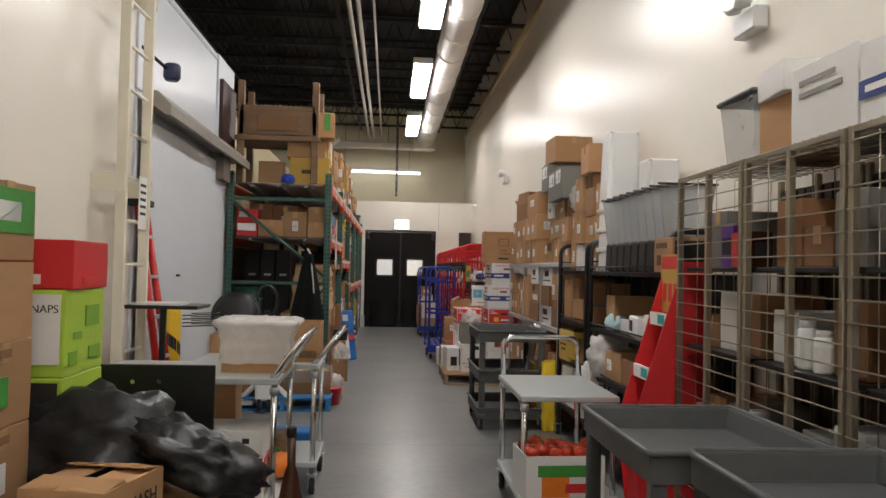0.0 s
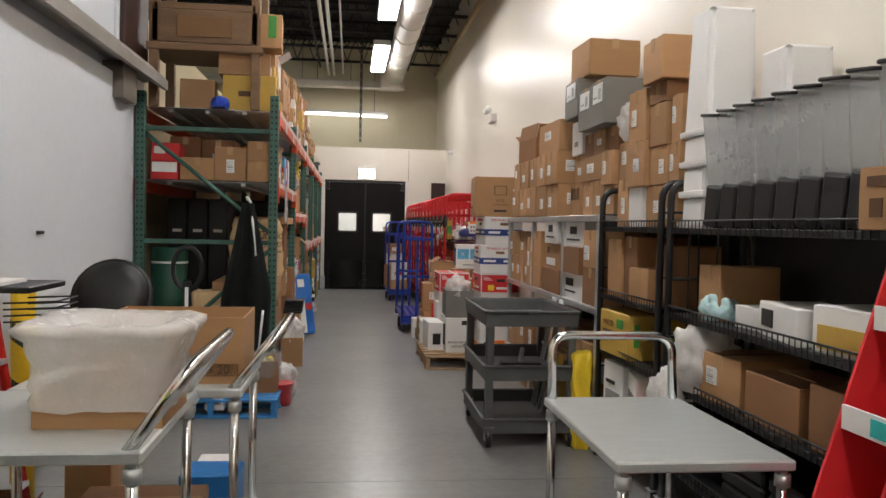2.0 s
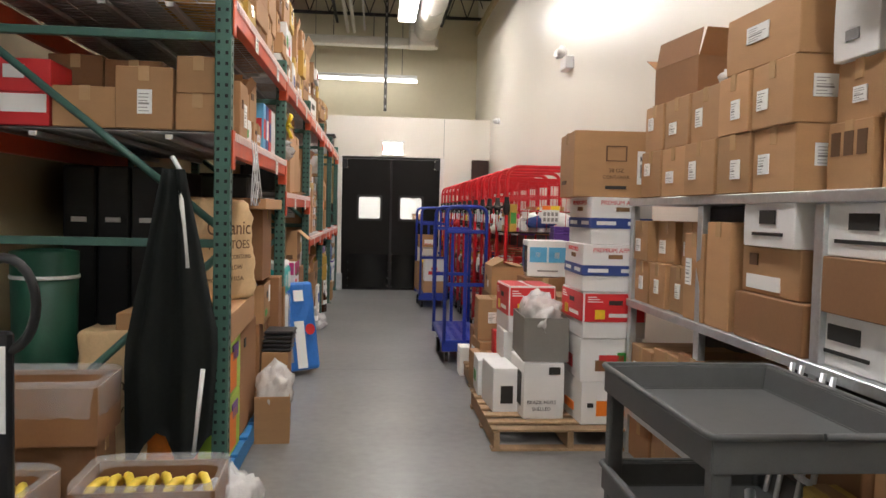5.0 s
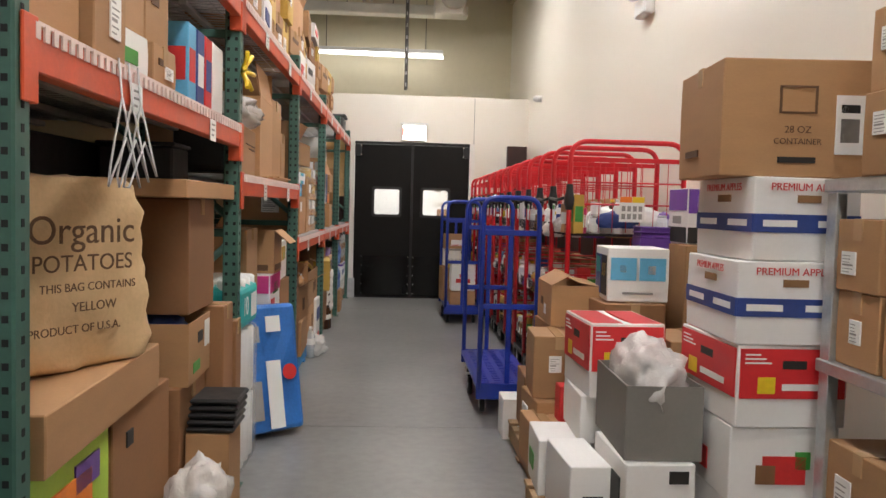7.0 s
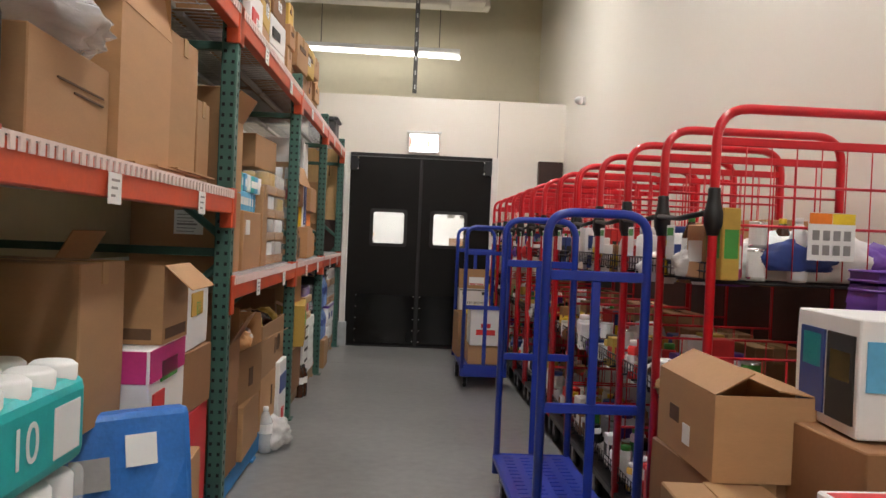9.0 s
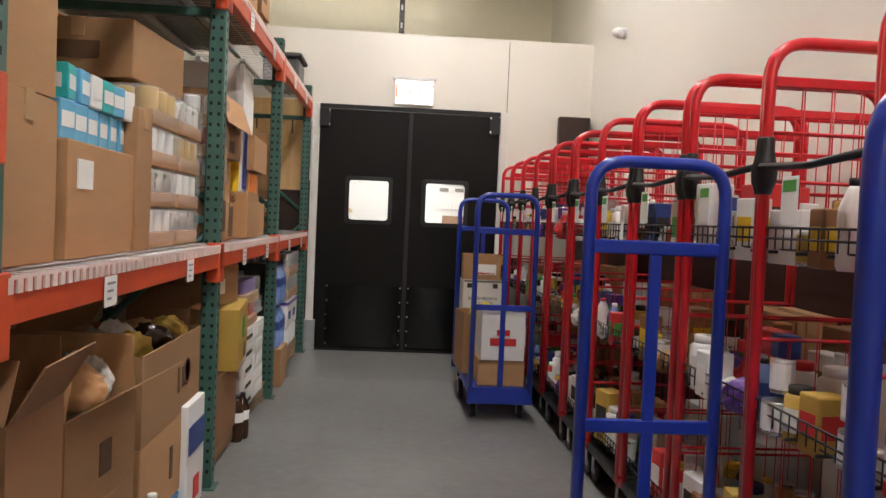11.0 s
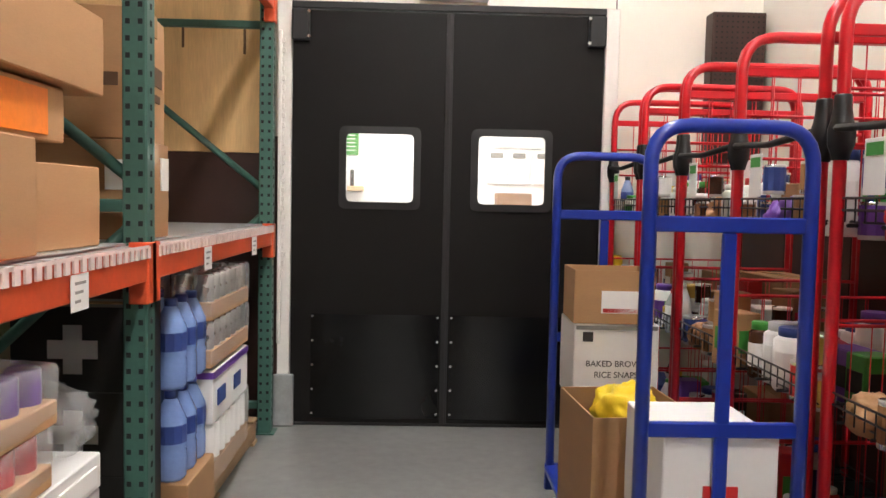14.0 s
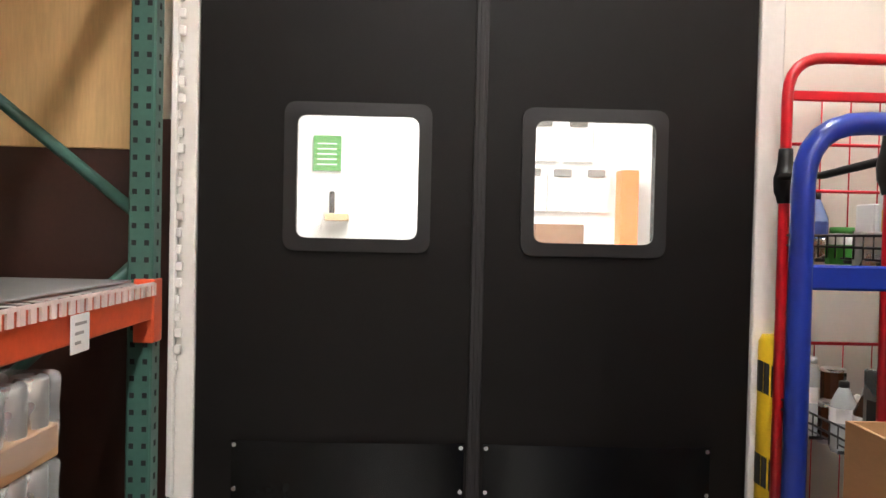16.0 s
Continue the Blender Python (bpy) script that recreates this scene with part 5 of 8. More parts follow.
carton(2.23, 13.92, 1.2875, 0.28, 0.28, 0.33, "white", 2, prints=(("-y", 0.02, 0.98, 0.02, 0.3, M_INK), ("-y", 0.02, 0.98, 0.55, 0.98, M_PURPLE), ("-x", 0.02, 0.98, 0.02, 0.3, M_INK), ("-x", 0.02, 0.98, 0.6, 0.98, M_PURPLE), ("-y", 0.2, 0.6, 0.62, 0.85, M_LABEL), ("-x", 0.25, 0.7, 0.36, 0.5, M_FINE)), label="purple and white printed carton on the brown boxes")

# ---- grey steel shelving against the right wall ----
sh = thing("steel_shelving", "grey steel shelving bay packed with shipping boxes", "shelving")
SX0, SX1 = 1.9, 2.39
for y in (8.92, 9.8, 10.85, 11.88):
    for x in (SX0, SX1 - 0.04):
        bm = bbox(x, x + 0.04, y - 0.03, y + 0.03, 0, 1.55, 0.003)
        part("post", bm, M_GALV, sh)
for z in (1.6, 0.97, 0.3):
    part("shelf", bbox(SX0 - 0.01, SX1, 8.88, 11.92, z - 0.045, z, 0.004), M_GALV, sh, "grey steel shelf")
# added black sheet gives the deep shade behind the boxes
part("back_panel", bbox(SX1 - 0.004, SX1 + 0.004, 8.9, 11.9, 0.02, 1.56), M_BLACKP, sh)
FX = 1.92
def rowbox(y0, y1, z, h, style="kraft", depth=0.42, paper=("-x", "-y"), out=0.0, **kw):
    out += RND.uniform(-0.02, 0.02)
    return carton(FX - out + depth / 2, (y0 + y1) / 2, z, depth, y1 - y0 - 0.014, h, style, RND.uniform(-1.5, 1.5), paper=paper, **kw)
EDGES = (11.7, 11.39, 11.03, 10.66, 10.34, 9.98)
for i, (y1, y0) in enumerate(zip(EDGES, EDGES[1:])):
    for q in (0, 1):
        rowbox(y0, y1, 1.6015 + 0.265 * q, 0.263, paper=("-x", "-y") if i == 4 else ("-x",), out=0.02)
rowbox(9.99, 10.6, 2.1325, 0.25, paper=("-x", "-y"), out=0.02)
open_carton(2.14, 11.42, 2.1325, 0.36, 0.5, 0.22, "dark", 6, (60, 120, 30, 100))
film(2.04, 10.8, 2.1325, 0.16, 0.2, 0.1, 5)
SQUARES = (("-x", 0.1, 0.3, 0.5, 0.85, M_INKB), ("-x", 0.4, 0.6, 0.5, 0.85, M_INKB), ("-x", 0.7, 0.9, 0.5, 0.85, M_INKB))
BACK = -0.08
rowbox(9.63, 9.92, 1.6015, 0.25, paper=(), prints=SQUARES, out=BACK)
rowbox(9.63, 9.92, 1.853, 0.22, paper=("-x",), out=BACK)
rowbox(9.64, 9.92, 2.0745, 0.26, "white", paper=(), prints=(("-x", 0.3, 0.6, 0.25, 0.4, M_FINE),), out=BACK)
for y0, y1 in ((9.36, 9.61), (9.1, 9.35)):
    rowbox(y0, y1, 1.6015, 0.25, paper=("-x",), out=BACK)
    rowbox(y0, y1, 2.0365, 0.17, "dark" if y0 > 9.2 else "kraft", paper=("-x",) if y0 < 9.2 else (), out=BACK)
rowbox(9.1, 9.61, 1.8535, 0.181, paper=("-x", "-y"), out=BACK)
rowbox(8.86, 9.08, 1.6015, 0.2, paper=("-x",), out=BACK)
rowbox(8.86, 9.08, 1.8035, 0.23, paper=("-x",), out=BACK + 0.03)
rowbox(8.86, 9.08, 2.0355, 0.17, "dark", paper=(), out=BACK)
for y0, y1, z, h in ((9.46, 9.83, 2.336, 0.28), (9.15, 9.44, 2.208, 0.29), (8.84, 9.14, 2.208, 0.3)):
    carton(2.12, (y0 + y1) / 2, z, 0.44, y1 - y0, h, "grey", RND.uniform(-2, 2), prints=(("-x", 0.15, 0.8, 0.5, 0.92, M_LABEL), ("-x", 0.55, 0.72, 0.56, 0.8, M_FINE), ("-x", 0.2, 0.45, 0.6, 0.64, M_FINE)))
carton(2.12, 9.55, 2.618, 0.38, 0.42, 0.26, "kraft", 2)
# boxes on the first black rack's top
for y0, y1, z, h, style, faces, out in (
        (8.6, 8.81, 1.5235, 0.3, "kraft", ("-x",), -0.08), (8.36, 8.59, 1.5235, 0.24, "white", (), -0.06), (8.06, 8.35, 1.5235, 0.24, "kraft", ("-x", "-y"), -0.08),
        (8.6, 8.83, 1.826, 0.24, "kraft", ("-x",), -0.08), (8.29, 8.59, 1.766, 0.27, "kraft", ("-x",), -0.05), (8.3, 8.58, 2.038, 0.31, "kraft", ("-x",), -0.06),
        (8.02, 8.28, 1.766, 0.22, "kraft", ("-x",), -0.1), (8.02, 8.29, 1.988, 0.24, "kraft", (), -0.06), (7.98, 8.3, 2.35, 0.24, "kraft", (), -0.02),
        (7.86, 8.03, 1.5235, 0.2, "kraft", ("-x", "-y"), -0.06), (7.86, 8.01, 1.7255, 0.26, "kraft", ("-x",), -0.1), (7.86, 8.01, 1.9875, 0.26, "kraft", ("-x",), -0.1)):
    rowbox(y0, y1, z, h, style, paper=faces, depth=0.36, out=out)
rowbox(8.02, 8.28, 2.2295, 0.118, "dark", paper=(), depth=0.34, out=-0.08)
film(2.06, 8.7, 2.068, 0.2, 0.22, 0.28, 6)
# middle shelf
z = 0.9715
for i in range(5):
    y1 = 11.85 - i * 0.27
    if i < 3:
        rowbox(y1 - 0.26, y1, z, 0.25, "kraft", paper=("-x",))
        rowbox(y1 - 0.26, y1, z + 0.252, 0.24, "kraft", paper=("-x", "-y"), out=-0.04 * i)
    else:
        rowbox(y1 - 0.26, y1, z, 0.5 - 0.06 * (i % 2), "kraft", paper=("-x",) if i % 2 else ())
rowbox(9.86, 10.46, z, 0.2, "dark", paper=())
rowbox(9.95, 10.45, z + 0.202, 0.2, "kraft", prints=(("-x", 0.1, 0.7, 0.1, 0.4, M_LABEL), ("-x", 0.15, 0.3, 0.6, 0.85, M_INKB)), paper=())
rowbox(9.95, 10.4, z + 0.404, 0.19, "white", paper=(), prints=(("-x", 0.35, 0.65, 0.5, 0.8, M_INK), ("-x", 0.2, 0.8, 0.25, 0.32, M_INK)))
rowbox(9.3, 9.84, z, 0.19, "white", paper=(), prints=(("-x", 0.15, 0.5, 0.5, 0.8, M_INK), ("-x", 0.1, 0.6, 0.25, 0.32, M_INK)))
rowbox(9.32, 9.84, z + 0.192, 0.2, "dark", paper=())
rowbox(9.3, 9.84, z + 0.394, 0.19, "white", paper=(), prints=(("-x", 0.35, 0.65, 0.5, 0.8, M_INK), ("-x", 0.2, 0.8, 0.25, 0.32, M_INK)))
rowbox(8.93, 9.28, z, 0.26, "dark", paper=())
rowbox(8.93, 9.28, z + 0.262, 0.26, "kraft")
# lower shelf and the floor under it
for i in range(7):
    y1 = 11.85 - i * 0.4
    rowbox(y1 - 0.39, y1, 0.3015, 0.4 + 0.04 * (i % 3), ("kraft", "kraft", "dark")[i % 3], paper=("-x", "-y"), out=0.02)
    rowbox(y1 - 0.38, y1, 0.0, 0.24, ("dark", "kraft")[i % 2], paper=())
carton(1.84, 9.42, 0.0, 0.12, 0.3, 0.6, "ochre", 0, prints=(("-x", 0.2, 0.6, 0.5, 0.7, M_INKB),), label="ochre sack-like carton leaning at the shelving", lean=-3)
for i, y in enumerate((9.55, 9.75)):
    tool = thing("folded_stand", "grey metal folding stand leaning at the shelving", "stand")
    part("leg", sweep(bmesh.new(), [(1.68, y, 0.01), (1.86, y + 0.05, 0.96)], 0.011, 8), M_GALV, tool)
    part("leg", sweep(bmesh.new(), [(1.68, y + 0.09, 0.01), (1.86, y + 0.11, 0.96)], 0.011, 8), M_GALV, tool)
    part("bar", sweep(bmesh.new(), [(1.78, y + 0.02, 0.6), (1.78, y + 0.11, 0.6)], 0.012, 8), M_GALV, tool)
sack(1.83, 9.0, 0, 0.12, 0.15, 0.66, 4, M_YPLAS, "yellow plastic sack standing on the floor", (), "plastic_sack")

# ---- grey utility carts ----
utility_cart(1.17, 1.81, 9.0, 9.95, 0.93, (0.93, 0.56, 0.2), "grey three-shelf plastic utility cart")
utility_cart(1.13, 1.76, 4.0, 4.84, 0.95, (0.95, 0.3), "grey plastic utility cart with a deep tray")
utility_cart(1.22, 1.82, 2.95, 3.9, 0.98, (0.98, 0.3), "grey plastic utility cart with a deep tray")
tl = thing("floor_brush", "black floor brush lying in the cart tray", "brush")
part("head", bbox(1.35, 1.65, 9.35, 9.45, 0.4805, 0.52, 0.01), M_BLACKP, tl)
part("socket", sweep(bmesh.new(), [(1.5, 9.42, 0.5), (1.54, 9.52, 0.6)], 0.018, 8), M_GALV, tl)

# ---- silver platform cart with a produce box under it ----
tube_cart(1.08, 1.67, 6.12, 7.05, 0.785, 0.2, "+y", 1.05, "silver sheet metal platform cart with a white tube handle", 0.0)
open_carton(1.32, 6.2, 0.201, 0.46, 0.36, 0.26, "white", 3, (None, None, None, None), prints=(("-y", 0.15, 0.85, 0.55, 0.8, M_GREENP), ("-y", 0.2, 0.55, 0.1, 0.55, M_ORNG), ("-y", 0.5, 0.8, 0.2, 0.4, M_REDP)), label="white produce box full of red fruit")
for i in range(26):
    r = random.Random(i)
    f = thing("tomato", "ripe red fruit in the produce box", "fruit", pose(1.14 + 0.072 * (i % 6) + r.uniform(-0.01, 0.01), 6.08 + 0.062 * (i // 6 % 5) + r.uniform(-0.01, 0.01), 0.42 + 0.03 * r.random()), "red fruit in the box")
    part("flesh", lathe(bmesh.new(), [(0.012, 0), (0.034, 0.012), (0.042, 0.035), (0.034, 0.062), (0.008, 0.066)], 12), M_TOMATO, f)
    part("stem", lathe(bmesh.new(), [(0.01, 0), (0.004, 0.008)], 6, 0, 0, 0.064), M_GREENP, f)

# ---- black wire racks by the right wall ----
def black_rack(y0, y1):
    c = thing("wire_rack", "black steel wire rack with arched ends", "rack", group="black wire racks")
    x0, x1 = 1.9, 2.37
    for y in (y0, y1):
        part("end_arch", sweep(bmesh.new(), rounded([(x0, y, 0.02), (x0, y, 1.76), (x1, y, 1.76), (x1, y, 0.02)], 0.1, 5), 0.02, 8), M_BLACK, c, "black tube end arch")
        for k in range(2):
            part("end_wire", sweep(bmesh.new(), [(x0 + 0.16 * (k + 1), y, 0.3), (x0 + 0.16 * (k + 1), y, 1.75)], 0.005, 6), M_BLACK, c)
        for z in (0.6, 0.95, 1.25, 1.6):
            part("end_wire", sweep(bmesh.new(), [(x0, y, z), (x1, y, z)], 0.006, 6), M_BLACK, c)
        for x in (x0, x1):
            caster(c, x, y, 0.04)
    # black sheet over the wall stands in for the rack's inner shade
    part("back_panel", bbox(x1 + 0.002, x1 + 0.008, y0, y1, 0.06, 1.5), M_BLACKP, c, "black sheet for the shade behind the shelves")
    for z in (0.3, 0.72, 1.08, 1.52):
        part("shelf_frame", bbox(x0, x1, y0 + 0.02, y1 - 0.02, z - 0.03, z, 0.004), M_BLACK, c)
        bm = bmesh.new()
        for k in range(int((y1 - y0) / 0.04)):
            box(bm, x0 - 0.004, x0 - 0.001, y0 + 0.04 + k * 0.04, y0 + 0.046 + k * 0.04, z - 0.03, z + 0.035)
        tagged(part("lip_wire", bm, M_BLACK, c), kind="stuff")
        part("lip_rail", sweep(bmesh.new(), [(x0 - 0.003, y0 + 0.02, z + 0.036), (x0 - 0.003, y1 - 0.02, z + 0.036)], 0.005, 6), M_BLACK, c)
black_rack(7.84, 8.83)
black_rack(5.97, 7.72)
# on the first rack
carton(2.1, 8.66, 1.0815, 0.34, 0.22, 0.36, "kraft", 2)
carton(2.12, 8.42, 1.0815, 0.34, 0.22, 0.38, "dark", -1)
carton(2.04, 8.2, 1.0815, 0.26, 0.22, 0.2, "kraft", 8)
carton(2.12, 7.98, 1.0815, 0.3, 0.18, 0.34, "dark", 0)
carton(2.08, 8.52, 0.7215, 0.38, 0.46, 0.27, "ochre", 3, prints=(("-x", 0.12, 0.5, 0.5, 0.56, M_INKB), ("-x", 0.2, 0.45, 0.34, 0.4, M_INKB), ("-x", 0.6, 0.8, 0.66, 0.86, M_GREENP), ("-y", 0.08, 0.16, 0.3, 0.8, M_GREENP), ("-y", 0.3, 0.7, 0.45, 0.5, M_INKB)), text=(("-x", 0.32, 0.72, 0.05, "MW320", M_INKB),), label="ochre carton with green print on the rack")
carton(2.1, 8.6, 0.3015, 0.36, 0.3, 0.36, "white", 4, prints=(("-x", 0.15, 0.85, 0.3, 0.5, M_FINE), ("-x", 0.15, 0.6, 0.62, 0.68, M_INK)))
carton(2.1, 8.26, 0.3015, 0.34, 0.28, 0.34, "white", -12, prints=(("-x", 0.15, 0.8, 0.2, 0.7, M_FINE), ("-y", 0.2, 0.8, 0.5, 0.6, M_INK)))
bk = thing("red_tub", "red plastic tub with a lid on the rack shelf", "tub", pose(1.97, 8.02, 0.3015))
part("tub_body", lathe(bmesh.new(), [(0.1, 0), (0.11, 0.02), (0.12, 0.2)], 20), M_TUB, bk)
part("lid", lathe(bmesh.new(), [(0.128, 0.2), (0.13, 0.21), (0.13, 0.235), (0.11, 0.24)], 20), M_TUB, bk)
# on the second rack
carton(2.12, 7.4, 1.0815, 0.3, 0.22, 0.26, "kraft", 0)
carton(2.1, 7.05, 1.0815, 0.24, 0.2, 0.1, "white", 6)
pouch(2.0, 7.35, 1.0815, 0.2, 3, mat("pale_cyan_glove", (0.5, 0.72, 0.75), 0.5), "pale blue cloth bundle on the shelf")
carton(2.06, 6.7, 1.0815, 0.26, 0.4, 0.14, "white", -10, prints=(("-x", 0.1, 0.4, 0.3, 0.8, M_INK),))
carton(2.06, 6.3, 1.0815, 0.26, 0.34, 0.17, "white", 4, prints=(("-x", 0.1, 0.9, 0.1, 0.6, M_YBOX),))
carton(2.1, 7.2, 0.7215, 0.34, 0.34, 0.22, "kraft", 4, paper=("-x",))
carton(2.1, 6.75, 0.7215, 0.34, 0.4, 0.2, "dark", 0)
carton(2.1, 6.3, 0.7215, 0.34, 0.36, 0.24, "dark", 0)
film(1.98, 7.45, 0.7215, 0.3, 0.3, 0.34, 7, label="white plastic bag hanging from the rack shelf")
film(1.84, 7.55, 0.4, 0.16, 0.2, 0.44, 8, label="white plastic bag hanging from the rack shelf")
for y in (6.2, 6.6, 7.0):
    tray = thing("dark_tote", "stack of dark plastic totes on the rack", "tote", pose(2.12, y, 0.3015))
    for k in range(3):
        part("tote", bbox(-0.17, 0.17, -0.18, 0.18, k * 0.075, k * 0.075 + 0.07, 0.012), M_BLACKP, tray)
# nested clear bins and black trays on top
for i in range(9):
    y = 6.08 + i * 0.155
    b = thing("clear_bin", "clear plastic display bin with a black rim and base", "bin", pose(2.02, y, 1.5215, 7, 0, 0), "nested clear bins")
    bm = bmesh.new()
    for k, (w0, w1) in enumerate(((0.09, 0.14),)):
        for sx, sy in ((1, 0), (-1, 0), (0, 1), (0, -1)):
            a = [(sx * w0 + (-w0 if sx == 0 else 0), sy * 0.07 + (-0.07 if sy == 0 else 0)), (sx * w0 + (w0 if sx == 0 else 0), sy * 0.07 + (0.07 if sy == 0 else 0))]
            c2 = [(sx * w1 + (-w1 if sx == 0 else 0), sy * 0.078 + (-0.078 if sy == 0 else 0)), (sx * w1 + (w1 if sx == 0 else 0), sy * 0.078 + (0.078 if sy == 0 else 0))]
            bm.faces.new([bm.verts.new((*a[0], 0.2)), bm.verts.new((*a[1], 0.2)), bm.verts.new((*c2[1], 0.52)), bm.verts.new((*c2[0], 0.52))])
    part("clear_wall", bm, M_BIN, b)
    part("base", bbox(-0.1, 0.1, -0.072, 0.072, 0, 0.2, 0.015, 2), M_BLACKP, b, "black base tray")
    part("rim", sweep(bmesh.new(), rounded([(0, -0.08, 0.52), (0.15, -0.08, 0.52), (0.15, 0.08, 0.52), (-0.15, 0.08, 0.52), (-0.15, -0.08, 0.52), (-0.01, -0.08, 0.52)], 0.02, 3), 0.008, 6), M_BLACKP, b, "black rim")
def white_bin(x, y, z, n, h):
    c = thing("white_tub", "stack of nested white plastic tubs", "tub", pose(x, y, z), "white tubs")
    for k in range(n):
        hh = 0.15 if k < n - 1 else h
        tb = lathe(bmesh.new(), [(0.2, 0), (0.205, 0.012), (0.205, 0.03), (0.19, 0.034), (0.165 if hh > 0.2 else 0.186, hh - 0.012), (0.15, hh)], 4)
        for f in tb.faces:
            f.smooth = False
        bmesh.ops.bevel(tb, geom=[e for e in tb.edges if abs(e.verts[0].co.z - e.verts[1].co.z) > 0.05], offset=0.03, segments=3, affect="EDGES")
        part("tub", tb, M_WPLAS, c).matrix_basis = pose(0, 0, k * 0.152, 0, 0, 45)
white_bin(2.08, 7.57, 1.5215, 4, 0.62)
white_bin(2.26, 7.2, 1.5215, 1, 0.82)
carton(2.0, 6.02, 1.5215, 0.24, 0.3, 0.2, "kraft", 0, prints=(("-x", 0.15, 0.7, 0.7, 0.85, M_INKB), ("-x", 0.2, 0.4, 0.2, 0.5, M_INKB), ("-x", 0.5, 0.9, 0.2, 0.5, M_INKB), ("-y", 0.05, 0.9, 0.1, 0.9, M_INK)), label="small printed brown carton on the rack")

# ---- red cardboard display ----
rd = thing("cardboard_display", "red cardboard shop display with sloped shelves and price strips", "display")
bm = bmesh.new()
pf = [(1.68, 0), (1.6, 0.66), (1.6, 0.7), (1.87, 1.58), (1.99, 1.58), (1.99, 0)]
for y in (5.67, 5.93):
    side = bmesh.new()
    a = [side.verts.new((x, y, z)) for x, z in pf]
    b = [side.verts.new((x, y + 0.012, z)) for x, z in pf]
    side.faces.new(a)
    side.faces.new(b[::-1])
    for i in range(len(pf)):
        side.faces.new((a[i], a[(i + 1) % len(pf)], b[(i + 1) % len(pf)], b[i]))
    part("side_panel", side, M_RBOX, rd, "red printed side panel")
part("back_panel", box(bmesh.new(), 1.975, 1.99, 5.682, 5.93, 0, 1.58), M_RBOX, rd)
part("front_panel", box(bmesh.new(), 1.66, 1.675, 5.682, 5.93, 0, 0.62), M_RBOX, rd)
for z, x in ((0.66, 1.612), (0.95, 1.69), (1.24, 1.78)):
    part("shelf", box(bmesh.new(), x + 0.01, 1.975, 5.683, 5.929, z, z + 0.012), M_RBOX, rd)
    part("price_strip", bbox(x - 0.004, x + 0.008, 5.683, 5.929, z - 0.01, z + 0.06), M_LABEL, rd, "pale price strip")
    part("strip_print", bbox(x - 0.0055, x - 0.0042, 5.7, 5.8, z, z + 0.05), M_TEAL, rd)
part("header_card", bbox(1.845, 1.86, 5.66, 5.95, 1.3, 1.62, 0.002), M_YBOX, rd, "yellow header card with red print")
part("header_print", bbox(1.8435, 1.8452, 5.67, 5.94, 1.54, 1.61), M_REDP, rd)
for k in range(3):
    part("header_print", bbox(1.8435, 1.8452, 5.7 + 0.08 * k, 5.75 + 0.08 * k, 1.36, 1.46), M_REDP, rd)
part("seal_print", lathe(bmesh.new(), [(0.07, 0), (0.07, 0.001)], 20), M_LABEL, rd).matrix_basis = pose(1.82, 5.6695, 0.5, 90)
part("seal_print", lathe(bmesh.new(), [(0.06, 0), (0.06, 0.001)], 20), M_RBOX, rd).matrix_basis = pose(1.82, 5.6682, 0.5, 90)

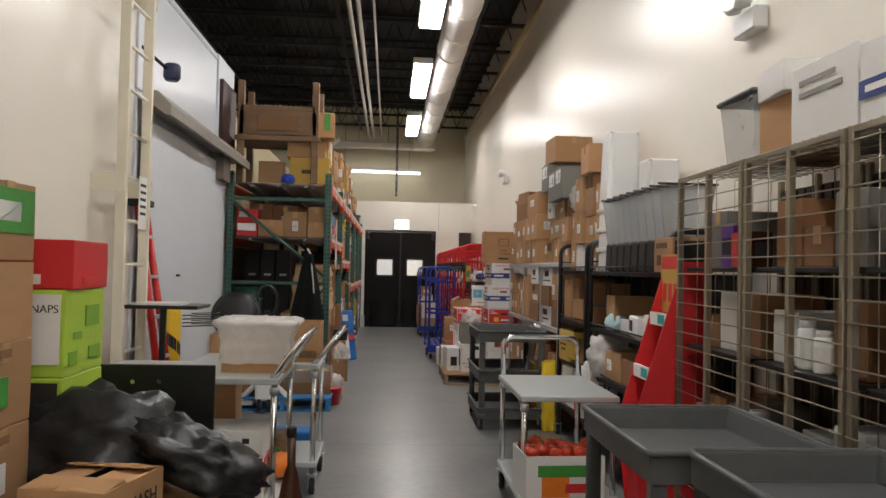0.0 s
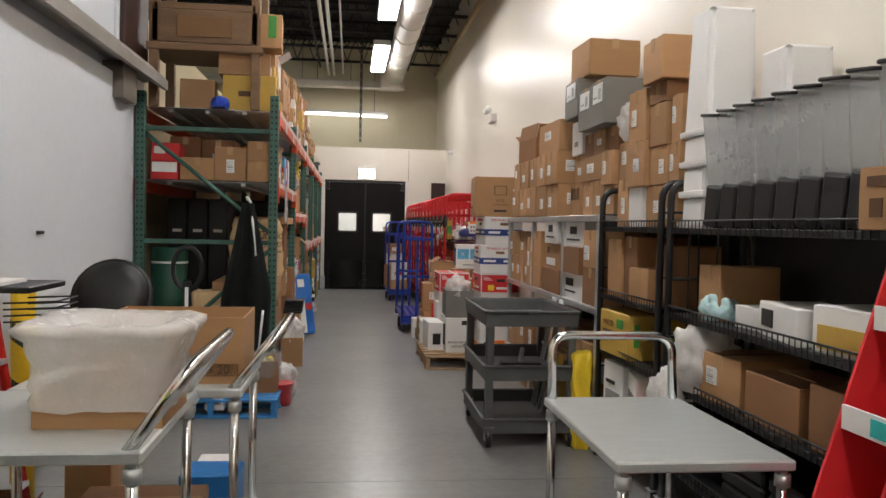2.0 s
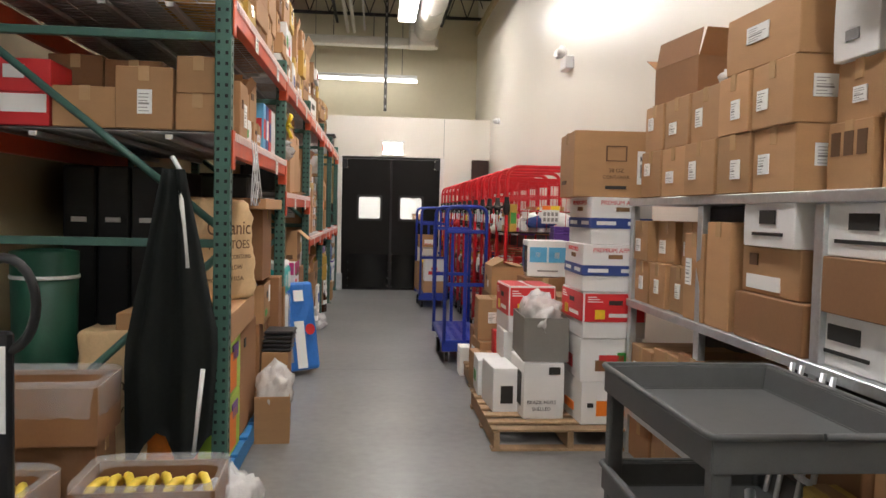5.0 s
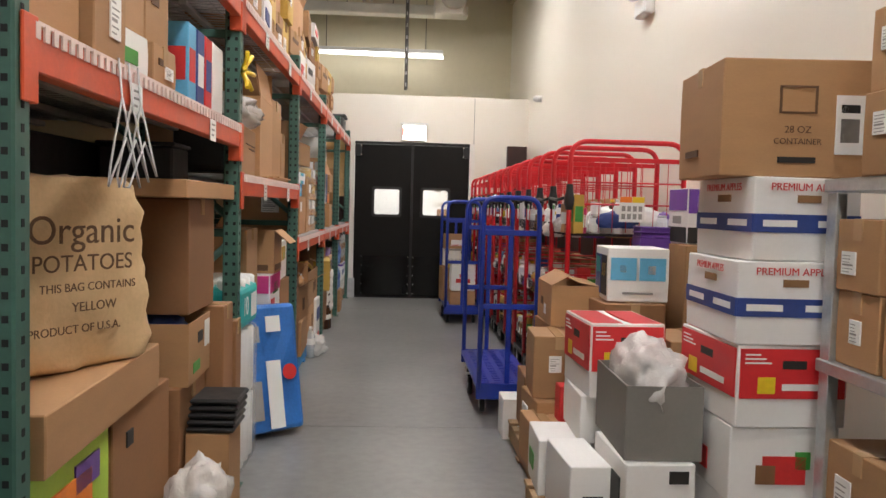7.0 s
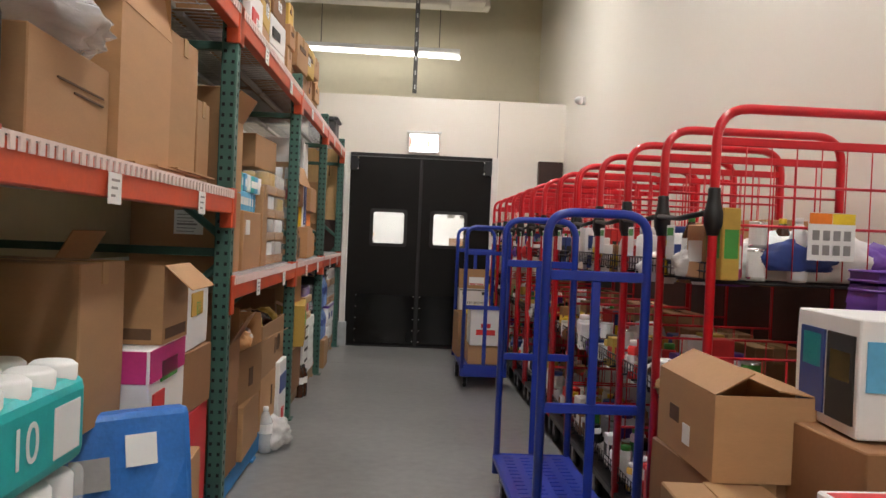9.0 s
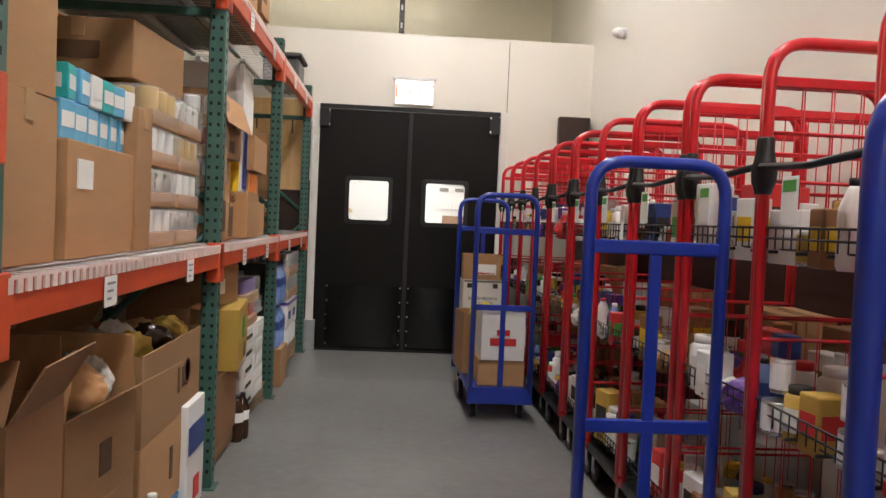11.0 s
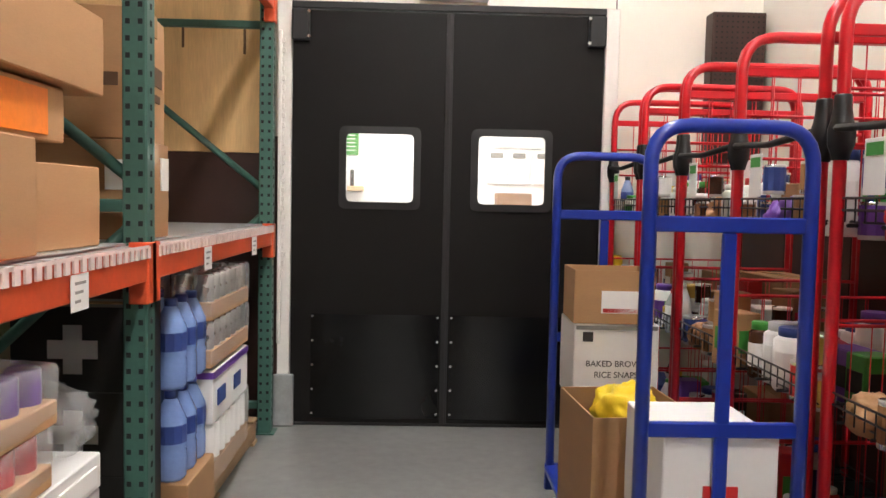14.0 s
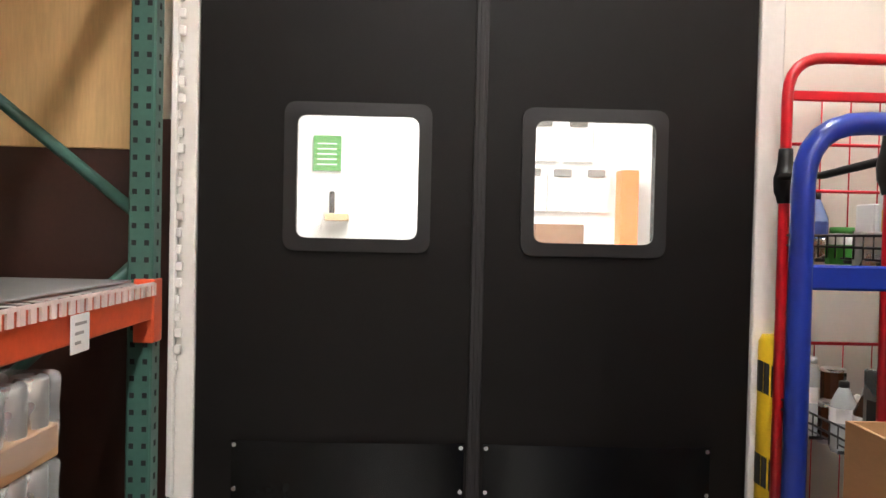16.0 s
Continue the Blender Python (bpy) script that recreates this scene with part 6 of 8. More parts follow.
# ---- wire cage lockers on the right ----
def cage(y0, y1):
    c = thing("wire_cage", "tan steel wire cage locker filled with groceries", "cage", group="wire cage lockers")
    x0, x1, top = 1.84, 2.39, 2.02
    for y in (y0 + 0.015, y1 - 0.015, (y0 + y1) / 2):
        for x in (x0, x1):
            part("post", bbox(x - 0.014, x + 0.014, y - 0.014, y + 0.014, 0, top, 0.003), M_TANST, c)
    for z in (0.1, top - 0.012):
        part("rail", bbox(x0 - 0.012, x0 + 0.012, y0, y1, z - 0.012, z + 0.012, 0.003), M_TANST, c)
        part("rail", bbox(x0, x1, y0, y0 + 0.02, z - 0.011, z + 0.011, 0.003), M_TANST, c)
    # added black backing darkens the cage's depth between the slats
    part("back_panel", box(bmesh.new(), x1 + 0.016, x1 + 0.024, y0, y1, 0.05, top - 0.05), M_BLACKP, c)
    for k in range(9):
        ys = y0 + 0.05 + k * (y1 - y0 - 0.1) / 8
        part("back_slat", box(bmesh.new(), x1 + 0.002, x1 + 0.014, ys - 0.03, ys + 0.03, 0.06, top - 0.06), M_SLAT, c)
    n = int((top - 0.15) / 0.072)
    for k in range(n):
        z = 0.15 + k * (top - 0.2) / (n - 1)
        part("wire", sweep(bmesh.new(), [(x0 - 0.014, y0, z), (x0 - 0.014, y1, z)], 0.0032, 5), M_TANST, c)
    bm = bmesh.new()
    for k in range(6):
        x = x0 + k * 0.1
        sweep(bm, [(x, y0, top), (x, y1, top)], 0.004, 5)
        sweep(bm, [(x, y1, 0.1), (x, y1, top)], 0.003, 5)
    for k in range(int((y1 - y0) / 0.06)):
        sweep(bm, [(x0, y0 + k * 0.06, top + 0.004), (x1, y0 + k * 0.06, top + 0.004)], 0.003, 5)
    tagged(part("wire_mesh", bm, M_TANST, c), kind="stuff")
    for z in (0.3, 0.75, 1.15, 1.55):
        part("shelf", bbox(x0 + 0.03, x1, y0 + 0.03, y1 - 0.03, z - 0.02, z, 0.003), M_BLACK, c)
        yy = y0 + 0.1
        while yy < y1 - 0.08:
            k = RND.random()
            if k < 0.5:
                carton(2.1, min(yy + 0.06, y1 - 0.14), z + 0.001, 0.3, 0.2, RND.choice((0.16, 0.22, 0.28)), RND.choice(("grey", "dark", "white", "grey", "dark")))
                yy += 0.22
            else:
                goods(RND, 1.95, yy, z + 0.001, 0.3)
                yy += 0.12
for y0 in (4.9, 4.12, 3.34, 2.56, 1.78):
    cage(y0, y0 + 0.76)
bn = thing("storage_tote", "grey translucent tote with a dark lid on the cage", "tote", pose(2.12, 5.28, 2.03))
bm = bmesh.new()
lo, hi = [bm.verts.new((x, y, 0)) for x, y in ((-0.12, -0.15), (0.12, -0.15), (0.12, 0.15), (-0.12, 0.15))], [bm.verts.new((x, y, 0.33)) for x, y in ((-0.15, -0.18), (0.15, -0.18), (0.15, 0.18), (-0.15, 0.18))]
bm.faces.new(lo[::-1])
for i in range(4):
    bm.faces.new((lo[i], lo[(i + 1) % 4], hi[(i + 1) % 4], hi[i]))
part("body", bm, M_BIN, bn)
part("lid", bbox(-0.17, 0.17, -0.2, 0.2, 0.33, 0.36, 0.012), M_GREYP, bn, "dark grey lid")
open_carton(2.13, 4.9, 2.03, 0.28, 0.32, 0.27, "kraft", 3, (None, 120, None, 120))
carton(2.11, 4.9, 2.302, 0.3, 0.3, 0.14, "white", -6, prints=(("-y", 0.55, 0.85, 0.25, 0.75, M_INK), ("-y", 0.62, 0.78, 0.35, 0.65, M_LABEL)))
carton(2.14, 4.46, 2.03, 0.4, 0.46, 0.33, "white", 0, prints=(("-y", 0.15, 0.8, 0.78, 0.83, M_FINE), ("-y", 0.15, 0.7, 0.65, 0.7, M_FINE), ("-y", 0.15, 0.75, 0.52, 0.57, M_FINE), ("-x", 0.15, 0.7, 0.75, 0.81, M_FINE), ("-x", 0.15, 0.8, 0.6, 0.66, M_FINE)))
carton(2.14, 3.96, 2.03, 0.42, 0.48, 0.3, "apple", 0)
carton(2.12, 3.42, 2.03, 0.42, 0.5, 0.3, "apple", 0)
carton(2.14, 3.94, 2.332, 0.3, 0.4, 0.1, "white", 3, prints=(("-x", 0.1, 0.6, 0.3, 0.6, M_FINE),))
# ---- left foreground: produce stacks and carts ----
for i, (z, h) in enumerate(((0.0, 0.32), (0.322, 0.3), (0.624, 0.3), (0.926, 0.3))):
    carton(-1.28, 4.42, z, 0.5, 0.4, h, "kraft", RND.uniform(-2, 2), prints=(("+x", 0.35, 0.55, 0.25, 0.6, M_LABEL if i == 2 else M_GREENP), ("+x", 0.4, 0.6, 0.82, 0.92, M_KIN), ("-y", 0.55, 0.75, 0.4, 0.7, M_GREENP), ("-y", 0.4, 0.6, 0.82, 0.9, M_KIN), ("-y", 0.1, 0.45, 0.1, 0.16, M_INKB)))
open_carton(-1.28, 4.42, 1.228, 0.5, 0.4, 0.28, "kraft", 1, (None, None, None, None), label="brown produce box with a hand hole")
carton(-1.28, 4.44, 1.512, 0.48, 0.38, 0.28, "kraft", -2, prints=(("+x", 0.15, 0.95, 0.35, 0.92, M_GREENP), ("-y", 0.15, 0.95, 0.35, 0.92, M_GREENP), ("+x", 0.3, 0.7, 0.5, 0.75, M_LABEL)), label="produce box with green printed leaves")
for z in (0.0, 0.35, 0.7, 1.05):
    carton(-1.22, 5.0, z, 0.48, 0.42, 0.348, "lime", RND.uniform(-1, 1), prints=(("-y", 0.02, 0.97, 0.15, 0.95, M_LABEL if z > 1 else M_INK), ("+x", 0.1, 0.3, 0.12, 0.28, M_LEAF), ("+x", 0.5, 0.85, 0.55, 0.8, M_LEAF), ("+x", 0.2, 0.4, 0.42, 0.5, M_LEAF), ("+x", 0.6, 0.9, 0.15, 0.3, M_LEAF)), text=(("-y", 0.82, 0.78, 0.045, "SNAPS", M_INK),) if z > 1 else ())
carton(-1.22, 5.02, 1.4, 0.5, 0.42, 0.2, "red", 2, prints=(("-y", 0.3, 0.75, 0.1, 0.3, M_LABEL), ("+x", 0.25, 0.7, 0.1, 0.25, M_REDP)), label="bright red carton on the lime boxes")
carton(-1.1, 3.95, 0.0, 0.5, 0.36, 0.34, "white", 3, prints=(("-y", 0.3, 0.7, 0.4, 0.7, M_INK),))
carton(-1.12, 3.96, 0.342, 0.46, 0.34, 0.3, "white", -3, prints=(("+x", 0.2, 0.6, 0.3, 0.7, M_INK),))
carton(-1.12, 3.96, 0.644, 0.42, 0.3, 0.34, "white", 4, prints=(("+x", 0.2, 0.5, 0.2, 0.8, M_INK), ("-y", 0.5, 0.8, 0.2, 0.8, M_INK)))
# squash box and the black bag heap
carton(-0.71, 4.4, 0.0, 0.42, 0.4, 0.25, "kraft", -8)
carton(-0.71, 4.4, 0.252, 0.4, 0.4, 0.26, "kraft", -14)
open_carton(-0.71, 4.41, 0.514, 0.31, 0.38, 0.25, "kraft", -13, (174, 178, 170, 178), text=(("-y", 0.5, 0.66, 0.075, "SQUASH", M_INK), ("+x", 0.5, 0.66, 0.075, "SQUASH", M_INK)), prints=(("-y", 0.05, 0.2, 0.82, 0.88, M_ORNG), ("-y", 0.8, 0.95, 0.72, 0.88, M_ORNG)), label="brown squash box with a torn top")
carton(-0.44, 4.95, 0, 0.36, 0.36, 0.3, "kraft", 5)
carton(-0.45, 4.95, 0.302, 0.32, 0.34, 0.3, "kraft", -4, paper=("-y",))
carton(-0.85, 4.88, 0.0, 0.42, 0.4, 0.6, "dark", 0)
hp = thing("black_bag", "black plastic sheet draped over a heap of boxes", "bag", pose(-0.86, 4.84, 0.602))
part("film", crumple(0.72, 0.5, 0.4, 12, amp=0.26), M_BAG, hp)
part("loose_end", crumple(0.5, 0.3, 0.22, 17, amp=0.3), M_BAG, hp).matrix_basis = pose(0.4, -0.12, 0.06, 0, 24, 10)
part("loose_end", crumple(0.3, 0.34, 0.5, 19, amp=0.3), M_BAG, hp).matrix_basis = pose(-0.36, -0.1, -0.3)
bt = thing("wine_bottle", "tall black bottle standing by the boxes", "bottle", pose(-0.1, 5.0, 0))
part("body", lathe(bmesh.new(), [(0.05, 0), (0.055, 0.02), (0.055, 0.5), (0.03, 0.62), (0.018, 0.66), (0.018, 0.78)], 14), M_BROWNBT, bt)
part("cap", lathe(bmesh.new(), [(0.021, 0.78), (0.021, 0.82), (0.016, 0.825)], 10), M_BLACKP, bt)
bp = thing("display_board", "black board standing on edge beside the cart", "board")
part("board", bbox(-1.15, -0.52, 5.4, 5.43, 0.0, 1.03, 0.004), M_BLACKP, bp)
for x in (-0.9, -0.78):
    part("rivet", lathe(bmesh.new(), [(0.012, 0), (0.01, 0.004)], 10), M_CHROME, bp).matrix_basis = pose(x, 5.4, 0.95, 90)

tube_cart(-1.35, -0.28, 5.9, 6.66, 0.9, 0.22, "+x", 1.12, "two-deck sheet metal platform cart with a tube handle", 0.12)
cr = open_carton(-0.46, 6.3, 0.901, 0.36, 0.34, 0.1, "kraft", 0, (None, None, None, None), label="brown box lined with a loose plastic bag")
lb = thing("bag_liner", "loose white plastic liner folded over a box", "bag", pose(-0.46, 6.3, 0.955))
bm = bmesh.new()
prev = None
for k, (s, z) in enumerate(((1.05, 0.0), (1.06, 0.02), (1.07, 0.04), (1.07, 0.07), (1.07, 0.1), (1.06, 0.13), (1.1, 0.16), (1.17, 0.19), (1.25, 0.215), (1.3, 0.235), (1.12, 0.25), (0.85, 0.235), (0.7, 0.2), (0.5, 0.17), (0.2, 0.16))):
    ring = []
    for i in range(48):
        a = 2 * math.pi * i / 48
        c, q = math.cos(a), math.sin(a)
        e = (abs(c) ** 6 + abs(q) ** 6) ** (-1 / 6)
        w = 1 + 0.05 * noise.noise(Vector((c * 5, q * 5, k * 0.9))) + 0.02 * math.sin(k * 2.4)
        ring.append(bm.verts.new((0.19 * c * e * s * w, 0.18 * q * e * s * w, z + 0.012 * noise.noise(Vector((c * 4, q * 4, k * 0.3))))))
    if prev:
        for i in range(48):
            f = bm.faces.new((prev[i], prev[(i + 1) % 48], ring[(i + 1) % 48], ring[i]))
            f.smooth = True
    prev = ring
part("film", bm, M_FILM, lb)
carton(-0.55, 6.15, 0.2205, 0.36, 0.34, 0.24, "redtop", 2)
carton(-0.55, 6.15, 0.4625, 0.38, 0.34, 0.14, "white", -3, prints=(("-y", 0.15, 0.25, 0.5, 0.7, M_INK), ("-y", 0.7, 0.8, 0.5, 0.7, M_INK)))
open_carton(-1.0, 6.2, 0.2205, 0.44, 0.4, 0.26, "dark", 4, (120, 60, 100, 50))
film(-1.0, 6.15, 0.36, 0.36, 0.3, 0.2, 4)
orange = thing("orange_fruit", "orange squash on the cart deck", "fruit", pose(-0.35, 6.45, 0.2205))
part("flesh", lathe(bmesh.new(), [(0.02, 0), (0.08, 0.03), (0.1, 0.08), (0.08, 0.14), (0.02, 0.16)], 14), M_ORNG, orange)
part("stem", lathe(bmesh.new(), [(0.014, 0), (0.01, 0.03)], 6, 0, 0, 0.155), M_GREENP, orange)

tube_cart(-1.0, -0.15, 6.84, 7.5, 0.865, 0.22, "+x", 1.08, "two-deck sheet metal platform cart with a tube handle", 0.14)
open_carton(-0.43, 7.13, 0.866, 0.54, 0.4, 0.26, "kraft", 1, (None, None, None, None), prints=(("-y", 0.28, 0.96, 0.12, 0.3, M_INKB), ("-y", 0.285, 0.955, 0.13, 0.29, M_KRAFT)), text=(("-y", 0.62, 0.21, 0.05, "16 17 18 19 20", M_INKB),), label="large open brown box on the cart")
ch = thing("wok_pan", "round dark steel pan lid leaning on the cart", "pan", pose(-0.84, 7.58, 1.14, 70, 0, 0))
part("bowl", lathe(bmesh.new(), [(0.17, 0), (0.165, 0.03), (0.11, 0.05), (0.03, 0.06)], 24), M_BLACKP, ch)
part("rim", lathe(bmesh.new(), [(0.17, -0.01), (0.182, -0.01), (0.182, 0.01), (0.17, 0.01)], 24), M_BLACKP, ch)
st = thing("pan_box", "box under the pan on the cart", "box")
part("body", bbox(-1.0, -0.8, 7.45, 7.7, 0.0, 1.0, 0.004), M_KRAFT, st)
carton(-0.6, 7.15, 0.2205, 0.5, 0.36, 0.12, "dark", 0)
carton(-0.5, 8.4, 0.0, 0.2, 0.3, 0.12, "white", 0)
sp = thing("tote_bin", "blue plastic tote on the floor by the cart", "tote")
part("body", bbox(-0.6, -0.3, 7.9, 8.15, 0.0, 0.2, 0.012), mat("blue_tote", (0.02, 0.18, 0.5), 0.4), sp)

# red ladder, desk and stand by the cooler
rl = thing("step_ladder", "red fibreglass step ladder leaning at the wall", "ladder")
for y in (7.62, 7.92):
    part("rail", sweep(bmesh.new(), [(-1.2, y, 0.0), (-1.5, y + (7.77 - y) * 0.4, 1.95)], 0.028, 4), mat("red_fibreglass", (0.6, 0.015, 0.01), 0.4), rl)
for k in range(6):
    f = (k + 0.7) / 6.5
    part("step", bbox(-1.2 - 0.3 * f - 0.035, -1.2 - 0.3 * f + 0.035, 7.62 + 0.06 * f, 7.92 - 0.06 * f, 1.95 * f - 0.012, 1.95 * f + 0.012, 0.003), M_ALU, rl)
part("ladder_top", bbox(-1.58, -1.44, 7.64, 7.9, 1.94, 1.99, 0.008), M_BLACKP, rl)
rl.matrix_basis = pose(-0.08, -0.12, 0)
wk = thing("standing_desk", "small black stand with papers and wire trays", "stand")
part("column", bbox(-1.3, -1.26, 7.22, 7.26, 0.02, 1.2, 0.004), M_BLACK, wk)
part("base", bbox(-1.45, -1.15, 7.1, 7.4, 0, 0.02, 0.004), M_BLACK, wk)
part("top", bbox(-1.5, -1.0, 7.05, 7.45, 1.2, 1.225, 0.004), M_BLACK, wk)
part("paper", bbox(-1.45, -1.12, 7.08, 7.34, 1.2255, 1.24), M_LABEL, wk, "stack of white paper")
for k in range(4):
    part("wire_tray", sweep(bmesh.new(), [(-1.1, 7.06, 1.16 - 0.025 * k), (-0.9, 7.06, 1.17 - 0.025 * k), (-0.9, 7.3, 1.17 - 0.025 * k), (-1.1, 7.3, 1.16 - 0.025 * k)], 0.004, 5), M_BLACK, wk)
scam = thing("wall_camera", "black camera on a short arm above the cooler door", "camera")
part("arm", sweep(bmesh.new(), [(-1.66, 7.8, 3.2), (-1.52, 8.05, 3.08)], 0.014, 6), M_BLACKP, scam)
part("lens_body", lathe(bmesh.new(), [(0.05, 0), (0.07, 0.03), (0.07, 0.12), (0.05, 0.14)], 12), mat("navy_shell", (0.02, 0.025, 0.08), 0.4), scam).matrix_basis = pose(-1.5, 8.08, 3.0)

# ---- before the rack: pallet jack, banana boxes ----
pallet(-0.78, 10.25, 1.0, 0.75, M_BPAL, "blue painted wooden pallet with banana boxes")
def banana_box(x, y, z, rz=0, full=True):
    open_carton(x, y, z, 0.54, 0.4, 0.25, "dark", rz, (None, None, None, None), prints=(("-y", 0.35, 0.42, 0.6, 0.7, M_KIN), ("-y", 0.7, 0.77, 0.6, 0.7, M_KIN)), label="brown banana box with a plastic liner")
    l = thing("bag_liner", "clear plastic liner hanging over a banana box", "bag", pose(x, y, z + 0.13, 0, 0, rz))
    bm = bmesh.new()
    prev = None
    for k, (s, zz) in enumerate(((1.03, 0.0), (1.04, 0.05), (1.05, 0.1), (1.06, 0.135), (1.0, 0.15), (0.92, 0.14), (0.88, 0.1))):
        ring = []
        for i in range(44):
            a = 2 * math.pi * i / 44
            c, q = math.cos(a), math.sin(a)
            e = (abs(c) ** 8 + abs(q) ** 8) ** (-1 / 8)
            w = 1 + 0.03 * noise.noise(Vector((c * 6 + x, q * 6, k * 0.5)))
            ring.append(bm.verts.new((0.275 * c * e * s * w, 0.205 * q * e * s * w, zz - (0.03 * abs(noise.noise(Vector((c * 3, q * 3, x)))) if k == 0 else 0))))
        if prev:
            for i in range(44):
                f = bm.faces.new((prev[i], prev[(i + 1) % 44], ring[(i + 1) % 44], ring[i]))
                f.smooth = True
        prev = ring
    part("film", bm, M_CLEAR, l)
    if full:
        for i in range(9):
            b = thing("banana", "ripe yellow banana with brown marks", "banana", pose(x - 0.2 + i * 0.05, y - 0.05 + 0.03 * (i % 3), z + 0.2, 0, 0, rz + 20 * (i % 3) - 20), "bananas in boxes")
            bm = sweep(bmesh.new(), [(0, -0.09, 0), (0, -0.05, 0.03), (0, 0, 0.042), (0, 0.05, 0.03), (0, 0.09, 0)], 0.018, 8)
            part("peel", bm, M_BANANA, b)
            part("tip", sweep(bmesh.new(), [(0, 0.088, 0.001), (0, 0.11, -0.012)], 0.007, 6), M_KIN, b)
banana_box(-0.58, 10.32, 0.141, 3)
banana_box(-1.25, 10.2, 0.141, -2)
carton(-1.14, 10.68, 0.0, 0.5, 0.3, 0.46, "dark", 3)
banana_box(-1.14, 10.66, 0.462, 4, False)
jk = thing("pallet_jack", "white pallet jack with a black steering handle", "pallet jack")
part("handle_shaft", bbox(-0.985, -0.925, 9.840, 9.880, 0.35, 1.05, 0.012), M_BLACK, jk)
part("handle_label", bbox(-0.968, -0.942, 9.837, 9.840, 0.7, 1.0), M_LABEL, jk)
part("grip_loop", sweep(bmesh.new(), [(-0.955 + 0.105 * math.sin(k * math.pi / 12), 9.86, 1.14 - 0.16 * math.cos(k * math.pi / 12)) for k in range(25)], 0.018, 8), M_BLACKP, jk, "black hand loop")
part("pump_body", bbox(-1.05, -0.86, 9.780, 9.940, 0.12, 0.36, 0.03, 2), M_WPLAS, jk, "white pump housing")
part("pump_cylinder", sweep(bmesh.new(), [(-1.0, 9.870, 0.34), (-1.0, 9.870, 0.46)], 0.045, 12), M_WPLAS, jk)
for s in (-1, 1):
    part("fork", bbox(-0.955 + s * 0.2 - 0.075, -0.955 + s * 0.2 + 0.075, 9.920, 10.6, 0.05, 0.105, 0.01), M_WPLAS, jk)
    part("shoulder", sweep(bmesh.new(), [(-0.955 + s * 0.05, 9.860, 0.33), (-0.955 + s * 0.27, 9.940, 0.1)], 0.03, 6), M_WPLAS, jk)
    caster(jk, -0.955 + s * 0.05, 9.840, 0.08)
ap = thing("hanging_apron", "dark apron hung from the rack brace", "apron")
bm = bmesh.new()
rows = []
for j in range(16):
    v = j / 15
    w = 0.05 + 0.17 * min(1, v * 1.6) * (1 - 0.25 * max(0, v - 0.7))
    rows.append([bm.verts.new((-0.64 + (i / 11 - 0.5) * 2 * w - 0.02 * v, 10.84 + 0.05 * math.sin(i * 1.3 + v * 1.5) * min(1, 0.3 + v) + 0.02 * noise.noise(Vector((i * 0.7, v * 5, 2))), 1.66 - (1.33 + 0.08 * math.sin(i * 0.9 + 1)) * v + 0.03 * noise.noise(Vector((i, v * 3, 0))) * v)) for i in range(12)])
for a, b in zip(rows, rows[1:]):
    for i in range(11):
        f = bm.faces.new((a[i], a[i + 1], b[i + 1], b[i]))
        f.smooth = True
bmesh.ops.solidify(bm, geom=bm.faces[:], thickness=0.012)
part("cloth", bm, M_APRON, ap)
part("strap", sweep(bmesh.new(), [(-0.66, 10.9, 1.72), (-0.62, 10.87, 1.66), (-0.6, 10.83, 1.5), (-0.57, 10.82, 1.2)], 0.012, 6), M_LABEL, ap, "pale strap")
part("hem_flash", sweep(bmesh.new(), [(-0.5, 10.85, 0.72), (-0.54, 10.84, 0.32)], 0.012, 6), M_LABEL, ap)
film(-0.35, 10.6, 0.0, 0.3, 0.4, 0.34, 9, label="white plastic bag on the floor by the rack")
rc = thing("red_tub", "small red tub on the floor", "tub", pose(-0.3, 10.35, 0))
part("body", lathe(bmesh.new(), [(0.09, 0), (0.11, 0.17), (0.12, 0.18), (0.1, 0.18)], 16), M_RED, rc)

# ---- rack bay by the end frame ----
roll = thing("fabric_roll", "dark green rolled tarpaulin standing in the rack", "roll", pose(-1.4, 11.3, 0))
part("roll", lathe(bmesh.new(), [(0.15, 0), (0.16, 0.1), (0.155, 0.7), (0.165, 1.24), (0.1, 1.25)], 16), M_DGREEN, roll)
part("band", lathe(bmesh.new(), [(0.168, 0), (0.168, 0.02)], 16, 0, 0, 1.1), M_LABEL, roll)
# dark crates, run up to 1.72 to keep the bay behind the sack dark
for k in range(3):
    d = thing("dark_crate", "dark crate with a pale tag on the shelf", "crate", group="dark crates")
    part("body", bbox(-1.58 + k * 0.2, -1.39 + k * 0.2, 12.0, 13.1, 0.145, 1.72, 0.01), M_BLACKP, d)
    part("tag", bbox(-1.53 + k * 0.2, -1.44 + k * 0.2, 11.996, 12.0, 1.38, 1.41), M_LABEL, d)
sack(-1.0, 11.2, 0.0, 0.34, 0.26, 0.86, 6, None, "brown paper potato sack standing in the rack", (("-y", 0, -0.16, 0.6, 0.09, "Organic", M_INKB), ("-y", 0, -0.16, 0.48, 0.06, "yellow", M_INKB)))
sack(-0.72, 11.25, 0.0, 0.3, 0.24, 0.5, 9, M_WPLAS, "white woven sack at the rack's foot", (), "woven_sack")
# produce stack at the aisle: green boxes, flat box, potato sack
pallet(-0.9, 12.1, 0.95, 2.1, M_BPAL, "blue pallet under the rack")
